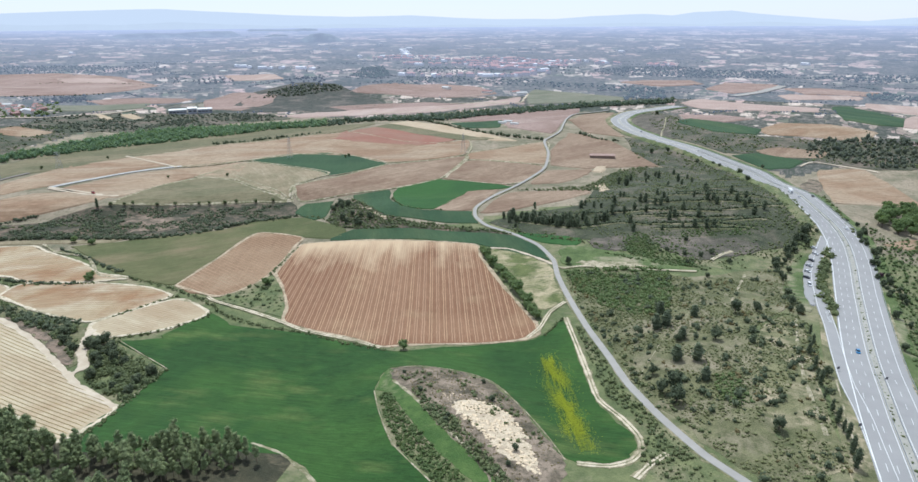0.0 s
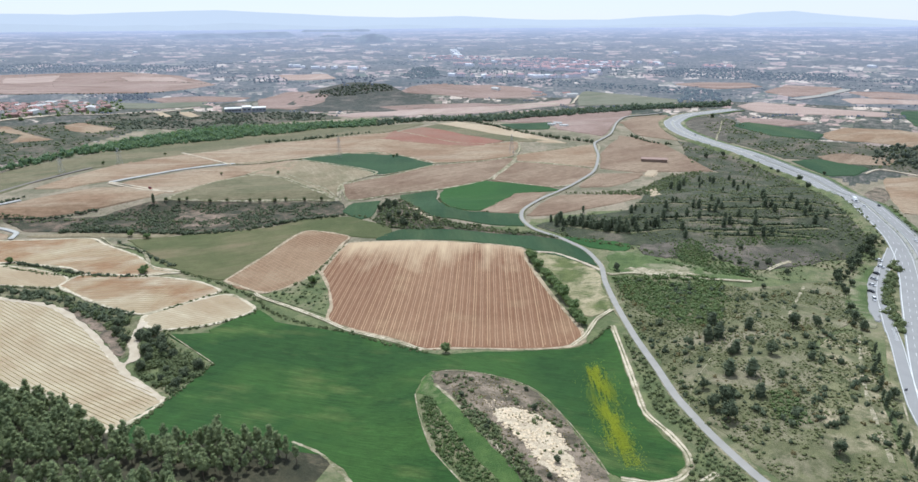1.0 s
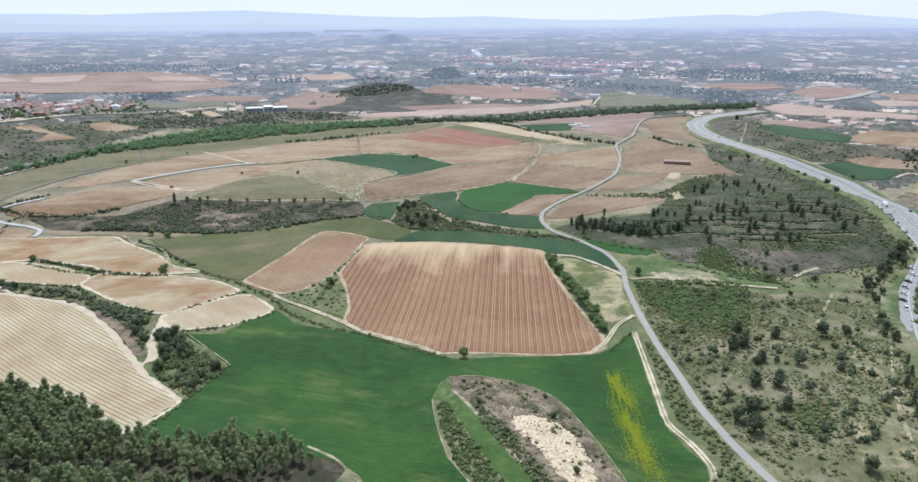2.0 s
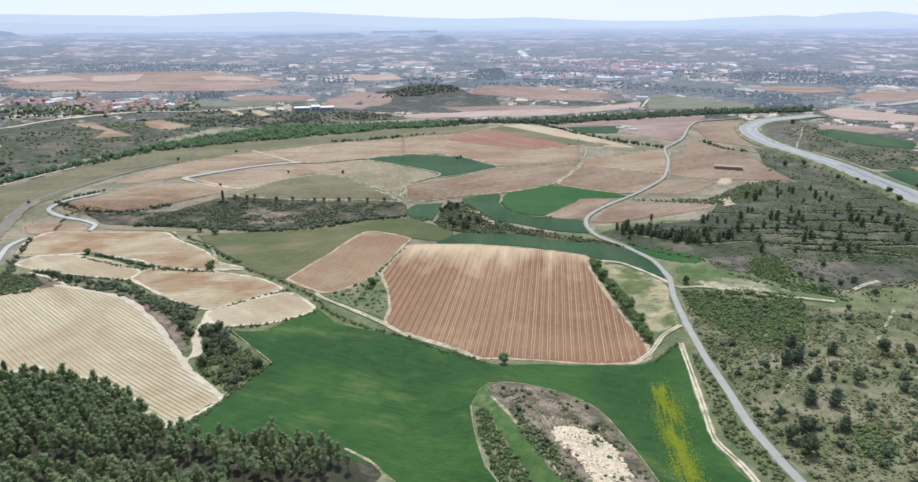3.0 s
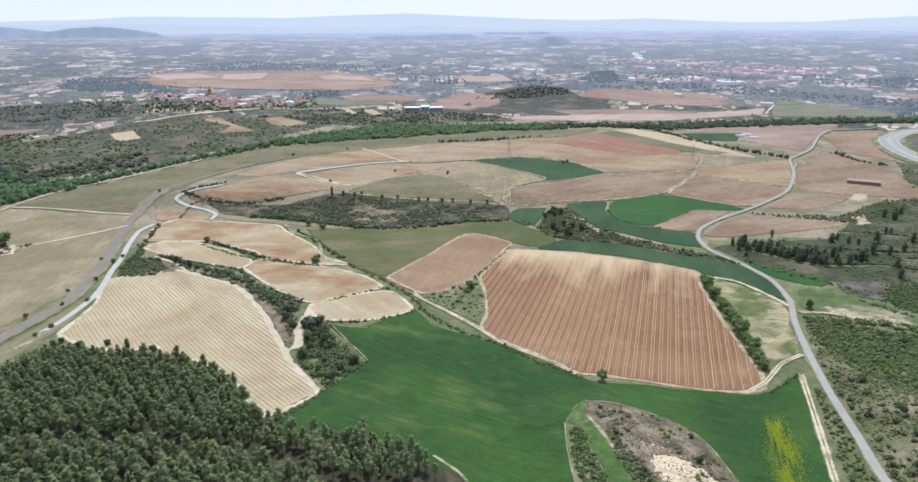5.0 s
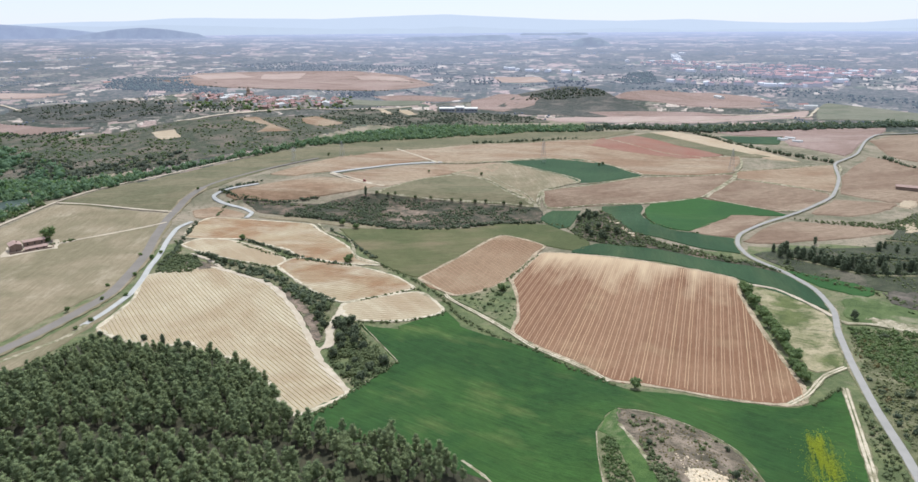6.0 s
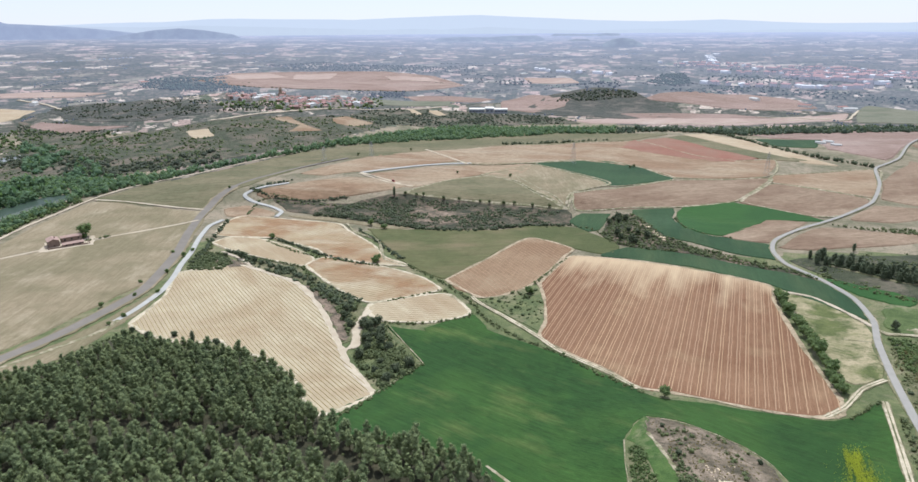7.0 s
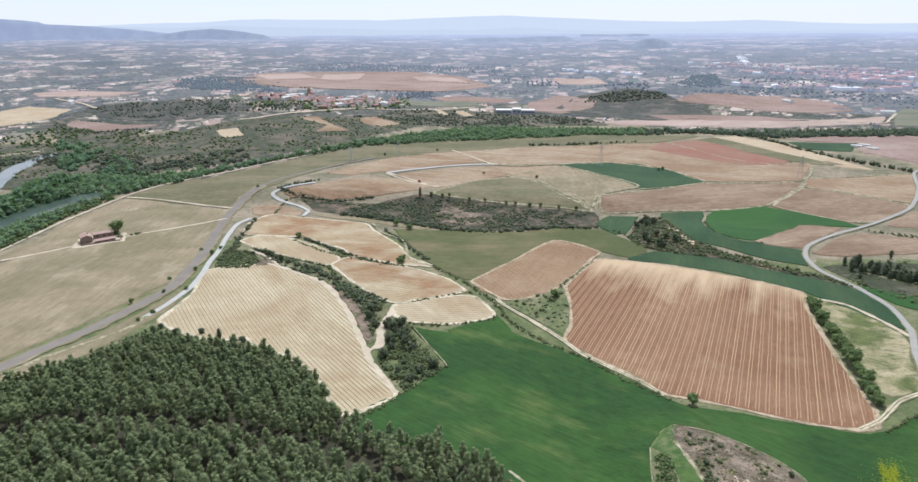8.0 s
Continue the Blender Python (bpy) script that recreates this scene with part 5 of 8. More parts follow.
for line, wide in (([(-545, 261), (-568, 298), (-600, 373), (-611, 446), (-604, 503), (-581, 585), (-554, 707)], 2.8), ([(-417, 802), (-370, 770), (-327, 740)], 4), ([(-416, 640), (-383, 629), (-350, 616)], 3.5), ([(-325, 747), (-296, 760), (-255, 775), (-210, 810)], 2.5),
                   ([(-607, 444), (-553, 459), (-492, 476)], 3), ([(-543, 285), (-518, 341), (-496, 392), (-470, 448)], 3.2), (TRACK_E, 5.4),
                   (TRACK_C, 4.3), ([(-164.8, 389.0), (-157.3, 382.1), (-128.5, 364.5), (-104.8, 348.3), (-89.6, 336.7), (-60.3, 322.6), (-42.5, 310.6)], 2.6),
                   ([(61.2, 338.2), (61.4, 302.7), (61.3, 273.7), (61.1, 247.2), (67.0, 229.5), (70.1, 215.7), (68.9, 206.5), (63.2, 199.7), (54.3, 196.7), (42.7, 197.8)], 3.0), ([(62.0, 188.8), (69.1, 196.3), (77.4, 202.7)], 4),
                   ([(68.2, 428.7), (74.5, 424.0), (89.0, 424.8), (125.8, 409.6), (158.4, 401.0)], 3), ([(177.0, 424.4), (188.4, 435.8), (198.8, 442.8)], 3), ([(20.9, 474.4), (38.8, 469.7), (56.8, 449.0), (67.4, 432.5)], 2.6),
                   ([(37.0, 318.7), (45.4, 329.7), (53.9, 348.9), (64.5, 361.4)], 3), ([(50.0, 407.4), (64.1, 408.8)], 2.5), ([(-39.5, 259.6), (-34.6, 238.6), (-26.1, 213.6), (-10.7, 189.3)], 1.2), ([(-31.2, 266.7), (-22.3, 250.3), (-12.3, 230.9), (0.9, 207.7), (13.2, 189.4), (22.1, 175.6)], 2.4),
                   ([(-33.8, 281.2), (-18.8, 281.6), (4.2, 275.4), (16.6, 264.6), (27.7, 236.2), (35.1, 213.0), (38.7, 199.6)], 1.4), ([(-190.8, 325.8), (-172.1, 310.5), (-152.0, 294.0), (-150.8, 289.4), (-154.1, 248.7), (-155.9, 213.8)], 1.3), ([(-83.7, 219.4), (-69.8, 211.6), (-56.1, 196.7), (-46.0, 183.3)], 2.5),
                   ([(-336, 494), (-312, 473), (-283, 462), (-255.3, 426.6), (-234.5, 422.1)], 2.4), ([(-249, 703), (-202, 651), (-170, 620)], 1.8), ([(-18, 694), (12, 793)], 2.3), ([(-164, 614), (-168, 642)], 2.0),
                   ([(-415, 636), (-368, 617), (-332, 612)], 3.5), ([(158.2, 343.4), (173.4, 369.6), (187.3, 393.5)], 2.5), ([(77.8, 243.4), (85.3, 265.4), (96.7, 283.6), (110.5, 306.1), (124.5, 319.9)], 1.0), ([(399, 742), (424, 758), (460, 713), (466, 702)], 3), ([(285, 907), (302, 959), (317, 998), (352, 1103)], 2.2),
                   ([(-16, 1339), (119, 1345), (140, 1400), (159, 1501)], 5), ([(-163, 1184), (-5, 1263), (103, 1361)], 4), ([(-945, 506), (-926, 553)], 6), ([(-795, 792), (-775, 810), (-742, 884), (-718, 1056), (-613, 1242)], 8),
                   ([(-1456, 903), (-1316, 871), (-1218, 835)], 6), ([(-383, 388.5), (-364.7, 384.5), (-351.5, 379.3), (-339.3, 373.7)], 3.0), ([(182.2, 316.8), (160.9, 273.5), (149.2, 244.5), (142.5, 222.3), (137.7, 205.7)], 2.5), ([(253.6, 349.5), (234.4, 313.9), (213.8, 277.3), (198.7, 247.0), (185.5, 217.6)], 2.4), ([(163.0, 245.2), (153.4, 222.1), (145.1, 200.3)], 1.8)):
    if 2.55 < wide < 4.2 and math.hypot(*line[0]) < 460:
        track = tagged(new("dirt_track"), "worn chalky dirt track with grass between its ruts", "track", "", "structure")
        part("crown_strip", ribbon(line, wide * 0.95, 1.35, 0.0, rough=0.7), M_VERGE, track)
        for rut in (-0.75, 0.75):
            part("rut", ribbon(line, 0.95, 1.6, rut, rough=0.8), M_CHALK_MARGIN, track)
    else:
        way("dirt_track", "pale chalky dirt track", M_TRACK if wide > 2.55 else M_WORN, line, wide * (0.8 if wide > 4 or math.hypot(*line[0]) > 460 else 0.42), 1.5, "track", 1.0)

# the motorway: two carriageways, a planted median, a slip road past a rest area
MOTORWAY = [(142.8, 143.9), (155.7, 179.3), (169.8, 215.3), (190.8, 260.8), (212.0, 302.5), (240.9, 357.0), (265.7, 405.2), (282, 443), (293, 480), (303, 536), (323, 622), (334, 712), (321, 763), (304, 817), (280, 887), (265, 969), (261, 1035), (271, 1097), (301, 1157), (354, 1208), (424, 1255)]
tagged(part("verge", ribbon(MOTORWAY, 7.0, 1.2, 16.6), M_MEADOW), "green grass verge beside the motorway", "verge", "", "structure")
tagged(part("verge", ribbon(MOTORWAY, 9.0, 1.2, -17.0), M_VERGE), "dry grass verge beside the motorway", "verge", "", "structure")
for side in (-7.5, 7.5):
    tagged(part("motorway", ribbon(MOTORWAY, 11.4, 1.5, side), M_MOTORWAY), "grey motorway carriageway with two lanes and shoulders", "motorway", "", "structure")
tagged(part("median", ribbon(MOTORWAY, 3.7, 1.55), M_CONCRETE), "narrow planted median strip", "median", "", "structure")
for side in (-12.5, -2.4, 2.4, 9.9):
    tagged(part("edge_line", ribbon(MOTORWAY, 0.24 if side > -12 else 0.4, 1.9, side), M_PAINT), "white painted edge line", "road marking", "", "structure")
SLIP = [(146.5, 182.0), (152.0, 198.6), (159.4, 219.5), (166.7, 243.1), (179.1, 271.8), (195.2, 306.8), (206.0, 332.7), (217.6, 358.2), (230.6, 386.2), (244.8, 412.5), (259, 436), (275, 460)]
cut, faces = [], []  # the road runs in a shallow cutting: a low earth bank on the inside of its bend
for side, up in ((-13.6, 0.0), (-15.2, 1.5), (-17.5, 2.5), (-20.5, 1.9), (-25.0, 0.0)):
    co, fa = ribbon(MOTORWAY[8:16], 0.1, 1.0, side, 12)
    row = co[::2].copy()
    row[:, 2] += up * np.clip(np.minimum(np.arange(len(row)), np.arange(len(row))[::-1]) / 10.0, 0, 1) * (1 + 0.15 * np.sin(np.arange(len(row)) * 1.7)) - 0.3 * (up == 0)
    cut.append(row)
for j in range(len(cut) - 1):
    n = len(cut[0])
    faces += [(j * n + i, j * n + i + 1, j * n + n + i + 1, j * n + n + i) for i in range(n - 1)]
tagged(part("cutting_bank", (np.vstack(cut), faces), M_GROUND), "grassy earth bank of a motorway cutting", "bank", "", "structure")
way("slip_road", "grey slip road past a rest area", M_MOTORWAY, SLIP, 6.0, 1.42)
way("motorway", "distant motorway beyond the bend", M_ASPHALT, [(604, 1450), (675, 1497), (760, 1594), (813, 1659)], 22.0)

# ---- rows in the vineyards ----
ROWS_A = [(-11.5, 483.0), (-6.6, 333.7), (5.9, 478.5), (15.8, 334.3)]
TURN_A = math.degrees(math.atan2(ROWS_A[1][1] - ROWS_A[0][1], ROWS_A[1][0] - ROWS_A[0][0]))
ROWS_C = [(-279.3, 282.5), (-181.1, 224.6)]
TURN_C = math.degrees(math.atan2(ROWS_C[1][1] - ROWS_C[0][1], ROWS_C[1][0] - ROWS_C[0][0]))
M_RIDGE_B = mat_plain("low_ridge", (0.37, 0.25, 0.158), (0.315, 0.202, 0.123), 0.05)
vine_rows(field_a, VINE_A, TURN_A, 4.3, M_RIDGE, 0.55, 0.10, seed=2, pair=0.7)
vine_rows(field_b, VINE_B, TURN_A + 48, 3.4, M_RIDGE_B, 0.7, 0.18, seed=3)
vine_rows(field_c, VINE_C, TURN_C, 2.3, M_VINE_DARK, 0.42, 0.24, seed=4, inset=3.0)
vine_rows(field_d, VINE_D, TURN_C + 30, 3.0, M_VINE_PALE, 0.3, 0.09, seed=5)
vine_rows(field_e, VINE_E, TURN_C + 64, 3.0, M_VINE_PALE, 0.3, 0.09, seed=6)
vine_rows(field_f, VINE_F, TURN_C + 20, 3.0, M_VINE_PALE, 0.3, 0.09, seed=7)
vine_rows(field_g, VINE_G, TURN_C + 10, 3.2, M_VINE_PALE, 0.3, 0.09, seed=8)

# ---- pine wood ----
rng = np.random.default_rng(11)
PINE_A = [(-324.7, 152.9), (-321.4, 166.0), (-314.2, 195.3), (-312.2, 217.6), (-311.5, 240.5), (-279.5, 247.5), (-249.0, 256.8), (-221.0, 253.8), (-192.8, 240.5), (-170.5, 222.0), (-151.4, 211.8), (-127.6, 210.6), (-112.5, 212.0), (-88.5, 214.0), (-75.1, 204.5), (-102.0, 185.6), (-126.1, 192.4), (-149.0, 193.8), (-187.0, 188.9), (-229.8, 175.6), (-263.0, 158.8), (-285.3, 134.1)]
PINE_B = [(-246.1, 115.4), (-275.5, 130.0), (-249.5, 152.2), (-216.6, 168.0), (-181.2, 179.8), (-149.1, 183.4), (-123.0, 182.5), (-102.0, 179.0), (-92.2, 173.4), (-162.1, 134.7), (-224.5, 105.1)]
plot("forest_floor", "shaded forest floor with dry pine litter", M_FOREST_FLOOR, [(-341.7, 128.9), (-329.9, 170.5), (-325.5, 202.3), (-326.1, 229.5), (-323.8, 250.4), (-286.2, 251.4), (-260.0, 260.6), (-224.4, 258.4), (-193.1, 241.8), (-171.4, 223.6), (-152.6, 217.5), (-128.2, 220.2), (-87.9, 223.8), (-64.0, 204.2), (-84.7, 149.7), (-142.5, 118.4), (-218.9, 81.3)], "forest floor", 0.8, kind="structure")
pines = [make_pine(np.random.default_rng(20 + k), 8.4 + 0.5 * k, M_PINE, M_BARK) for k in range(7)]
spots = np.vstack([scatter(PINE_A, 3.75, 5, 1.25), scatter(PINE_B, 3.7, 6, 1.25)])
spots = spots[np.argsort(np.hypot(spots[:, 0], spots[:, 1] - 29))]
near = spots[:300]
plant(pines, near, rng, "tall dark green pine in a dense wood", "pine tree", "pines of the wood", 0.68, 1.2)


def joined_trees(name, label, models, places, rng, low=0.68, high=1.2):
    """The further trees of a wood, as one mesh of trunks and one of crowns."""
    holder = tagged(new(name), label, "woodland", "", "stuff")
    for piece, material in ((0, M_BARK), (1, M_PINE)):
        shapes = []
        for mod in models:
            me = sorted(mod.children, key=lambda o: o.name, reverse=True)[piece].data
            v = np.empty(len(me.vertices) * 3)
            me.vertices.foreach_get("co", v)
            shapes.append((v.reshape(-1, 3), [tuple(p.vertices) for p in me.polygons]))
        gen = np.random.default_rng(77)
        co, fa, n = [], [], 0
        for k, (x, y) in enumerate(places):
            v, w = shapes[k % len(shapes)]
            s, a = low + (high - low) * gen.random(), gen.random() * 6.283
            c, d = math.cos(a) * s, math.sin(a) * s
            co.append(np.stack([v[:, 0] * c - v[:, 1] * d + x, v[:, 0] * d + v[:, 1] * c + y, v[:, 2] * s + on_ground(x, y, -0.1)], 1))
            fa += [tuple(i + n for i in f) for f in w]
            n += len(v)
        tagged(part(("trunks", "crowns")[piece], (np.vstack(co), fa), material, holder), kind="stuff")
    return holder


joined_trees("pine_wood", "dense dark green pine wood on a slope", pines, spots[300:], rng)
thicket("undergrowth", "low bushes at the edge of the pine wood", M_BUSH, np.vstack([along([(-349.6, 164.8), (-329.3, 204.6), (-327.6, 230.5), (-324.5, 251.0), (-288.1, 253.1), (-261.8, 262.3), (-225.5, 259.6), (-195.4, 244.6)], 1.6, 3, 1.6), scatter(PINE_A, 7.0, 9)]), 1.0, 12, 0.9, 9, "shrubs", 0.65, 10, 1)

# ---- single trees ----
oaks = [make_round_tree(np.random.default_rng(40 + k), 5.2 + 0.5 * k, 5.0 + 0.5 * k, M_LEAF, M_BARK) for k in range(4)]
ROADSIDE = [(-404, 369), (-406, 380), (-348, 270), (-346, 258)]
oaks_dark = [make_round_tree(np.random.default_rng(50 + k), 4.6 + 0.5 * k, 3.6 + 0.3 * k, M_PINE_FAR, M_BARK, "juniper_tree") for k in range(5)]
cypresses = [make_cypress(np.random.default_rng(60 + k), 6.5 + k, M_PINE_FAR, M_BARK) for k in range(4)]
olives = [make_round_tree(np.random.default_rng(70 + k), 4.4, 3.6, M_BUSH, M_BARK, "almond_tree") for k in range(3)]
plant(oaks, along([(18.0, 469.1), (25.6, 433.6), (31.1, 410.0), (36.3, 386.3), (41.6, 363.6), (44.7, 344.0)], 4.6, 5, 0.7), rng, "leafy green tree in a hedge row beside the vineyard", "tree", "hedge row trees", 1.0, 1.45, 1.2)
plant([copy_plain(oaks[1], Matrix())], [(-30.0, 307.2)], rng, "round green tree on the field edge", "tree", "", 1.15, 1.2, 1.3)
for spot, label in ([(-256.8, 415.6)], "round green tree among pale vineyards"), ([(-313, 498)], "round tree at the barley edge"), ([(-296, 493)], "small tree at the barley edge"), ([(-131.4, 406.9)], "round bush tree in rough grass"), ([(-373, 436)], "dark round tree on a field margin"), ([(-517, 367)], "big green tree beside a farmhouse"), ([(-257.6, 419.6)], "round tree beside a pale vineyard"):
    plant([copy_plain(oaks[2], Matrix())], spot, rng, label, "tree", "", 0.9, 1.15, 1.0)
plant([copy_plain(o, Matrix()) for o in oaks[:2]], ROADSIDE, rng, "small bushy tree beside a pale side road", "tree", "side road trees", 0.5, 0.85, 0.8)
plant([copy_plain(cypresses[3], Matrix())], [(-277.5, 258.4)], rng, "dark pointed conifer at the wood edge", "conifer", "", 0.9, 0.95)
plant([copy_plain(o, Matrix()) for o in oaks_dark[:3]], [(-296.5, 262.6), (-267.3, 265.6), (-308.0, 254.5), (-324.9, 257.3)], rng, "dark young pine at the wood edge", "pine tree", "", 0.9, 1.2, 1.4)
plant(olives, [(-327, 586), (-315, 588), (-308, 590), (-286, 591), (-249, 598), (-240, 600), (-226, 603), (-216, 606), (-198, 609), (-182, 612), (-270, 594)], rng, "small dark tree in a row on top of the bank", "tree", "bank top trees", 0.9, 1.2)
plant([copy_plain(cypresses[2], Matrix())], [(-337, 581)], rng, "tall dark tree on top of the bank", "tree", "", 1.1, 1.15)
plant([copy_plain(o, Matrix()) for o in olives], [(-255, 698), (-315, 686), (-137, 799), (-140, 792), (-432, 787), (-473, 721), (-521, 876)], rng, "lone dark field tree", "tree", "", 0.9, 1.2)
plant([copy_plain(o, Matrix()) for o in oaks[:2]], [(-418, 371), (-385, 336), (-370.5, 296.3), (-374.6, 274.8), (-386.8, 314.6), (-507, 528), (-360.7, 306.5)], rng, "small roadside tree beside the old road", "tree", "roadside trees", 0.55, 0.8, 0.7)
JUNIPERS = [(112.4, 329.6), (109.9, 311.3), (103.8, 308.2), (112.6, 293.2), (109.6, 290.5), (94.0, 303.6), (127.4, 288.4), (151.9, 324.1), (164.7, 326.0), (128.4, 321.5), (109.0, 251.3), (111.4, 269.0), (102.7, 271.6), (88.9, 261.7), (88.0, 245.1), (91.5, 236.4), (93.6, 247.0), (122.2, 210.8), (143.4, 283.2)]
young_pines = [make_cypress(np.random.default_rng(85 + k), 5.0 + 0.5 * k, M_PINE_FAR, M_BARK, 0.27) for k in range(4)]
plant(young_pines + oaks_dark, JUNIPERS, rng, "dark juniper tree on the scrub slope", "tree", "slope junipers", 1.05, 1.7, 0.9)
TERRACE_TREES = np.vstack([along([(40, 549), (62, 544), (73, 533), (81, 522), (98, 512)], 2.8, 31, 1.9), along([(44, 537), (66, 529), (84, 513), (104, 507)], 3.4, 36, 1.7), along([(86, 531), (104, 524), (124, 521)], 4.5, 37, 2.0), scatter([(205, 560), (225, 590), (262, 560), (268, 520), (230, 500)], 17, 32), scatter([(162, 678), (201, 707), (272, 706), (241, 621), (158, 613)], 22, 33),
                           [(70, 573), (65, 525), (115, 567), (121, 558), (127, 555), (110, 560), (112, 537), (127, 531), (132, 534), (139, 558), (153, 580), (150, 581), (142, 532), (152, 539), (162, 558), (166, 555), (172, 545), (183, 548), (184, 561), (176, 542), (160, 531), (182, 575), (179, 525), (190, 527), (179, 514),
                            (173, 508), (203, 526), (222, 545), (221, 534), (197, 509), (179, 492), (188, 491), (196, 488), (203, 490), (162, 490), (139, 490), (113, 511), (106, 514), (124, 516), (141, 508)]])
firs = [make_cypress(np.random.default_rng(65 + k), 4.4 + 0.6 * k, M_PINE_FAR, M_BARK, 0.235) for k in range(4)]
plant(firs, TERRACE_TREES, rng, "dark pointed young pine on the terraced hill", "pine tree", "terrace pines", 0.95, 1.7)
plant([copy_plain(o, Matrix()) for o in oaks_dark], [(147, 444), (152, 445), (173, 466), (172, 432), (182, 438), (162, 436), (161, 389), (158, 418), (78, 432), (187.0, 418.4), (48, 522)], rng, "dark round juniper on rough grass", "tree", "", 0.8, 1.1, 1.0)
plant(cypresses, [(178.1, 295.2), (164.1, 270.0), (159.9, 256.5), (153.7, 240.6), (149.7, 230.0), (147.8, 220.9), (145.7, 212.9), (144.4, 203.7), (145.0, 207.8), (173.1, 283.1), (141.3, 195.6), (138.4, 188.0), (155.9, 247.2)], rng, "slim dark cypress beside the motorway", "cypress", "motorway cypresses", 0.7, 1.0)
plant([copy_plain(oaks_dark[2], Matrix())], [(161.1, 248.5)], rng, "round dark tree among cypresses", "tree", "", 1.0, 1.05)
plant([copy_plain(o, Matrix()) for o in oaks_dark], np.vstack([along([(208.7, 395.5), (226.1, 421.2), (243, 444), (261, 462), (275, 477)], 5, 9, 3), [(196.4, 355.0), (191.2, 339.8), (208.0, 383.8), (188.5, 326.0), (185.6, 330.1)]]), rng, "dark tree at the motorway rest area", "tree", "rest area trees", 0.9, 1.4, 1.0)
plant([copy_plain(o, Matrix()) for o in oaks], np.vstack([scatter([(337, 504), (371, 541), (418, 565), (417, 525), (373, 465), (328, 459)], 8, 12)]), rng, "bright green broadleaf tree in a small wood", "tree", "small wood trees", 1.2, 1.8)
plant([copy_plain(o, Matrix()) for o in oaks_dark], np.vstack([along([(312, 486), (298, 442), (277.5, 394.3), (258.8, 350.0)], 6, 14, 3), [(272.1, 367.8), (265.5, 350.5), (220.1, 284.5), (244.3, 315.7), (243.8, 327.1)]]), rng, "dark tree beyond the motorway", "tree", "far side trees", 0.8, 1.2, 1.0)
plant([copy_plain(o, Matrix()) for o in oaks_dark], [(-185.2, 293.0), (-189.9, 307.6), (-184.0, 283.8), (-192.3, 302.1), (-198.9, 316.5), (-166.4, 270.8), (-169.3, 280.9), (-174.6, 298.4), (-157.3, 275.8), (-204.9, 318.1), (-211.3, 315.3), (-221.9, 324.4), (-156.0, 265.1), (-153.6, 284.2)], rng, "dark bushy tree in a gully", "tree", "gully trees", 1.0, 1.5, 1.2)

M_PLUM = mat_leaf("plum_leaf", (0.05, 0.025, 0.045), (0.10, 0.05, 0.08))
plant([make_round_tree(np.random.default_rng(99), 4.5, 4.2, M_PLUM, M_BARK, "plum_tree")], [(275.0, 390.9)], rng, "dark purple-leaved plum tree beside the motorway", "tree", "", 1.0, 1.05, 0.6)

# ---- thickets ----
SLOPE = [(72.0, 415.9), (123.6, 401.6), (157.5, 387.7), (216.5, 407.7), (194.5, 331.1), (172.1, 275.0), (144.8, 203.7), (135.4, 176.7), (107.6, 175.3), (99.1, 191.3), (85.9, 230.0), (79.0, 259.4), (76.8, 290.3), (70.7, 355.9)]
thicket("scrub", "grey-green scrub over a rough slope", M_HEATH_BUSH, np.vstack([clumped(scatter(SLOPE, 1.75, 21), 20, -0.12), scatter([(81.9, 408.2), (123.0, 399.3), (151.8, 382.4), (133.5, 340.5), (98.6, 311.4), (78.2, 303.5), (74.0, 345.5)], 2.0, 23)]), 0.72, 21, 0.75, 4, "shrubs", 0.5, 12, 1)
thicket("scrub", "larger dark bushes on a rough slope", M_PINE_FAR, clumped(scatter(SLOPE, 5.2, 20), 24, 0.0, 4.0), 1.4, 20, 1.0, 12, "shrubs", 0.6)
thicket("bramble", "fresh green bramble patches on the slope", M_GREEN_BUSH, np.vstack([scatter([(81.0, 414.3), (130.3, 397.8), (137.3, 361.6), (108.1, 345.6), (80.9, 363.1)], 3.0, 22), scatter([(113.9, 254.2), (123.4, 252.1), (121.1, 228.9), (112.9, 226.1), (108.3, 235.9)], 1.9, 23), scatter([(125.0, 472.9), (157, 475), (171.2, 437.1), (160.6, 418.3), (126.0, 441.3)], 3.4, 24)]), 1.1, 24, 0.7, 8)
thicket("bramble", "fresh green shrubs beside the lane", M_GREEN_BUSH, clumped(scatter([(72.9, 419.8), (111.7, 419.3), (142.2, 407.1), (118.9, 329.7), (98.5, 329.5), (83.3, 350.3), (74.8, 380.4)], 2.0, 19), 18, -0.4), 1.3, 19, 0.85, 6, "shrubs", 0.6, 10, 1)
thicket("broom", "brownish broom bushes on the slope", M_BROOM, clumped(scatter(SLOPE, 6.0, 25), 22, 0.27, 8.0), 1.15, 25, 0.75, 10)
HILL = [(28, 543), (62, 563), (118, 580), (162, 710), (219, 749), (289, 751), (331, 676), (294, 543), (271, 466), (246.5, 427.7), (217.6, 410.1), (163.1, 403.1), (131.8, 431.6), (93.4, 472.9), (56, 505)]
thicket("scrub", "dark scrub on the terraced hill", M_BUSH, clumped(scatter(HILL, 3.15, 26), 24, -0.1), 1.0, 26, 0.75, 4, "shrubs", 0.5, 12, 1)
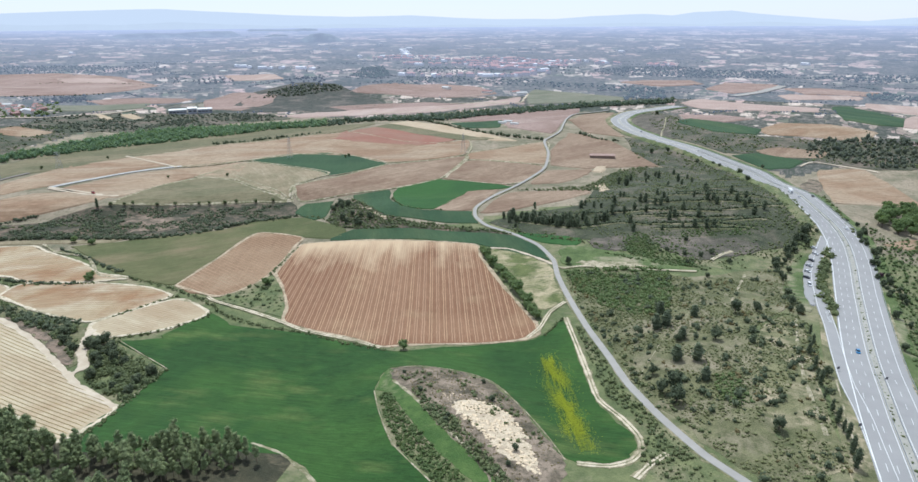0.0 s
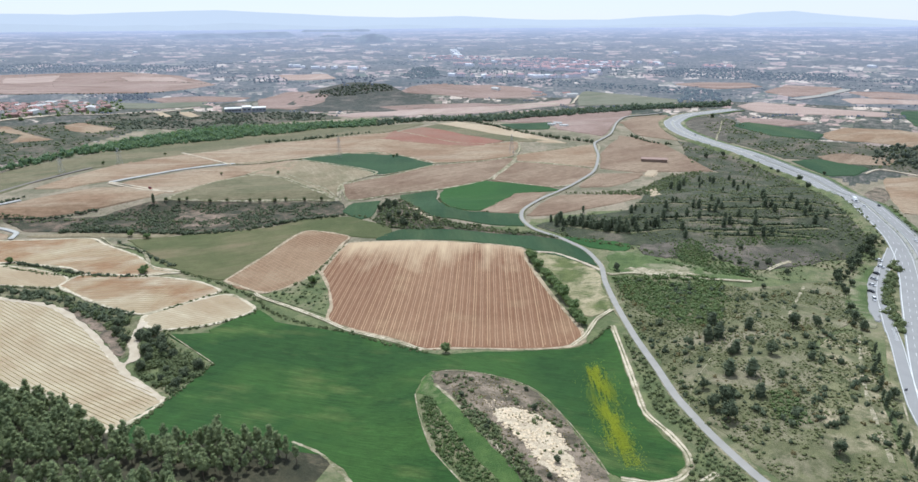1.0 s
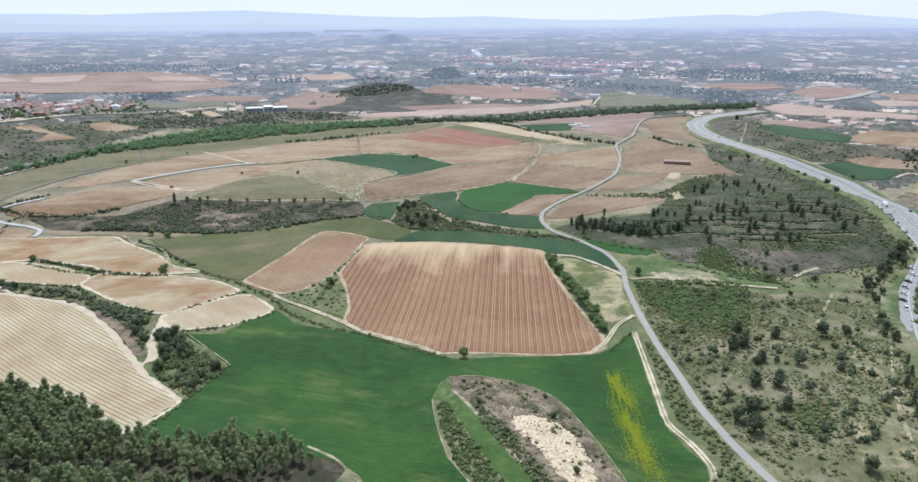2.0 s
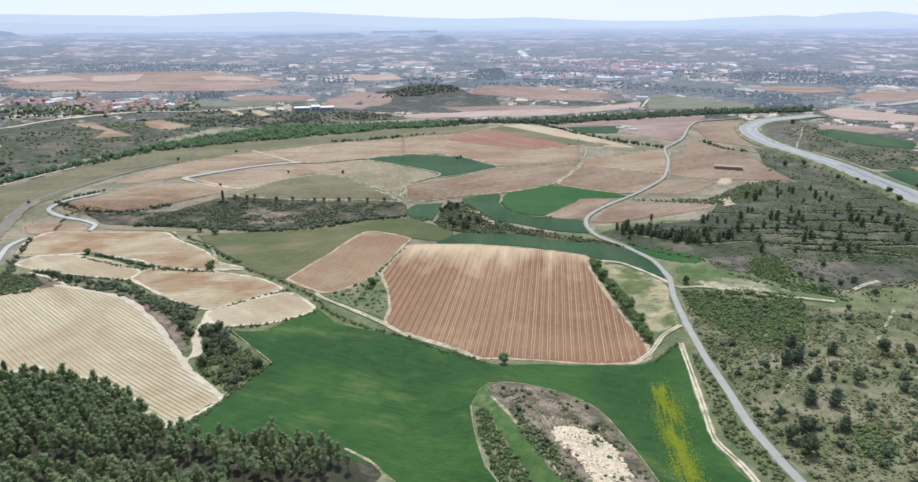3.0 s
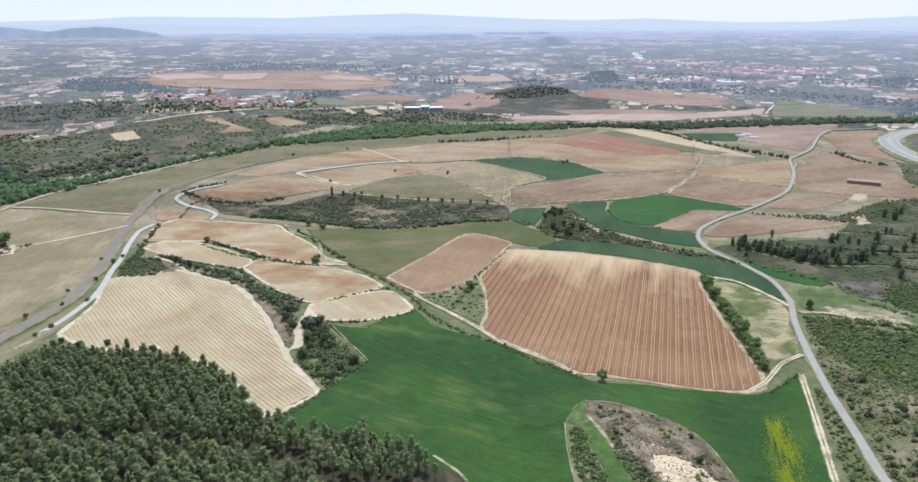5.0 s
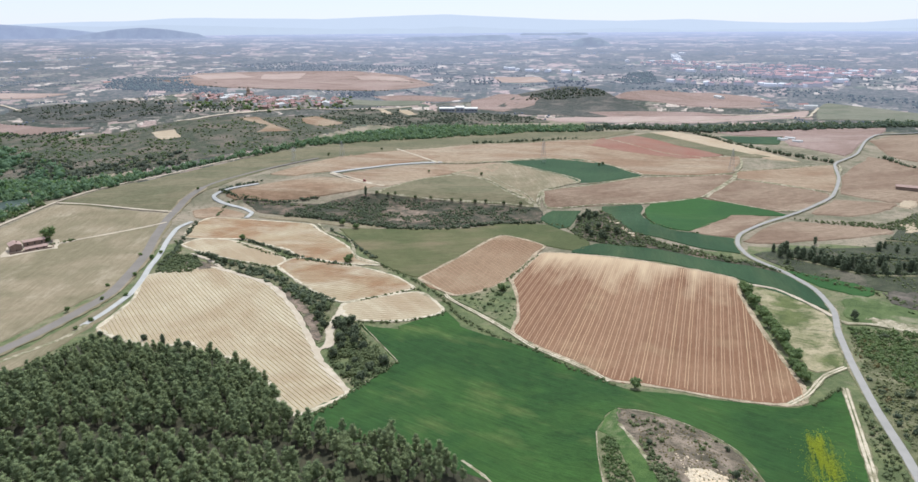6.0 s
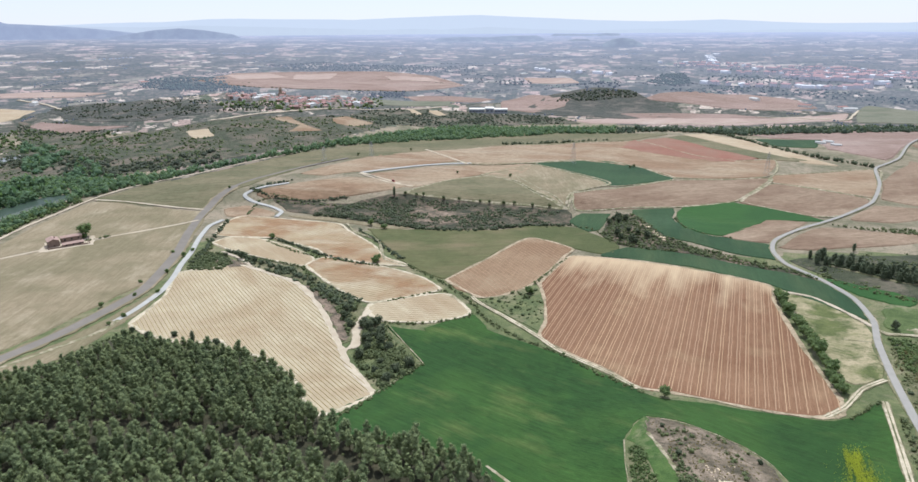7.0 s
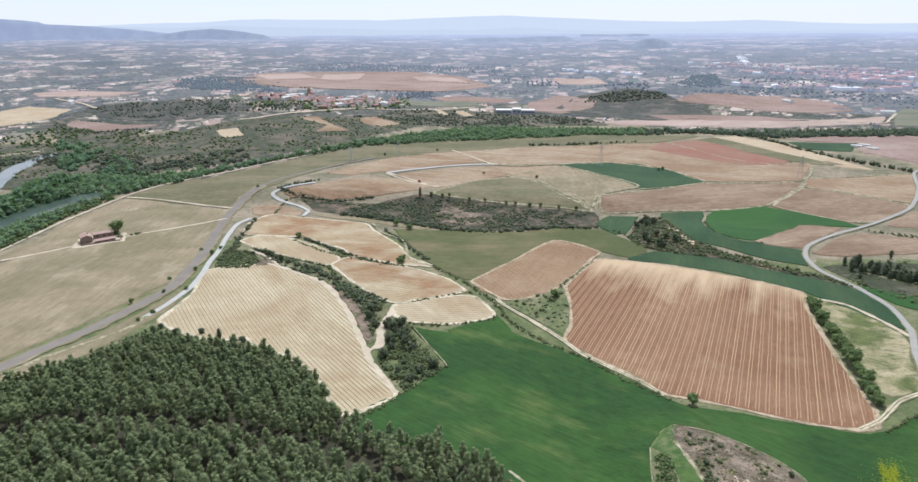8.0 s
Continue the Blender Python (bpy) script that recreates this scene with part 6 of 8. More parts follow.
for k, line in enumerate(([(200, 576), (251, 577), (277, 541)], [(194, 551), (232, 541), (279, 527)], [(198, 631), (224, 592), (303, 629)], [(203, 522), (234, 522), (277, 532)],
                          [(152, 506), (197, 499), (233, 484)], [(196, 509), (223, 506), (248, 498)], [(51, 537), (95, 509), (134, 512), (156, 502)], [(91, 546), (140, 537), (184, 532)], [(150, 525), (180, 520), (200, 508)], [(120, 592), (159, 574), (188, 548)], [(262, 661), (307, 680), (306, 611)], [(190, 570), (231, 564), (269, 558)], [(168, 552), (214, 544), (259, 540)], [(157, 537), (190, 527), (220, 517)], [(164, 518), (185, 513), (205, 507)], [(170, 502), (207, 499), (240, 500)], [(157, 495), (191, 490), (225, 483)])):
    tagged(part("terrace_step", ribbon(line, 1.9, 1.5, 2.6, rough=0.9), M_SLOPE), "bare stony strip below an old terrace wall", "terrace", "", "structure")
    thicket("terrace_hedge", "dark bush line along an old terrace wall", M_PINE_FAR, along(line, 1.15, 30 + k, 0.5), 1.5, 40 + k, 0.95, 3, "hedge", 0.45, 8, 1)
thicket("lane_scrub", "green scrub strip between lane and terraced hill", M_BUSH, np.vstack([scatter([(58, 656), (131, 650), (164, 704), (188, 736), (227, 753), (169, 656), (132, 625)], 3.0, 131), along([(42, 517), (64.1, 493.1), (94.1, 476.6), (112.3, 456.3)], 2.5, 132, 1.0)]), 1.3, 131, 0.85, 8)
thicket("bramble", "fresh green bramble below the terraces", M_GREEN_BUSH, np.vstack([scatter([(123, 455), (134, 486), (147, 488), (148, 457), (138, 429), (127, 438)], 2.1, 133), scatter([(136, 434), (163, 424), (164, 409), (135, 418)], 2.1, 135), clumped(scatter([(160, 494), (240, 490), (240, 471), (160, 473)], 2.4, 136), 18, -0.1), along([(109, 447), (120, 436), (132, 426)], 1.2, 137, 0.6)]), 1.1, 133, 0.7, 8)
BANK = [(-391, 522), (-363, 561), (-330, 582), (-269, 590), (-162, 608), (-155, 581), (-188, 563), (-228, 529), (-276, 512), (-331, 506)]
thicket("bank_scrub", "dark scrub covering the bank", M_PINE_FAR, clumped(scatter(BANK, 2.4, 27), 22, -0.12), 1.4, 27, 0.8, 6, "shrubs", 0.6, 10, 1)
thicket("bank_hedge", "dark hedge along the foot of the bank", M_PINE_FAR, along([(-382, 510), (-323, 509), (-265, 509), (-221, 522), (-186, 555), (-151, 573)], 1.5, 28, 1.6), 2.1, 28, 0.9, 8, "hedge")
thicket("gully_scrub", "dense dark bushes in a gully between fields", M_BUSH, clumped(off_line(off_line(off_line(np.vstack([scatter([(-192.6, 279.8), (-189.6, 289.3), (-201.9, 310.6), (-203.9, 330.7), (-189.0, 324.1), (-187.5, 317.6), (-149.0, 286.9), (-155.7, 254.1)], 1.9, 29), clumped(scatter([(-292.9, 364.3), (-258.5, 356.0), (-227.9, 346.1), (-215.8, 334.6), (-202.1, 301.9), (-204.0, 294.3), (-240.1, 331.0), (-271.7, 353.9)], 1.9, 30), 13, 0.06)]), TRACK_C, 4.0), TRACK_E, 4.0), CLAY_BANK, 2.2), 9, -0.22), 1.45, 29, 0.9, 12, "shrubs", 0.65)
thicket("hedge", "bushy hedge along the field edges", M_BUSH, np.vstack([along(line, 0.85, 31, 0.75) for line in (
    [(-235.0, 423.2), (-196.6, 405.3), (-167.2, 385.3), (-143.8, 361.2), (-119.2, 345.3), (-88.7, 332.9), (-59.4, 317.2), (-38.9, 306.1)], [(-372, 427), (-322, 412), (-275.8, 409.2), (-250.5, 410.7)], [(-375, 389), (-340, 390), (-303.3, 387.4), (-283.2, 372.0)],
    [(-212.4, 356.8), (-188.4, 389.5), (-182.6, 386.8)], [(-199.0, 328.4), (-181.8, 333.7), (-155.3, 355.8), (-155.0, 363.7)], [(-388, 358), (-399, 393), (-421, 409)], [(-478, 531), (-444, 538), (-424, 541)], [(-130, 486), (-132.2, 448.5), (-134.0, 426.6)], [(46.6, 318.2), (52.6, 327.4), (59.7, 337.1)], [(-155.2, 211.9), (-153.5, 247.5), (-150.5, 290.0)])]), 0.85, 31, 0.85, 7, "hedge", 0.6, 10, 1)
thicket("margin_scrub", "scrub on a steep field margin", M_BUSH, np.vstack([scatter([(-376, 345), (-402, 382), (-377, 385), (-356, 372), (-352, 357)], 2.1, 33), scatter([(-155.6, 384.8), (-138.0, 409.2), (-131.9, 422.0), (-119.4, 399.3), (-107.8, 361.6), (-130.1, 369.8)], 4.5, 134), scatter([(-118, 562), (-120, 611), (-101, 619), (-70, 558), (-32, 534), (-72, 525), (-108, 537)], 2.7, 34), scatter([(-74, 543), (-23, 542), (23, 523), (57.4, 496.1), (23, 514), (-42, 528)], 2.6, 35), along([(-444, 528), (-401, 539), (-349, 544), (-283, 542)], 1.6, 37, 1.2), along([(-458, 530), (-460, 514), (-442, 484)], 2.0, 38, 1.0)]), 1.4, 33, 0.85, 8)
plant([copy_plain(o, Matrix()) for o in oaks_dark], [(-117, 599), (-118, 584), (-114, 603), (-99, 544), (-89, 538), (-86, 538), (-88, 556), (-79, 549), (-106, 598), (-111, 592), (-104, 553), (-96, 561)], rng, "dark bushy tree in a scrubby hollow", "tree", "hollow trees", 1.1, 1.7, 1.0)
thicket("hollow_rocks", "pale broken rock along the edge of a hollow", M_ROCK, np.vstack([along([(-94, 586), (-88, 580), (-82, 572)], 1.6, 143, 0.8), along([(-76, 562), (-72, 556), (-65, 547)], 1.1, 144, 0.9), along([(-111, 568), (-107, 568)], 1.0, 145, 0.5)]), 2.1, 143, 0.45, 1, "rocks", 0.5, 10, 1)
thicket("field_hedge", "low dark hedge along green plots", M_BUSH, np.vstack([along([(-66, 615), (-54, 582), (-44, 580), (-31, 574), (-16, 581)], 2.2, 146, 0.5), along([(-150, 574), (-125, 564), (-106, 540), (-86, 530), (-63, 526), (-42, 534), (-26, 533), (-6, 524)], 2.0, 147, 0.7)]), 1.2, 146, 0.8, 6, "hedge")
thicket("knoll_scrub", "dense dark scrub on the flank of the knoll", M_BUSH, np.vstack([scatter([(-22.7, 256.2), (-10.1, 238.3), (-1.8, 224.0), (7.1, 207.1), (15.8, 190.6), (23.1, 175.5), (18.2, 175.2), (9.5, 190.9), (-3.1, 211.1), (-15.7, 235.0)], 1.3, 136, 1.2), clumped(scatter([(-33.7, 279.7), (-18.7, 279.8), (4.1, 272.0), (16.2, 261.5), (26.9, 233.6), (33.8, 211.4), (36.2, 197.9), (24.6, 200.1), (17.6, 223.9), (3.6, 236.7), (-9.9, 232.5), (-20.9, 249.8)], 2.6, 36), 12, 0.12)]), 0.9, 36, 0.9, 9, "shrubs", 0.65, 12, 1)
thicket("green_scrub", "dense green bushes between wheat and grass strip", M_GREEN_BUSH, scatter([(-36.8, 255.3), (-32.3, 255.5), (-21.2, 229.2), (-9.8, 207.1), (2.4, 187.6), (12.1, 170.4), (0.7, 174.1), (-9.2, 189.4), (-23.6, 211.1), (-31.9, 234.9)], 1.2, 38, 1.2), 0.8, 38, 0.8, 9, "shrubs", 0.6, 12, 1)
plant([copy_plain(o, Matrix()) for o in oaks_dark[:3]], [(-26.6, 274.0), (-17.6, 251.0), (-5.6, 222.9), (-4.9, 226.2), (11.1, 263.6), (13.8, 242.6), (17.3, 194.6), (20.6, 203.3)], rng, "small dark tree on the stony knoll", "tree", "knoll trees", 0.55, 0.85, 0.8)
thicket("verge_scrub", "bushes along the lane", M_BUSH, off_line(np.vstack([scatter([(64.5, 328), (68.5, 320), (72, 285), (74.4, 257), (80, 226), (88, 200), (84, 195), (76, 207), (72, 230), (65.5, 247), (64.5, 275)], 1.9, 39, 1.2), along([(101.7, 191.0), (88.1, 229.5), (80.9, 261.5), (78.1, 289.8), (74.7, 323.8), (72.3, 365.3)], 1.7, 40, 1.6), scatter([(66.5, 198.4), (72.8, 217.3), (82.8, 205.8), (90.4, 185.8), (71.7, 178.0)], 2.4, 41)]), LANE, 2.9), 0.95, 39, 0.85, 6, "shrubs", 0.6, 10, 1)
thicket("median_shrubs", "small shrubs along the motorway median", M_BUSH, along(MOTORWAY[1:12], 3.2, 43, 0.5), 0.7, 43, 0.7, 4)
thicket("island_hedge", "dense green hedge on the rest area island", M_BUSH, along([(266, 437), (249.3, 412.1), (231.5, 381.0), (216.3, 348.2), (209.0, 327.2)], 1.6, 44, 1.4), 2.2, 44, 0.9, 14, "hedge")
thicket("far_side_scrub", "green scrub beyond the motorway", M_GREEN_BUSH, scatter([(324, 494), (321, 455), (373, 453), (207.6, 230.8), (209.8, 259.8), (258.8, 350.0), (292, 421)], 4.0, 45), 1.3, 45, 0.8, 8)
thicket("motorway_scrub", "dark scrub on the slope beside the motorway", M_BUSH, np.vstack([scatter([(277, 849), (315, 748), (305, 598), (282, 490), (262, 446), (249, 469), (304, 620), (275, 752)], 5, 46), along([(335, 580), (310, 499), (296, 442)], 4, 47, 2), along([(286, 540), (306, 622), (316, 705), (306, 755), (290, 805), (262, 890)], 3.2, 48, 2.6), clumped(scatter([(240, 915), (226, 830), (222, 775), (250, 745), (281, 735), (306, 745), (276, 850), (258, 895)], 4.5, 49), 30, -0.05)]), 1.5, 46, 0.8, 8)

# ---- river trees ----
CHANNEL = [(-572, 240), (-618, 326), (-632, 365), (-635, 399), (-630, 437), (-647, 449), (-666, 416), (-658, 348), (-622, 262)]


def off_water(places):
    return places[~inside(places[:, 0], places[:, 1], CHANNEL)]


thicket("river_scrub", "fresh green bushes on the near river bank", M_GREEN_BUSH, scatter([(-498, 207), (-568, 298), (-607, 372), (-616, 440), (-628, 444), (-630, 392), (-609, 321), (-558, 233)], 3.6, 55), 2.2, 55, 0.9, 8, "woodland")
thicket("gully_scrub", "dark bushy slope between pale vineyards", M_PINE_FAR, clumped(scatter([(-359, 382), (-335, 385), (-298.6, 381.6), (-258.4, 362.6), (-228.7, 354.0), (-221.0, 339.1), (-249.0, 343.2), (-278.2, 359.0), (-310.0, 368.7), (-344, 369)], 2.4, 64), 15, 0.05), 1.5, 64, 0.95, 8)
thicket("gully_hedge", "dense dark hedge on the upper rim of a gully", M_PINE_FAR, np.vstack([along([(-379.6, 390.9), (-363.4, 389.7), (-343.1, 383.7), (-323.4, 379.5), (-308.4, 377.8), (-287.2, 372)], 1.3, 65, 1.3), along([(-284, 371), (-275, 363), (-259, 354.6), (-243, 346.4), (-229, 337), (-220, 327), (-214, 317)], 1.5, 66, 1.4)]), 1.75, 65, 1.15, 8, "hedge")
plant([copy_plain(o, Matrix()) for o in oaks_dark[1:]], [(-372, 381), (-358, 383), (-343, 381), (-226, 333), (-222, 326), (-206, 323), (-201, 324), (-197, 323), (-200, 316), (-195, 313), (-189, 314), (-186, 308), (-192, 305), (-188, 300), (-181, 301)], rng, "tall dark tree in a dense gully wood", "tree", "gully wood trees", 0.9, 1.35, 0.9)
thicket("field_hedge", "dark bushy hedge between pale vineyards", M_PINE_FAR, np.vstack([along([(-375, 437), (-345, 428), (-313, 418), (-280.1, 410.1), (-260.2, 410.4)], 1.3, 17, 1.2), along([(-316, 483), (-289, 465), (-259, 443), (-240.3, 432.1)], 1.8, 18, 0.9)]), 1.35, 17, 0.9, 8, "hedge")
thicket("bend_hedge", "dark bushy hedge round the bend of a road", M_PINE_FAR, np.vstack([along([(-487, 536), (-462, 531), (-436, 536), (-412, 544), (-381, 563)], 1.6, 57, 1.2), along([(-467, 580), (-476, 557), (-482, 534)], 2.0, 58, 0.8), along([(-445, 460), (-426, 428), (-404, 394), (-382, 361)], 2.2, 59, 1.0)]), 1.7, 57, 0.9, 10, "hedge")
RIVER = [(-510, 212), (-576, 303), (-615, 377), (-623, 445), (-602, 501), (-590, 576), (-568, 653), (-539, 738), (-493, 814), (-435, 887), (-364, 942), (-294, 1010), (-214, 1057), (-226, 1114), (-311, 1069), (-399, 1030), (-483, 983), (-530, 876), (-541, 797), (-569, 701), (-594, 608), (-615, 554), (-650, 502), (-730, 485), (-754, 439), (-717, 380), (-612, 257)]
thicket("river_trees", "fresh green poplars and willows along the river", M_RIVER_LEAF, off_water(scatter(RIVER, 6.2, 51)), 3.6, 51, 1.15, 16, "woodland", 0.4)
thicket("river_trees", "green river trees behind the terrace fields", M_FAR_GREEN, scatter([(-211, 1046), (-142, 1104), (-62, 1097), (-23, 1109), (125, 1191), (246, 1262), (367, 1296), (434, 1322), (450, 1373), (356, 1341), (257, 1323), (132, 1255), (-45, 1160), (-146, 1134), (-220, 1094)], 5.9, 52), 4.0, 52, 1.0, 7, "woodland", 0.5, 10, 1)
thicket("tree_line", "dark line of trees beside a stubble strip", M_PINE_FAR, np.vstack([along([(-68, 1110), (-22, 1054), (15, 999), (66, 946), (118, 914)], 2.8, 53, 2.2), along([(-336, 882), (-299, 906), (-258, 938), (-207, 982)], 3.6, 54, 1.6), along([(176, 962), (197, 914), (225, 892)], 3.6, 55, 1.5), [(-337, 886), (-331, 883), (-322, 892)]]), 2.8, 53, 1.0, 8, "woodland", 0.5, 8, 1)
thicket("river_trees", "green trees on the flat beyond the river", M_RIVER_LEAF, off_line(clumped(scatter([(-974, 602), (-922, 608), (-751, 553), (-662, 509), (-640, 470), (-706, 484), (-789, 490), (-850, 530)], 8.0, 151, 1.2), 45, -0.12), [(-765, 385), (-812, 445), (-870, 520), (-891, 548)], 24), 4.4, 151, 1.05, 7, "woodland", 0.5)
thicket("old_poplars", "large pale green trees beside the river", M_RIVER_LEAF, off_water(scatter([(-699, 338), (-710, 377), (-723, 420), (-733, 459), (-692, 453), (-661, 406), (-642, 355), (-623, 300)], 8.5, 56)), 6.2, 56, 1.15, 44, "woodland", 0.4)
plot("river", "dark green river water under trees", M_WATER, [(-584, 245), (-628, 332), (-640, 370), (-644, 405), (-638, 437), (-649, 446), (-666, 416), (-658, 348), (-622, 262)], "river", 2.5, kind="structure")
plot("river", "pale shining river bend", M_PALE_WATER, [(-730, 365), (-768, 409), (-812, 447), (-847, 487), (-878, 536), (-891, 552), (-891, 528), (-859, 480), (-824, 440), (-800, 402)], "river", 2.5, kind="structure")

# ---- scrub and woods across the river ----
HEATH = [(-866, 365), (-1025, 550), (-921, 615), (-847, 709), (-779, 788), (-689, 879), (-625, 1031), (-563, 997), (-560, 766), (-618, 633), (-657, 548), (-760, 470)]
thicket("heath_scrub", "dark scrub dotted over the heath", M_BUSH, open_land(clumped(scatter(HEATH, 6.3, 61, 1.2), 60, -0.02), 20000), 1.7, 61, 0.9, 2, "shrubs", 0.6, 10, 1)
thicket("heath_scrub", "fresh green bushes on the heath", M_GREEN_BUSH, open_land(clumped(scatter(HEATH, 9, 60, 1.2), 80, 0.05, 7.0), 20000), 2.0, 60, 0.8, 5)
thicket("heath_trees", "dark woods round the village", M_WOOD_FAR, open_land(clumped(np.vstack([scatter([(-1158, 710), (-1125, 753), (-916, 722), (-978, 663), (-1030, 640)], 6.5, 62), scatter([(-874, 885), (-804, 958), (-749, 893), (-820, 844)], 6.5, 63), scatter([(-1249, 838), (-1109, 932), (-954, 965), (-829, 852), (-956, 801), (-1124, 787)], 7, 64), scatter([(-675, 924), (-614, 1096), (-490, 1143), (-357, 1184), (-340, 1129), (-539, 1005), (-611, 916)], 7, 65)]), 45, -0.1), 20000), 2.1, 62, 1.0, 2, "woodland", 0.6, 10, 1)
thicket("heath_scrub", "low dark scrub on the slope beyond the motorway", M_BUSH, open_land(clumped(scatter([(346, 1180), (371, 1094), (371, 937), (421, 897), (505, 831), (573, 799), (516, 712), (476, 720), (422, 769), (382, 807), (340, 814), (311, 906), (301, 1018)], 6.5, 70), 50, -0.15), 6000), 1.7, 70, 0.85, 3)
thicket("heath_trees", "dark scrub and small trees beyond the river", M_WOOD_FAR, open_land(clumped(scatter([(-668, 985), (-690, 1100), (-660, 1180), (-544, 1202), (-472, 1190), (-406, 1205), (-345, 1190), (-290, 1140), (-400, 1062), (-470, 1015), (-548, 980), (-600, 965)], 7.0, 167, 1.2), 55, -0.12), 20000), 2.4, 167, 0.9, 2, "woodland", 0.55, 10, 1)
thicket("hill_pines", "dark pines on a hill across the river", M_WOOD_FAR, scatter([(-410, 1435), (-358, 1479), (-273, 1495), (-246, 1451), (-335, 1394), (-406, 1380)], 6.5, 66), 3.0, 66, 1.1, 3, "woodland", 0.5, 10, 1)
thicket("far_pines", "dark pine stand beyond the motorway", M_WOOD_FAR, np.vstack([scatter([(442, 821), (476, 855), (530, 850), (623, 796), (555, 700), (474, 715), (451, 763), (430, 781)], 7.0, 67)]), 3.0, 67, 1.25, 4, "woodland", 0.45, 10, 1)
plant([copy_plain(o, Matrix()) for o in oaks_dark], [(306, 745), (303, 757), (288, 768), (316, 712), (308, 672), (353, 737), (267, 817), (246, 815), (348, 1143)], rng, "dark tree beside the motorway bend", "tree", "motorway bend trees", 1.1, 1.6, 1.0)
gen = np.random.default_rng(71)


def dashes(count, near, far, gen, step, longest, turn=None, spread=4.0):
    """Hedges and tree lines: short rows of trees in the open country."""
    found = []
    for k in range(count):
        a, r = radians(-66 + 106 * gen.random()), near + (far - near) * gen.random()
        x, y = r * math.sin(a), r * math.cos(a)
        d = radians(24 + 90 * (gen.random() < 0.35) + 14 * gen.normal()) if turn is None else turn * gen.normal() - a
        n = int(4 + longest * gen.random() ** 1.5)
        s = (np.arange(n) - n / 2) * step * (0.7 + 0.6 * gen.random())
        found.append(np.stack([x + s * math.cos(d) + gen.normal(size=n) * spread, y + s * math.sin(d) + gen.normal(size=n) * spread], 1))
    return np.vstack(found)


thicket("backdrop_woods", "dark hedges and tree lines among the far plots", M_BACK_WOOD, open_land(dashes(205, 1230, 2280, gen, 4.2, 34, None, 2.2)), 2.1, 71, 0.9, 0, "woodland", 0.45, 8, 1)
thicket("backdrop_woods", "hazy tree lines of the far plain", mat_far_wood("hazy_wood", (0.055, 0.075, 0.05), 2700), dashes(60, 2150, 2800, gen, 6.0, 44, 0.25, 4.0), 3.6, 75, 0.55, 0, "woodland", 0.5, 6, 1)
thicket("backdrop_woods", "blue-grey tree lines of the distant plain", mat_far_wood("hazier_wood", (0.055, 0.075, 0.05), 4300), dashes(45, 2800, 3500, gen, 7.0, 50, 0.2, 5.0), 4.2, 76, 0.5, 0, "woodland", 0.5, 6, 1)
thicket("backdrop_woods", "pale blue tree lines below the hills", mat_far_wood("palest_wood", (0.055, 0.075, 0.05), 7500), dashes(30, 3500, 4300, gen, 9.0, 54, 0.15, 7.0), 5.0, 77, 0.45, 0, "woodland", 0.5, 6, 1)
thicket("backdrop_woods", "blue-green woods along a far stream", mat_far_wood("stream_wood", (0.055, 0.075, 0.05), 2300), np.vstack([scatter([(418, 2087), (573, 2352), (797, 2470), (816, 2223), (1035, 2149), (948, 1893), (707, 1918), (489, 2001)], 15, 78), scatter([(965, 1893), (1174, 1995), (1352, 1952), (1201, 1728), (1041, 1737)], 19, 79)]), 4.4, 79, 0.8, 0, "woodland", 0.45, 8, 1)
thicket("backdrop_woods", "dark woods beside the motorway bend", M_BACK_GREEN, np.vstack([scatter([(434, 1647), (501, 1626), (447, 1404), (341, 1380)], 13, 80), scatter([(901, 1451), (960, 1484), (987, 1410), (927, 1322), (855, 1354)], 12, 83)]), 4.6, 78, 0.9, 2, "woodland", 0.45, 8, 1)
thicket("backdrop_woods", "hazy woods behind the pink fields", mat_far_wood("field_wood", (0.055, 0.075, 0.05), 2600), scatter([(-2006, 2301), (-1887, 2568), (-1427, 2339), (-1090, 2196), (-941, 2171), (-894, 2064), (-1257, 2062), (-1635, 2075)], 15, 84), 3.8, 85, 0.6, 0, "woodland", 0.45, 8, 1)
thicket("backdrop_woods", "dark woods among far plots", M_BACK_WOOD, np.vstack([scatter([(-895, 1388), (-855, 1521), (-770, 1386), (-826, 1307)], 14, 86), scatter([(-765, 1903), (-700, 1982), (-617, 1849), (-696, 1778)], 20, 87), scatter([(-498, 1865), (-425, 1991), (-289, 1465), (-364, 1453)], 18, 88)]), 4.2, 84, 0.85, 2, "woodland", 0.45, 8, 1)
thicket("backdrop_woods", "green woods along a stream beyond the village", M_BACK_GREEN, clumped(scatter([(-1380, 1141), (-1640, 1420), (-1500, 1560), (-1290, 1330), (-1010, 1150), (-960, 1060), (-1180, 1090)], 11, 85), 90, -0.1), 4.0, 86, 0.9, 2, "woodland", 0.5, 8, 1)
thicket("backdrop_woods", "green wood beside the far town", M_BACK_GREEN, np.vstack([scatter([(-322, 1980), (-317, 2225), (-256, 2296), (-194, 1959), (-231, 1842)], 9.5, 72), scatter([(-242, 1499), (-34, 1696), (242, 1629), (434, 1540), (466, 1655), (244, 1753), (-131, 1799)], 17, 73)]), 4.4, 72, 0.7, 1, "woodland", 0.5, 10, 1)

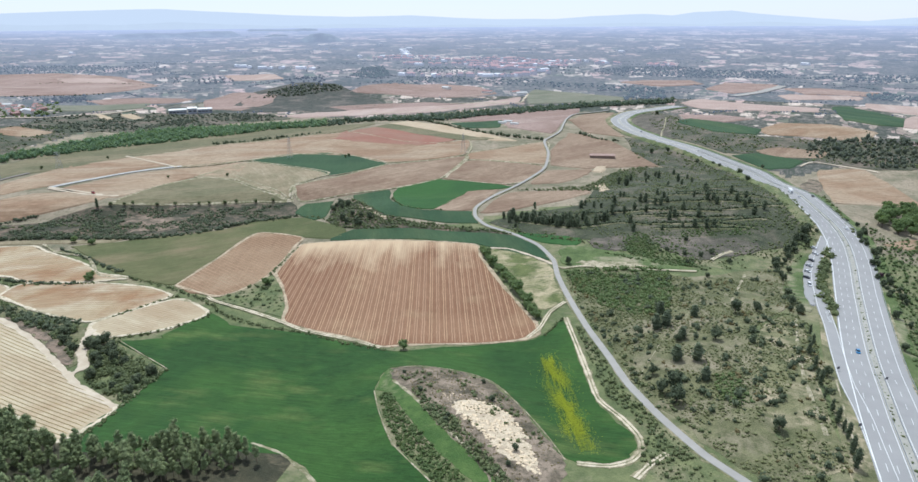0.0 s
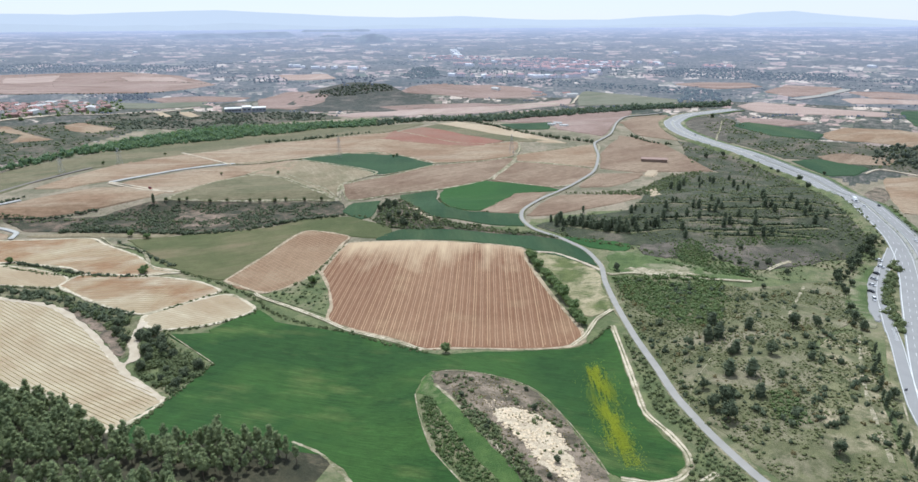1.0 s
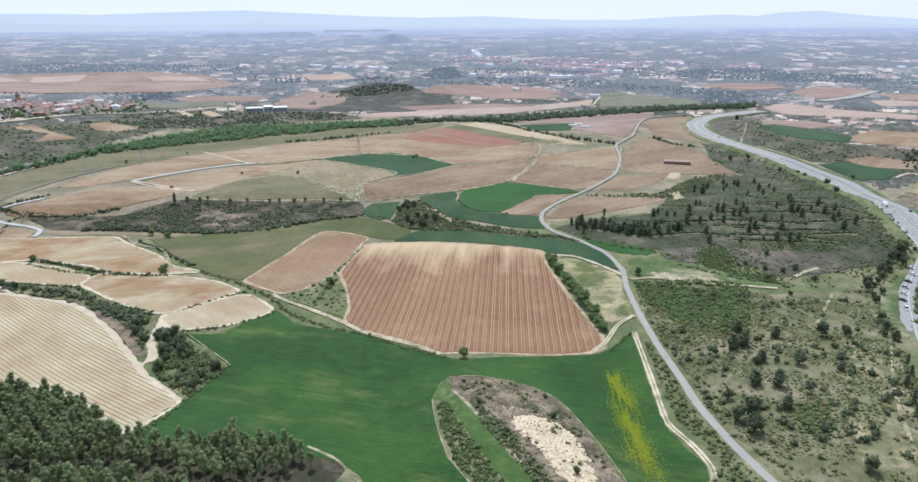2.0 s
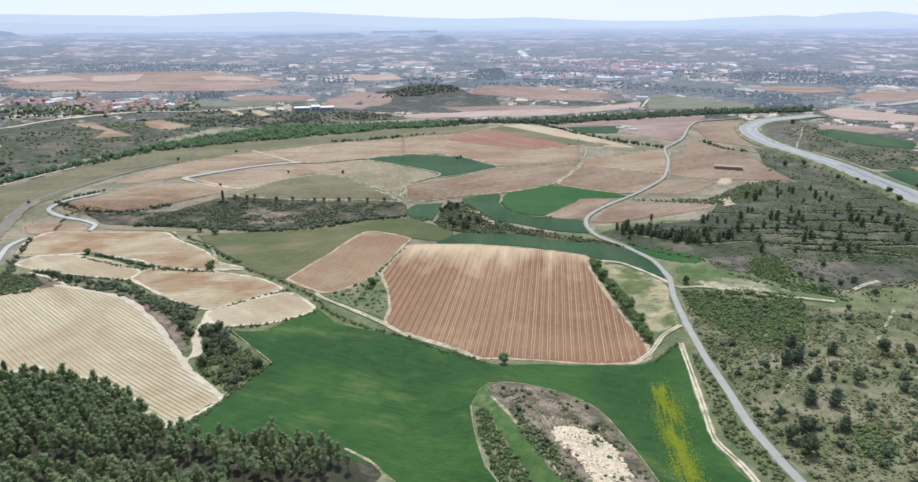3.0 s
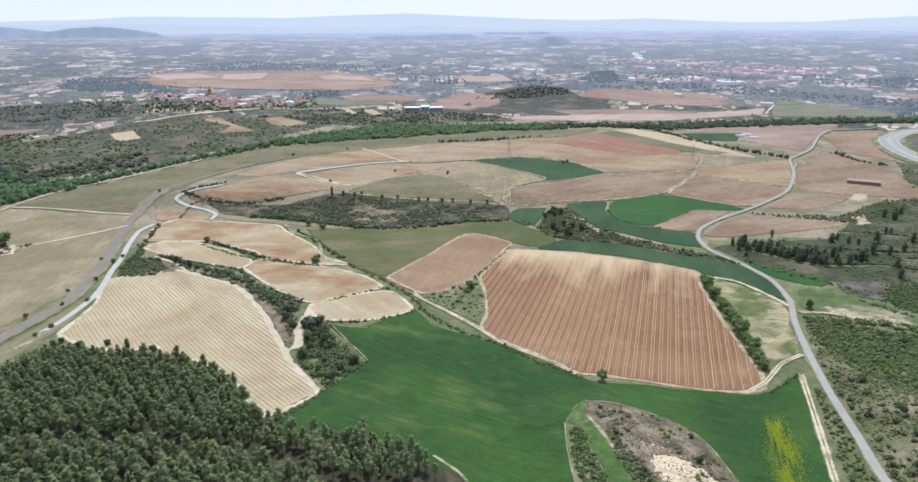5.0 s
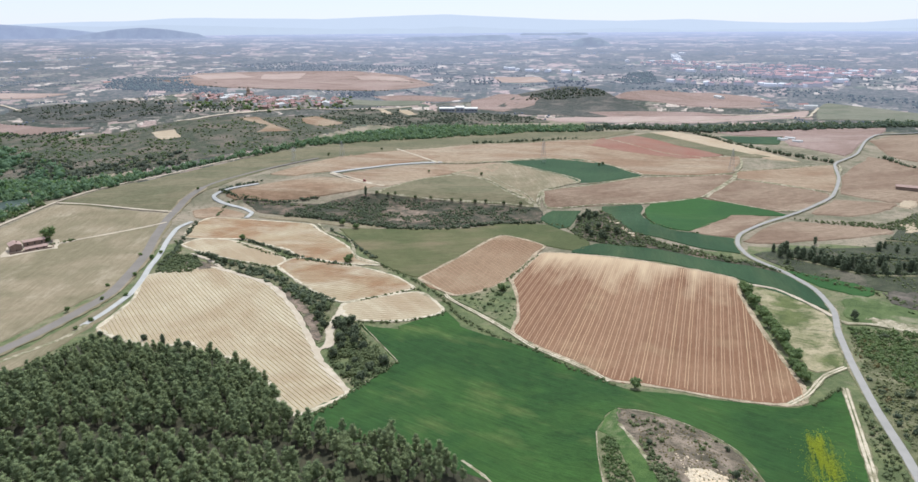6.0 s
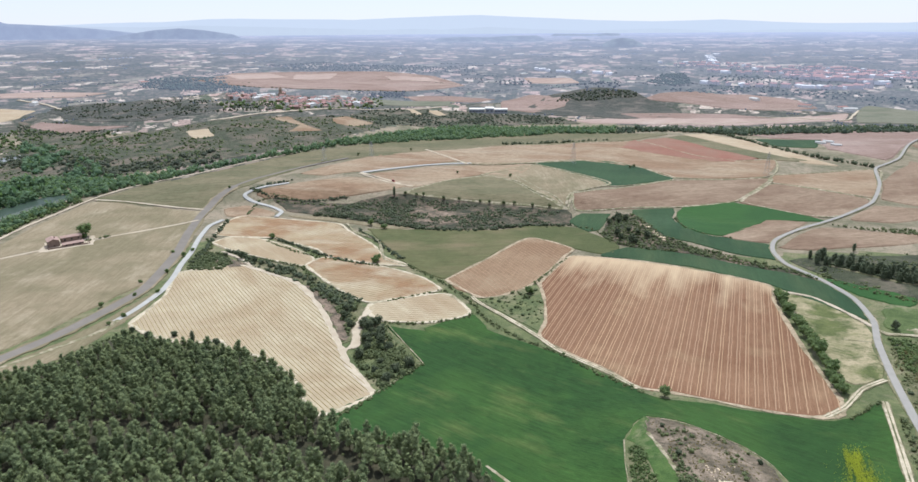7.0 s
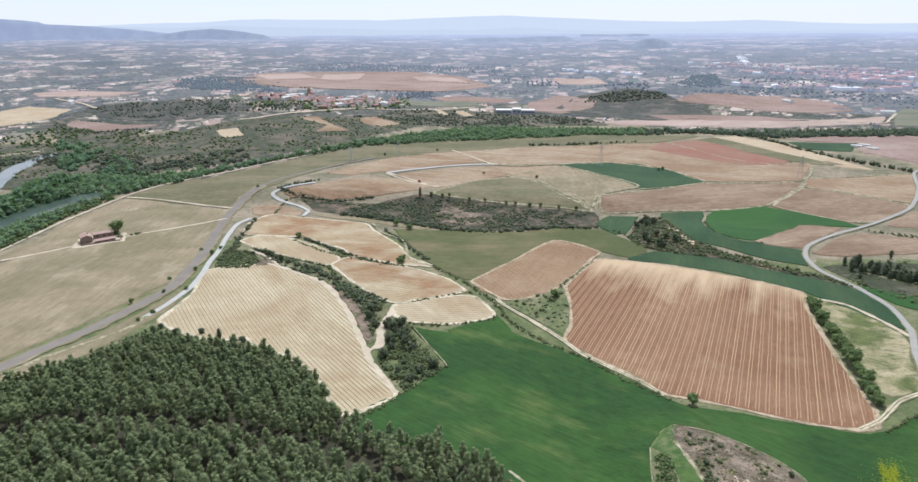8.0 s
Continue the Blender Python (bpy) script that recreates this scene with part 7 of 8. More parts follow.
thicket("river_scrub", "dark woods on the far river bank", M_WOOD_FAR, clumped(scatter([(-795, 365), (-847, 453), (-844, 493), (-756, 503), (-663, 512), (-626, 564), (-609, 624), (-644, 660), (-698, 583), (-853, 569), (-922, 531), (-889, 411)], 7, 68), 50, -0.15), 3.0, 68, 1.0, 8, "woodland")
thicket("river_scrub", "green thickets among small plots", M_GREEN_BUSH, clumped(scatter([(-1138, 611), (-1102, 675), (-855, 716), (-812, 669), (-899, 600), (-1011, 542)], 9, 69), 50, -0.1), 2.6, 69, 1.0, 5, "woodland")

thicket("far_hedges", "dark hedges between far pink fields", M_WOOD_FAR, np.vstack([along(line, 4.0, 74, 1.6) for line in ([(-1518, 1927), (-1396, 2006), (-1227, 2012)], [(-1269, 1767), (-1196, 1784), (-1118, 1800)], [(-1118, 1800), (-1150, 1962)], [(-1264, 1297), (-1158, 1331), (-1011, 1430), (-832, 1543)], [(-1474, 1398), (-1327, 1340), (-1259, 1423)], [(-1116, 1832), (-915, 1806), (-794, 1753)])]), 2.2, 74, 0.8, 1, "woodland", 0.5, 8, 1)

KNOLL = [(-33.7, 279.7), (-18.7, 279.8), (4.1, 272.0), (16.2, 261.5), (26.9, 233.6), (33.8, 211.4), (36.2, 197.9), (32, 186), (14.5, 181), (6.2, 196.6), (-9.7, 225.9), (-20.8, 248.2)]
thicket("dry_tufts", "brown dry tufts over the stony knoll", M_BROOM, clumped(scatter(KNOLL, 1.5, 148, 1.2), 9, -0.2), 0.42, 148, 0.6, 3, "grass", 0.6, 10, 1)
thicket("knoll_rocks", "scattered pale stones above the chalk scar", M_ROCK, clumped(scatter([(-8, 252), (2, 254), (10, 243), (14, 238), (0, 236), (-8, 240)], 1.5, 149, 1.2), 6, 0.0), 0.55, 149, 0.3, 1, "rocks", 0.5, 10, 1)

# broken slabs of the chalk scar
SCAR = [(-3.8, 234.4), (3.6, 240.2), (13.6, 239.4), (21.6, 229.2), (25.6, 214.1), (27.4, 201.2), (28.6, 188.7), (21.0, 195.7), (13.6, 203.6), (6.7, 217.0), (1.0, 224.7)]
thicket("chalk_rocks", "broken cream chalk slabs on the knoll", M_ROCK, clumped(scatter(SCAR, 0.9, 141, 1.1), 7, -0.2), 1.05, 141, 0.2, 1, "rocks", 0.5, 10, 1)
thicket("knoll_bushes", "small dark bushes among chalk slabs", M_BUSH, scatter(SCAR, 9.0, 142), 0.7, 142, 0.9, 8)

# ---- mustard in the wheat ----
gen = np.random.default_rng(81)
STREAK = [(44.6, 292), (45.2, 277.7), (46.4, 259.1), (46.0, 235.3), (46.5, 217.4), (48.6, 207.5)]
p = np.vstack([along(STREAK, 0.0085, 81, 2.3), along(STREAK[:5], 0.0085, 82, 3.1)])
keep = np.array([gen.random() < min(1.0, max(0.06, 0.5 + 1.0 * noise.noise((x * 0.14, y * 0.05, 3.0)) + 0.8 * noise.noise((x * 0.75, y * 0.07, 1.0)))) for x, y in p])
flowers("mustard", "yellow mustard flowering among green wheat", M_YELLOW, p[keep], 0.10, 0.5, 81)

# ---- motorway details ----
def strips(line, pieces, side, wide, over=2.0):
    """Painted dashes along a line: pieces are (start, length) in metres."""
    p = rounded(line, 6, False)
    d = np.r_[0, np.cumsum(np.linalg.norm(np.diff(p, axis=0), axis=1))]
    at = lambda s: np.array([np.interp(s, d, p[:, 0]), np.interp(s, d, p[:, 1])])
    co, fa = [], []
    for s, length in pieces:
        a, b = at(s), at(s + length)
        t = (b - a) / (np.linalg.norm(b - a) + 1e-9)
        nrm = np.array([t[1], -t[0]])
        for q, w in ((a, -1), (a, 1), (b, 1), (b, -1)):
            x, y = q + nrm * (side + w * wide / 2)
            co.append((x, y, float(height(x, y) + lift(x, y) * over)))
        n = len(co) - 4
        fa.append((n, n + 1, n + 2, n + 3))
    return co, fa


for side in (-5.8, -9.2, 6.1):
    tagged(part("lane_dashes", strips(MOTORWAY, [(s, 4.5) for s in range(5, 620, 12)], side, 0.17), M_PAINT), "white dashed lane marking", "road marking", "", "stuff")
for side in (-2.7, 2.7):
    tagged(part("slip_line", ribbon(SLIP, 0.22, 2.1, side), M_PAINT), "white painted slip road edge line", "road marking", "", "structure")

tagged(part("hatching", strips([(207.1, 328.6), (201.0, 313.9), (194.1, 297.9), (184.9, 277.3)], [(s, 0.5) for s in np.arange(0.5, 17, 1.6)], 1.6, 1.6, 2.2), M_PAINT), "white hatched nose of the slip road", "road marking", "", "stuff")
M_STEEL = mat_plain("galvanised_steel", (0.42, 0.43, 0.44), (0.34, 0.35, 0.36), 0.6, 0.5, 0.6)


def barrier(line, side, name="guard_rail"):
    """A steel rail on posts along a road."""
    thing = tagged(new(name), "low galvanised steel guard rail on posts", "guard rail", "", "structure")
    co, fa = ribbon(line, 0.12, 1.5, side)
    top = co.copy()
    co[:, 2] += 0.45
    top[:, 2] += 0.8
    n = len(co)
    faces = [tuple(f) for f in fa] + [tuple(i + n for i in f) for f in fa]
    for f in fa:
        faces += [(f[0], f[3], f[3] + n, f[0] + n), (f[1], f[2], f[2] + n, f[1] + n)]
    part("rail", (np.vstack([co, top]), faces), M_STEEL, thing)
    return thing


for side in (-1.5, 1.5, 13.4):
    barrier(MOTORWAY[:14], side)

# ---- road signs ----
M_SIGN = mat_plain("sign_back", (0.10, 0.10, 0.11), (0.14, 0.14, 0.15), 1.0, 0.6, 0.3)


def make_sign():
    thing = new("road_sign")
    for x in (-0.9, 0.9):
        bm = bmesh.new()
        bmesh.ops.create_cone(bm, cap_ends=True, segments=8, radius1=0.07, radius2=0.07, depth=3.4, matrix=pose(x, 0, 1.7))
        part("post", bm, M_STEEL, thing)
    bm = bmesh.new()
    bmesh.ops.create_cube(bm, size=1, matrix=Matrix.LocRotScale((0, -0.1, 2.7), None, (2.6, 0.08, 1.9)))
    part("board", bm, M_SIGN, thing)
    return thing


sign = make_sign()
for k, (x, y) in enumerate([(169.0, 254.3), (187.1, 248.2), (152.3, 209.9)]):
    ob = sign if k == 0 else copy_plain(sign, Matrix())
    ob.matrix_basis = pose(x, y, on_ground(x, y), 0, 0, 12) @ Matrix.Diagonal((0.55, 0.55, 0.62, 1))
    tagged(ob, "dark road sign board on two steel posts", "road sign", "motorway signs")

# ---- vehicles ----
M_TYRE = mat_plain("tyre_rubber", (0.02, 0.02, 0.02), (0.03, 0.03, 0.03))
M_GLASS = mat_plain("dark_glass", (0.03, 0.035, 0.04), (0.04, 0.045, 0.05), 1.0, 0.1)


def loft(sections):
    """A closed body through cross-sections of equal corner count."""
    n = len(sections[0])
    co = [p for s in sections for p in s]
    fa = [tuple(range(n))[::-1], tuple(range((len(sections) - 1) * n, len(sections) * n))]
    for k in range(len(sections) - 1):
        for j in range(n):
            a, b = k * n + j, k * n + (j + 1) % n
            fa.append((a, b, b + n, a + n))
    return co, fa


def box(x0, x1, y0, y1, z0, z1, bevel=0.0):
    bm = bmesh.new()
    bmesh.ops.create_cube(bm, size=1, matrix=Matrix.LocRotScale(((x0 + x1) / 2, (y0 + y1) / 2, (z0 + z1) / 2), None, (x1 - x0, y1 - y0, z1 - z0)))
    if bevel:
        bmesh.ops.bevel(bm, geom=bm.edges[:], offset=bevel, segments=1, affect="EDGES")
    return bm


def wheel(parent, x, y, r=0.32):
    bm = bmesh.new()
    bmesh.ops.create_cone(bm, cap_ends=True, segments=12, radius1=r, radius2=r, depth=0.2, matrix=pose(x, y, r, 0, 90, 0))
    return part("wheel", bm, M_TYRE, parent)


def make_car(name, paint, van=False):
    thing = new(name)
    w, top = 0.88, 1.95 if van else 1.45
    body = [[(-w * k, y, 0.3), (w * k, y, 0.3), (w * k, y, h), (-w * k, y, h)] for y, h, k in ((-2.15, 0.6, 0.9), (-2.0, 0.85, 1), (-0.9, 0.92, 1), (1.5, 0.95, 1), (2.0, 0.9, 1), (2.15, 0.6, 0.92))]
    part("body", loft(body), paint, thing)
    cab = [[(-w * k, y, 0.9), (w * k, y, 0.9), (w * k * 0.86, y, h), (-w * k * 0.86, y, h)] for y, h, k in ((-1.25, 0.95, 0.96), (-0.5, top - 0.06, 0.96), (1.2 if not van else 1.9, top - 0.06, 0.96), (1.9 if not van else 2.05, 0.96, 0.94))]
    part("glasshouse", loft(cab), M_GLASS, thing)
    part("roof", box(-w * 0.8, w * 0.8, -0.45, 1.15 if not van else 1.9, top - 0.08, top, 0.03), paint, thing)
    for x in (-w, w):
        for y in (-1.35, 1.35):
            wheel(thing, x * 0.95, y)
    return thing


def make_lorry(paint):
    thing = new("lorry")
    part("cab", box(-1.2, 1.2, -5.2, -3.2, 0.7, 3.0, 0.15), paint, thing)
    part("windscreen", box(-1.05, 1.05, -5.24, -5.16, 1.7, 2.7), M_GLASS, thing)
    part("cargo_box", box(-1.25, 1.25, -2.9, 5.2, 1.0, 3.7, 0.08), mat_plain("white_sheet", (0.7, 0.7, 0.7), (0.6, 0.6, 0.6)), thing)
    part("chassis", box(-0.5, 0.5, -4.8, 5.0, 0.6, 0.95), M_STEEL, thing)
    for x in (-1.05, 1.05):
        for y in (-4.2, 2.2, 3.4, 4.5):
            wheel(thing, x, y, 0.5)
    return thing


def paint(name, c):
    m = Mix(name, 0.3)
    return m.colour(m.blend(m.ramp(m.noise(3.0), 0.3, 0.7, 0, 0.2), c, tuple(v * 0.8 for v in c))).mat


P_WHITE, P_BLUE, P_GREY, P_RED, P_DARK = paint("white_paint", (0.75, 0.75, 0.75)), paint("blue_paint", (0.06, 0.22, 0.42)), paint("silver_paint", (0.45, 0.46, 0.47)), paint("red_paint", (0.4, 0.05, 0.04)), paint("dark_paint", (0.05, 0.05, 0.06))
cars = {n: make_car("car", m) for n, m in (("white", P_WHITE), ("blue", P_BLUE), ("silver", P_GREY), ("dark", P_DARK))}
van, lorry = make_car("van", P_WHITE, True), make_lorry(P_WHITE)
used = set()


def drive(model, spot, turn, label, category="car"):
    x, y = spot
    m = pose(x, y, on_ground(x, y) + float(lift(x, y)) * 1.7, 0, 0, turn)
    if model not in used:
        used.add(model)
        model.matrix_basis = m
        return tagged(model, label, category)
    return tagged(copy_plain(model, m), label, category)


def heading(line, spot):
    p = rounded(line, 6, False)
    k = int(np.argmin(np.hypot(*(p - np.array(spot)).T)))
    d = p[min(k + 1, len(p) - 1)] - p[max(k - 1, 0)]
    return math.degrees(math.atan2(-d[0], d[1]))


for kind, spots_, label in (("blue", [(191.8, 276.8)], "small blue car on the motorway"), ("white", [(299, 474)], "white car on the far carriageway"), ("dark", [(320, 565)], "dark car on the motorway"), ("white", [(304, 558)], "white car on the motorway"), ("silver", [(272, 962)], "silver car far along the motorway")):
    drive(cars[kind], spots_[0], heading(MOTORWAY, spots_[0]), label)
for s in [(306, 578), (307, 584)][:1]:
    drive(lorry, s, heading(MOTORWAY, s), "white lorry with box body on the motorway", "lorry")
spot = [(-361, 620)][0]
drive(make_car("farm_vehicle", P_RED, True), spot, 60, "small red farm vehicle parked beside a field track", "farm vehicle")
REST = [(253.0, 430.9), (245.0, 420.7), (238.9, 411.9), (232.7, 401.4), (226.2, 390.2), (257, 441)]
for k, s in enumerate(REST):
    drive(cars[("white", "dark", "silver", "white", "dark", "white")[k]], s, heading(SLIP, s) + 60, "parked car at the motorway rest area")
s = [(220.3, 375.4)][0]
drive(van, s, heading(SLIP, s) + 8, "white van parked at the rest area", "van")
plot("parking_bay", "grey asphalt parking bay beside the slip road", M_MOTORWAY, [(217.2, 373.8), (229.6, 399.2), (242.6, 419.9), (257, 441), (266, 450), (248.4, 417.3), (228.2, 386.0), (207.9, 346.7), (202.1, 341.2)], "parking", 1.5, kind="structure")

# ---- power line ----
M_LATTICE = mat_plain("pylon_steel", (0.36, 0.37, 0.38), (0.30, 0.31, 0.31), 1.0, 0.6, 0.5)


def make_pylon(tall=27.0):
    thing = new("pylon")

    def bar(bm, a, b, r=0.16):
        d = Vector(b) - Vector(a)
        bmesh.ops.create_cone(bm, cap_ends=True, segments=4, radius1=r, radius2=r, depth=d.length, matrix=Matrix.Translation((Vector(a) + Vector(b)) / 2) @ d.to_track_quat("Z", "Y").to_matrix().to_4x4())

    half = lambda z: 2.3 * (1 - z / tall) + 0.45
    for sx, sy in ((1, 1), (1, -1), (-1, 1), (-1, -1)):
        bm = bmesh.new()
        bar(bm, (sx * half(0), sy * half(0), 0), (sx * half(tall), sy * half(tall), tall), 0.085)
        part("leg", bm, M_LATTICE, thing)
    bm = bmesh.new()
    for z in np.arange(0, tall - 3, 3.0):
        a, b = half(z), half(z + 3)
        for s in (1, -1):
            bar(bm, (-a, s * a, z), (b, s * b, z + 3), 0.05)
            bar(bm, (a, s * a, z), (-b, s * b, z + 3), 0.05)
            bar(bm, (s * a, -a, z), (s * b, b, z + 3), 0.05)
    tagged(part("bracing", bm, M_LATTICE, thing), kind="stuff")
    for z, w in ((tall - 7.5, 5.0), (tall - 4.5, 4.2), (tall - 1.5, 3.6)):
        bm = bmesh.new()
        bar(bm, (-w, 0, z), (w, 0, z), 0.1)
        bar(bm, (-w, 0, z), (0, 0, z + 1.5), 0.08)
        bar(bm, (w, 0, z), (0, 0, z + 1.5), 0.08)
        part("crossarm", bm, M_LATTICE, thing)
    return thing


pylon = make_pylon()
for k, (x, y) in enumerate([(-209, 793), (6, 816), (-457, 728), (-492, 674)]):
    m = pose(x, y, on_ground(x, y, -0.2), 0, 0, 70) @ Matrix.Diagonal((1, 1, (1.0, 0.95, 0.75, 0.7)[k], 1))
    ob = pylon if k == 0 else copy_plain(pylon, m)
    ob.matrix_basis = m
    tagged(ob, "grey lattice power pylon standing in a field", "pylon", "pylons")

# ---- buildings ----
M_WALL = mat_plain("cream_render", (0.55, 0.48, 0.39), (0.46, 0.39, 0.31), 0.3)
M_WHITE_WALL = mat_plain("white_render", (0.78, 0.76, 0.72), (0.68, 0.66, 0.62), 0.3)
M_BRICK = mat_plain("brown_brick", (0.25, 0.18, 0.14), (0.18, 0.13, 0.10), 0.5)
M_TILE = mat_plain("red_roof_tile", (0.36, 0.215, 0.195), (0.28, 0.165, 0.15), 0.5)
M_SHEET = mat_plain("pale_roof_sheet", (0.54, 0.53, 0.51), (0.46, 0.455, 0.44), 0.2)
M_STONE = mat_plain("church_stone", (0.36, 0.27, 0.20), (0.30, 0.22, 0.16), 0.3)
M_FARM_TILE = mat_plain("old_roof_tile", (0.40, 0.285, 0.24), (0.31, 0.205, 0.17), 0.5)
M_DOOR = mat_plain("dark_wood", (0.09, 0.06, 0.045), (0.12, 0.085, 0.06))


def gable(w, d, z, rise, eave=0.5):
    """A gabled roof slab over w by d."""
    a, b = w / 2 + eave, d / 2 + eave
    t = 0.25
    lo, hi = z - rise * eave / (w / 2), z + rise
    sect = [(-a, lo), (0, hi), (a, lo), (a, lo + t), (0, hi + t), (-a, lo + t)]
    return loft([[(x, y, zz) for x, zz in sect] for y in (-b, b)])


def make_house(name, w, d, h, rise, wall, roof, windows=0, chimney=False):
    thing = new(name)
    sect = [(-w / 2, -0.5), (w / 2, -0.5), (w / 2, h), (0, h + rise), (-w / 2, h)]
    part("wall", loft([[(x, y, z) for x, z in sect] for y in (-d / 2, d / 2)]), wall, thing)
    r = part("roof", gable(w, d, h, rise), roof, thing)
    if chimney:
        part("chimney", box(w * 0.15, w * 0.15 + 0.7, -0.4, 0.4, h, h + rise + 1.0), wall, r)
    for k in range(windows):
        y = -d / 2 + (k + 0.5) * d / windows
        for s in (-1, 1):
            part("window", box(s * w / 2 - 0.05, s * w / 2 + 0.05, y - 0.55, y + 0.55, h * 0.45, h * 0.45 + 1.4), M_GLASS, thing)
    if windows:
        part("door", box(-0.6, 0.6, -d / 2 - 0.06, -d / 2 + 0.04, -0.4, 2.1), M_DOOR, thing)
    return thing


def stand(ob, x, y, turn, label, category, group="", scale=1.0, up=0.0):
    ob.matrix_basis = pose(x, y, on_ground(x, y, up), 0, 0, turn) @ Matrix.Diagonal((scale, scale, scale, 1))
    return tagged(ob, label, category, group)


# farmhouse on the dry meadow: a brick house, two wings and a walled yard
FX, FY = [(-515, 350)][0]
FT = math.degrees(math.atan2(FX, FY)) * -1
c0, s0 = math.cos(radians(FT)), math.sin(radians(FT))
far_at = lambda u, v: (FX + u * c0 - v * s0, FY + u * s0 + v * c0)
for u, v, w, d, h, rise, turn, label in ((-10, 3, 8, 11, 5.6, 1.4, 8, "two-storey brown brick farmhouse with red tile roof"), (3, 10, 7, 15, 4.6, 0.8, 98, "long dark-walled farm wing with red tile roof"), (4, -4, 6, 15, 2.5, 0.9, 98, "low farm shed with pinkish tile roof")):
    x, y = far_at(u, v)
    stand(make_house("farm_building", w, d, h, rise, M_BRICK, M_FARM_TILE, 3, turn == 8), x, y, FT + turn, label, "farmhouse", "farm buildings")
for a, b in (((-14, -6), (-14, 14)), ((-14, -8), (15, -8)), ((16, -8), (16, 14))):
    (xa, ya), (xb, yb) = far_at(*a), far_at(*b)
    ob = part("yard_wall", box(-0.25, 0.25, 0, math.hypot(xb - xa, yb - ya), -0.5, 1.7, 0.04), M_BRICK)
    stand(ob, xa, ya, math.degrees(math.atan2(-(xb - xa), yb - ya)), "low brown farmyard wall", "wall", "farmyard walls")
thicket("village_trees", "green garden trees among village houses", M_LEAF, scatter([(-910, 928), (-847, 1010), (-801, 1095), (-809, 1330), (-710, 1169), (-724, 924), (-846, 871)], 17, 97), 3.6, 97, 1.1, 6, "woodland")
tagged(plot("farm_yard", "bare pale farmyard ground", M_TRACK, [far_at(-18, -12), far_at(18, -11), far_at(20, 14), far_at(-16, 16)], "yard", 1.4), kind="structure")
thicket("farm_hedge", "dark hedge beside the farmhouse", M_BUSH, along([far_at(12, 2), far_at(24, 4), far_at(34, 6)], 1.8, 90, 0.8), 1.6, 90, 0.9, 8, "hedge")
plant([copy_plain(oaks[3], Matrix())], [far_at(14, 14)], rng, "big round green tree beside a farmhouse", "tree", "", 1.9, 1.95)

# works across the river: two long halls with white roofs, a taller grey block between them
M_CLADDING = mat_plain("grey_cladding", (0.33, 0.35, 0.38), (0.27, 0.285, 0.31), 0.3, 0.6)


def make_hall(w, d, h):
    thing = new("factory_hall")
    part("wall", box(-w / 2, w / 2, -d / 2, d / 2, -0.6, h), M_CLADDING, thing)
    part("roof", box(-w / 2 - 0.6, w / 2 + 0.6, -d / 2 - 0.6, d / 2 + 0.6, h, h + 0.9, 0.1), M_WHITE_WALL, thing, "white flat roof")
    n = int(w / 6)
    for k in range(n):
        x = (k + 0.5) * w / n - w / 2
        part("window", box(x - 2.2, x + 2.2, -d / 2 - 0.08, -d / 2 + 0.05, h * 0.35, h * 0.62), M_GLASS, thing)
    return thing


works = radians(22.0)
for u, v, w, d, h, label in ((-25, 0, 30, 20, 6.5, "long grey factory hall with a white flat roof"), (0, 3, 16, 24, 8.5, "tall grey factory block with a white roof"), (22, 0, 25, 20, 6.5, "grey factory hall with a white flat roof")):
    stand(make_hall(w, d, h), -496 + u * math.cos(works) - v * math.sin(works), 1220 + u * math.sin(works) + v * math.cos(works), 22, label, "factory", "factory halls")
x, y = [(178, 791)][0]
stand(make_house("barn", 8, 30, 3.6, 1.3, M_BRICK, M_FARM_TILE), x, y, 82, "long low brick barn with red roof", "barn")
for px, py in [(73, 1072), (83, 1082), (91, 1056)]:
    stand(make_house("farm_shed", 9, 22, 4, 1.5, M_WHITE_WALL, M_SHEET), px, py, 70, "white farm shed on a tilled field", "shed", "farm sheds", 0.6)
for k, (px, py) in enumerate([(-28, 1576), (67, 1518), (144, 1494), (131, 1517), (-727, 2057), (-1424, 1197), (-1345, 865)]):
    stand(make_house("farm_shed", 10, 24, 5, 2, M_WHITE_WALL, M_TILE if k % 2 else M_SHEET), px, py, 40 + 30 * k, "lone farm building among far plots", "shed", "far farm buildings")

# the village with its church, and the town further off
models = [make_house("village_house", w, d, h, 2.4, wall, roof, 0, k == 0) for k, (w, d, h, wall, roof) in enumerate(((10, 14, 6.5, M_WALL, M_TILE), (9, 11, 7, M_WHITE_WALL, M_TILE), (12, 18, 5.5, M_BRICK, M_TILE), (9, 12, 6, M_WHITE_WALL, M_TILE), (16, 30, 6, M_WHITE_WALL, M_SHEET)))]
gen = np.random.default_rng(91)
lots = np.vstack([scatter([(-968, 995), (-981, 1075), (-880, 1048), (-892, 1137), (-839, 1107), (-782, 998), (-817, 973), (-871, 956)], 19, 92), scatter([(-788, 956), (-876, 1116), (-810, 1283), (-748, 1185), (-739, 1048), (-732, 934)], 23, 93)])
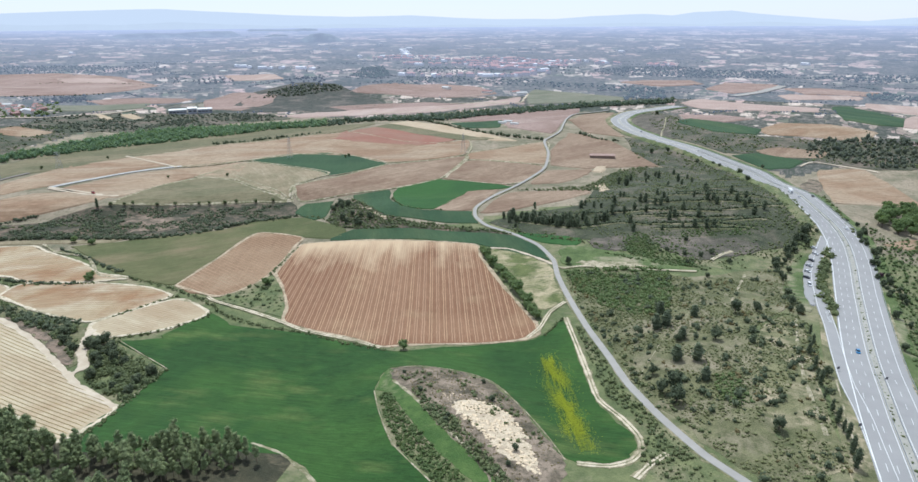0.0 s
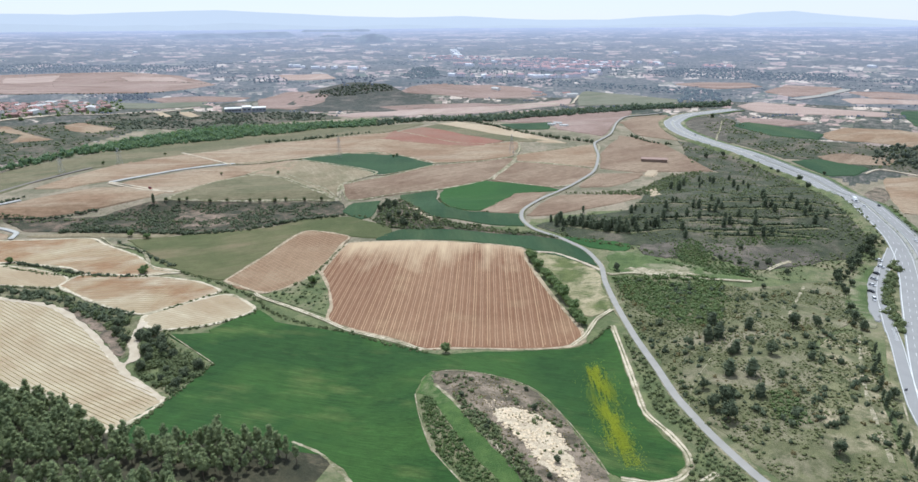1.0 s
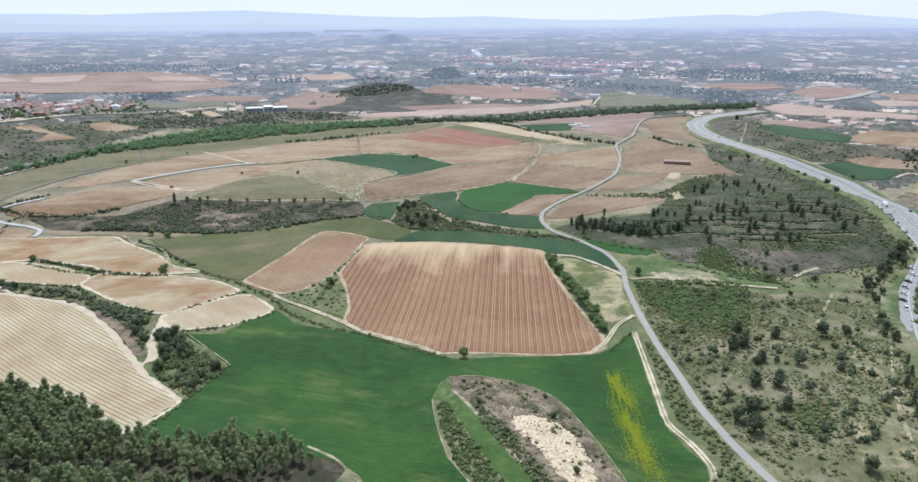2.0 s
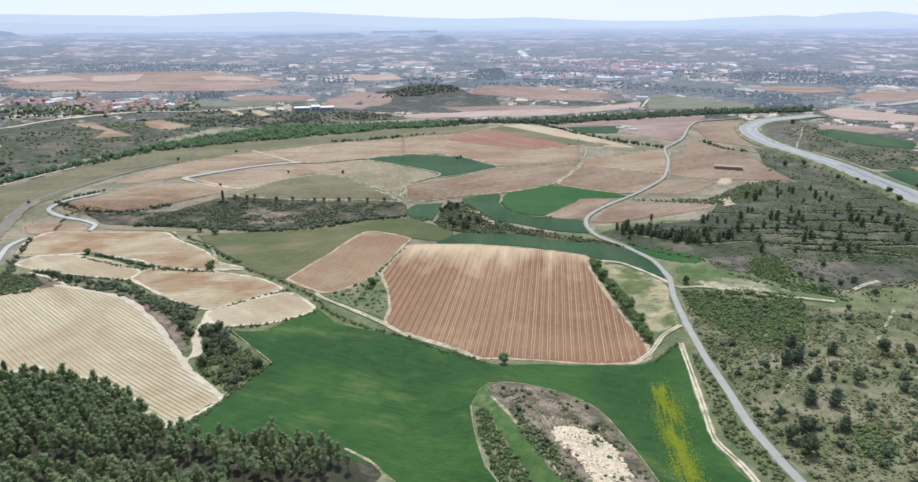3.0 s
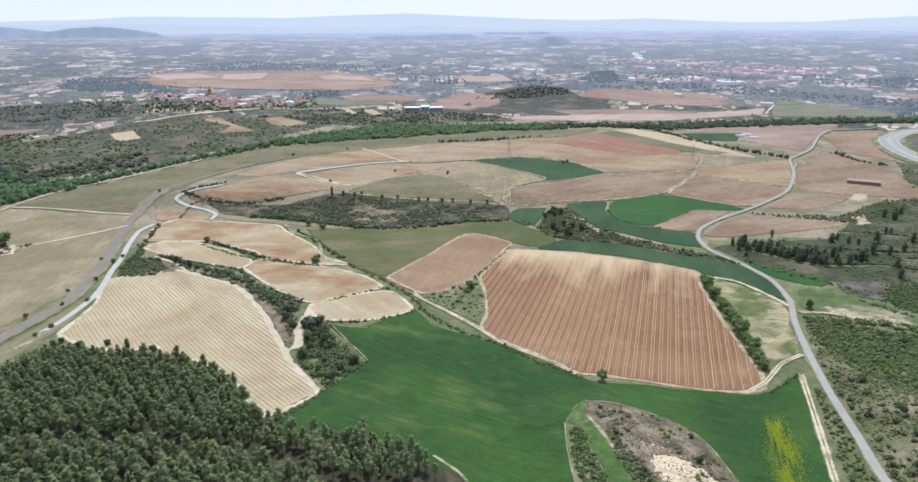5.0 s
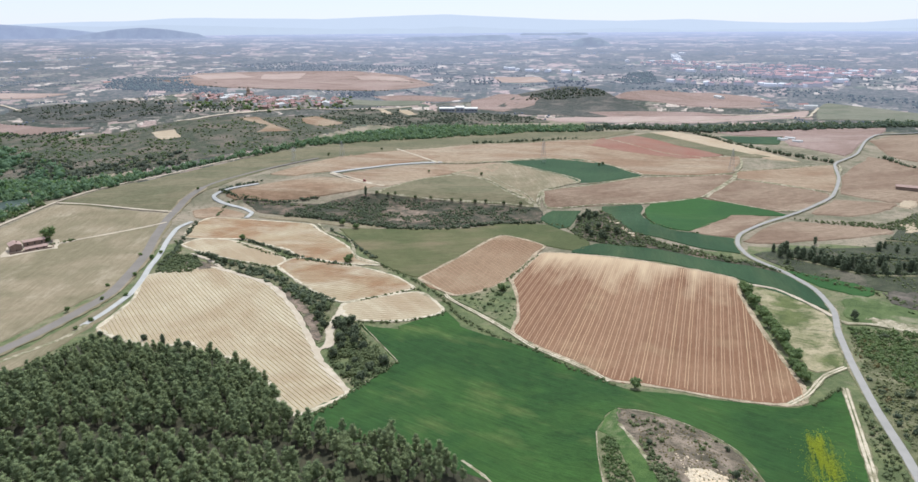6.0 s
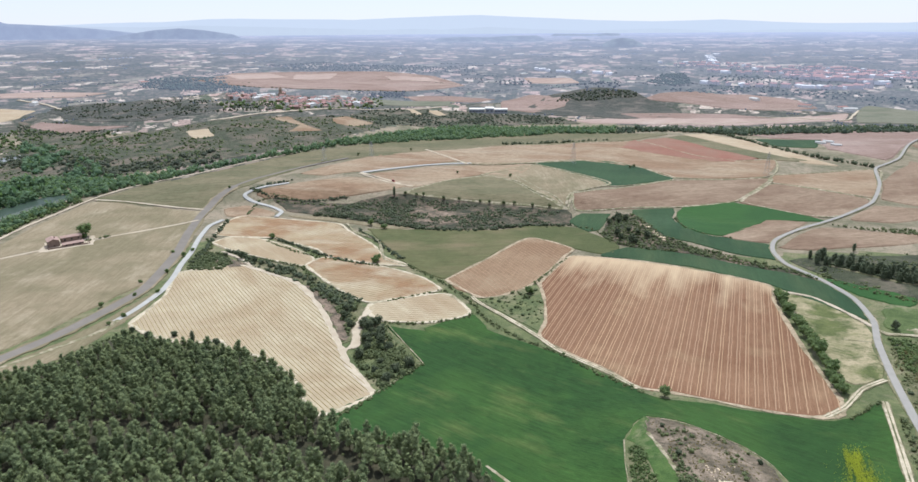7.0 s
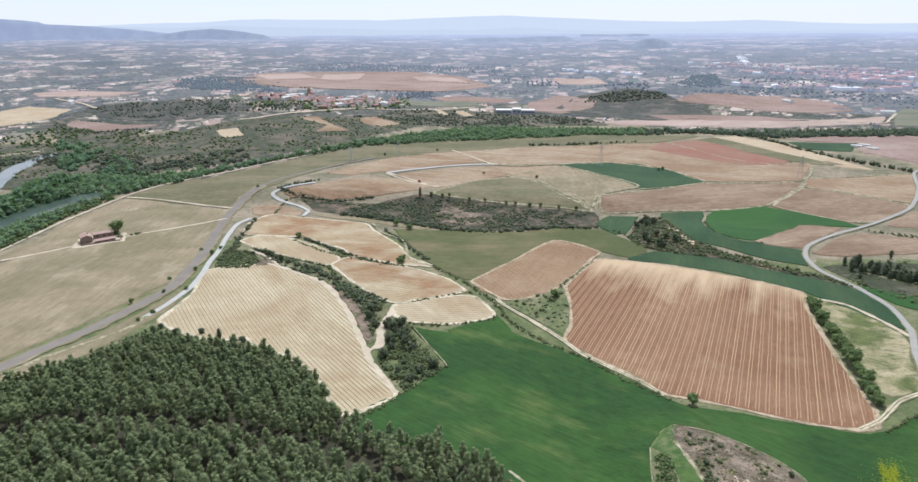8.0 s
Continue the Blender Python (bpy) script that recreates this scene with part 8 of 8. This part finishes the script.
for k, (x, y) in enumerate(lots):
    model = models[k % 5 if k % 5 != 4 or k % 2 else 0]
    ob = model if k < 4 else copy_plain(model, Matrix())
    stand(ob, x, y, 20 * gen.normal() + 90 * (gen.random() < 0.5), "village house with red tile roof" if model is not models[4] else "white shed with pale metal roof", "house", "village houses", 0.65 + 0.25 * gen.random())


def make_church():
    thing = new("church")
    part("nave", loft([[(x, y, z) for x, z in ((-8, -0.5), (8, -0.5), (8, 12), (0, 16), (-8, 12))] for y in (-16, 16)]), M_STONE, thing)
    part("nave_roof", gable(16, 32, 12, 4), M_TILE, thing)
    t = part("tower", box(-4, 4, -24, -16, -0.5, 24, 0.2), M_STONE, thing)
    for k in range(4):
        a = math.radians(90 * k)
        x, y = 4 * math.sin(a), -20 + 4 * math.cos(a)
        part("belfry_opening", box(x - 0.9, x + 0.9, y - 0.9, y + 0.9, 18, 21.5), M_GLASS, t)
    part("spire", loft([[(-4.2 * s, -20 - 4.2 * s, z), (4.2 * s, -20 - 4.2 * s, z), (4.2 * s, -20 + 4.2 * s, z), (-4.2 * s, -20 + 4.2 * s, z)] for s, z in ((1, 24), (0.7, 26), (0.1, 31))]), M_STONE, thing)
    return thing


stand(models[4], *[(-754, 1139)][0], 30, "white shed at the village edge", "shed")
cx, cy = [(-894, 1084)][0]
stand(make_church(), cx, cy, 30, "brown stone village church with a square tower", "church", "", 0.72)


# town surfaces dimmed and given a fixed glow of painted haze
def mat_hazed_town(name, tone):
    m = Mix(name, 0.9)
    air = haze_share(2300.0)
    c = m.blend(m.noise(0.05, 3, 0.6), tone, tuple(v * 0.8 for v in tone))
    m.put(m.shader.inputs["Emission Color"], HAZE_GLOW)
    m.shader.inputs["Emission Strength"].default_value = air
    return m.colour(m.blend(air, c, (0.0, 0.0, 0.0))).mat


M_TOWN_ROOF, M_TOWN_WALL, M_TOWN_WHITE = mat_hazed_town("backdrop_roof_tile", (0.42, 0.23, 0.20)), mat_hazed_town("backdrop_render", (0.52, 0.47, 0.44)), mat_hazed_town("backdrop_white_roof", (0.74, 0.73, 0.72))
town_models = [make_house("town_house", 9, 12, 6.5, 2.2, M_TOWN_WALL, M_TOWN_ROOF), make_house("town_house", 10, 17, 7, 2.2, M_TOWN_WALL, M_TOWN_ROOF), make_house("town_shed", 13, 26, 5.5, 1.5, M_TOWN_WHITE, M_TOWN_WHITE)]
town = np.vstack([along(line, 0.55 * step, 94 + k, 14.0) for k, (line, step) in enumerate((
    ([(44, 2840), (170, 2869), (302, 2811)], 20), ([(30, 2698), (206, 2686), (417, 2682)], 17), ([(33, 2535), (194, 2526), (411, 2567)], 16), ([(36, 2334), (181, 2108), (378, 2423)], 17), ([(70, 2129), (179, 2081), (259, 2063)], 20),
    ([(-335, 3020), (-217, 3023), (-94, 2905)], 30), ([(-363, 2925), (-205, 2849), (19, 2757)], 38), ([(-208, 2571), (-90, 2431), (17, 2536)], 44), ([(423, 2717), (518, 2597), (625, 2568)], 40), ([(713, 2519), (797, 2470)], 24), ([(693, 2410), (774, 2398)], 28), ([(-150, 1846), (-36, 1818), (62, 1879)], 48), ([(125, 1826), (206, 1988), (263, 2025)], 42)))])
white = np.vstack([along(line, step, 120 + k, 5.0) for k, (line, step) in enumerate((
    ([(-375, 3024), (-284, 3062), (-242, 3003)], 40), ([(-280, 3425), (-253, 3217), (-217, 3023)], 40), ([(-279, 3482), (-233, 3475)], 45), ([(54, 1881), (86, 1848), (119, 1855)], 32), ([(-467, 3018), (-433, 3021)], 40), ([(431, 2774), (579, 2668), (618, 2637)], 75), ([(220, 2040), (243, 2036)], 40), ([(-161, 1979), (-134, 1967)], 36),
    ([(-741, 2184), (-692, 2148), (-624, 2139)], 34), ([(-624, 2139), (-535, 2161), (-472, 2130)], 46), ([(-459, 3722), (-409, 3712)], 60), ([(1237, 2442), (1261, 2438)], 40), ([(-1779, 3085), (-1757, 3118)], 50), ([(753, 3251), (798, 3183)], 60)))])
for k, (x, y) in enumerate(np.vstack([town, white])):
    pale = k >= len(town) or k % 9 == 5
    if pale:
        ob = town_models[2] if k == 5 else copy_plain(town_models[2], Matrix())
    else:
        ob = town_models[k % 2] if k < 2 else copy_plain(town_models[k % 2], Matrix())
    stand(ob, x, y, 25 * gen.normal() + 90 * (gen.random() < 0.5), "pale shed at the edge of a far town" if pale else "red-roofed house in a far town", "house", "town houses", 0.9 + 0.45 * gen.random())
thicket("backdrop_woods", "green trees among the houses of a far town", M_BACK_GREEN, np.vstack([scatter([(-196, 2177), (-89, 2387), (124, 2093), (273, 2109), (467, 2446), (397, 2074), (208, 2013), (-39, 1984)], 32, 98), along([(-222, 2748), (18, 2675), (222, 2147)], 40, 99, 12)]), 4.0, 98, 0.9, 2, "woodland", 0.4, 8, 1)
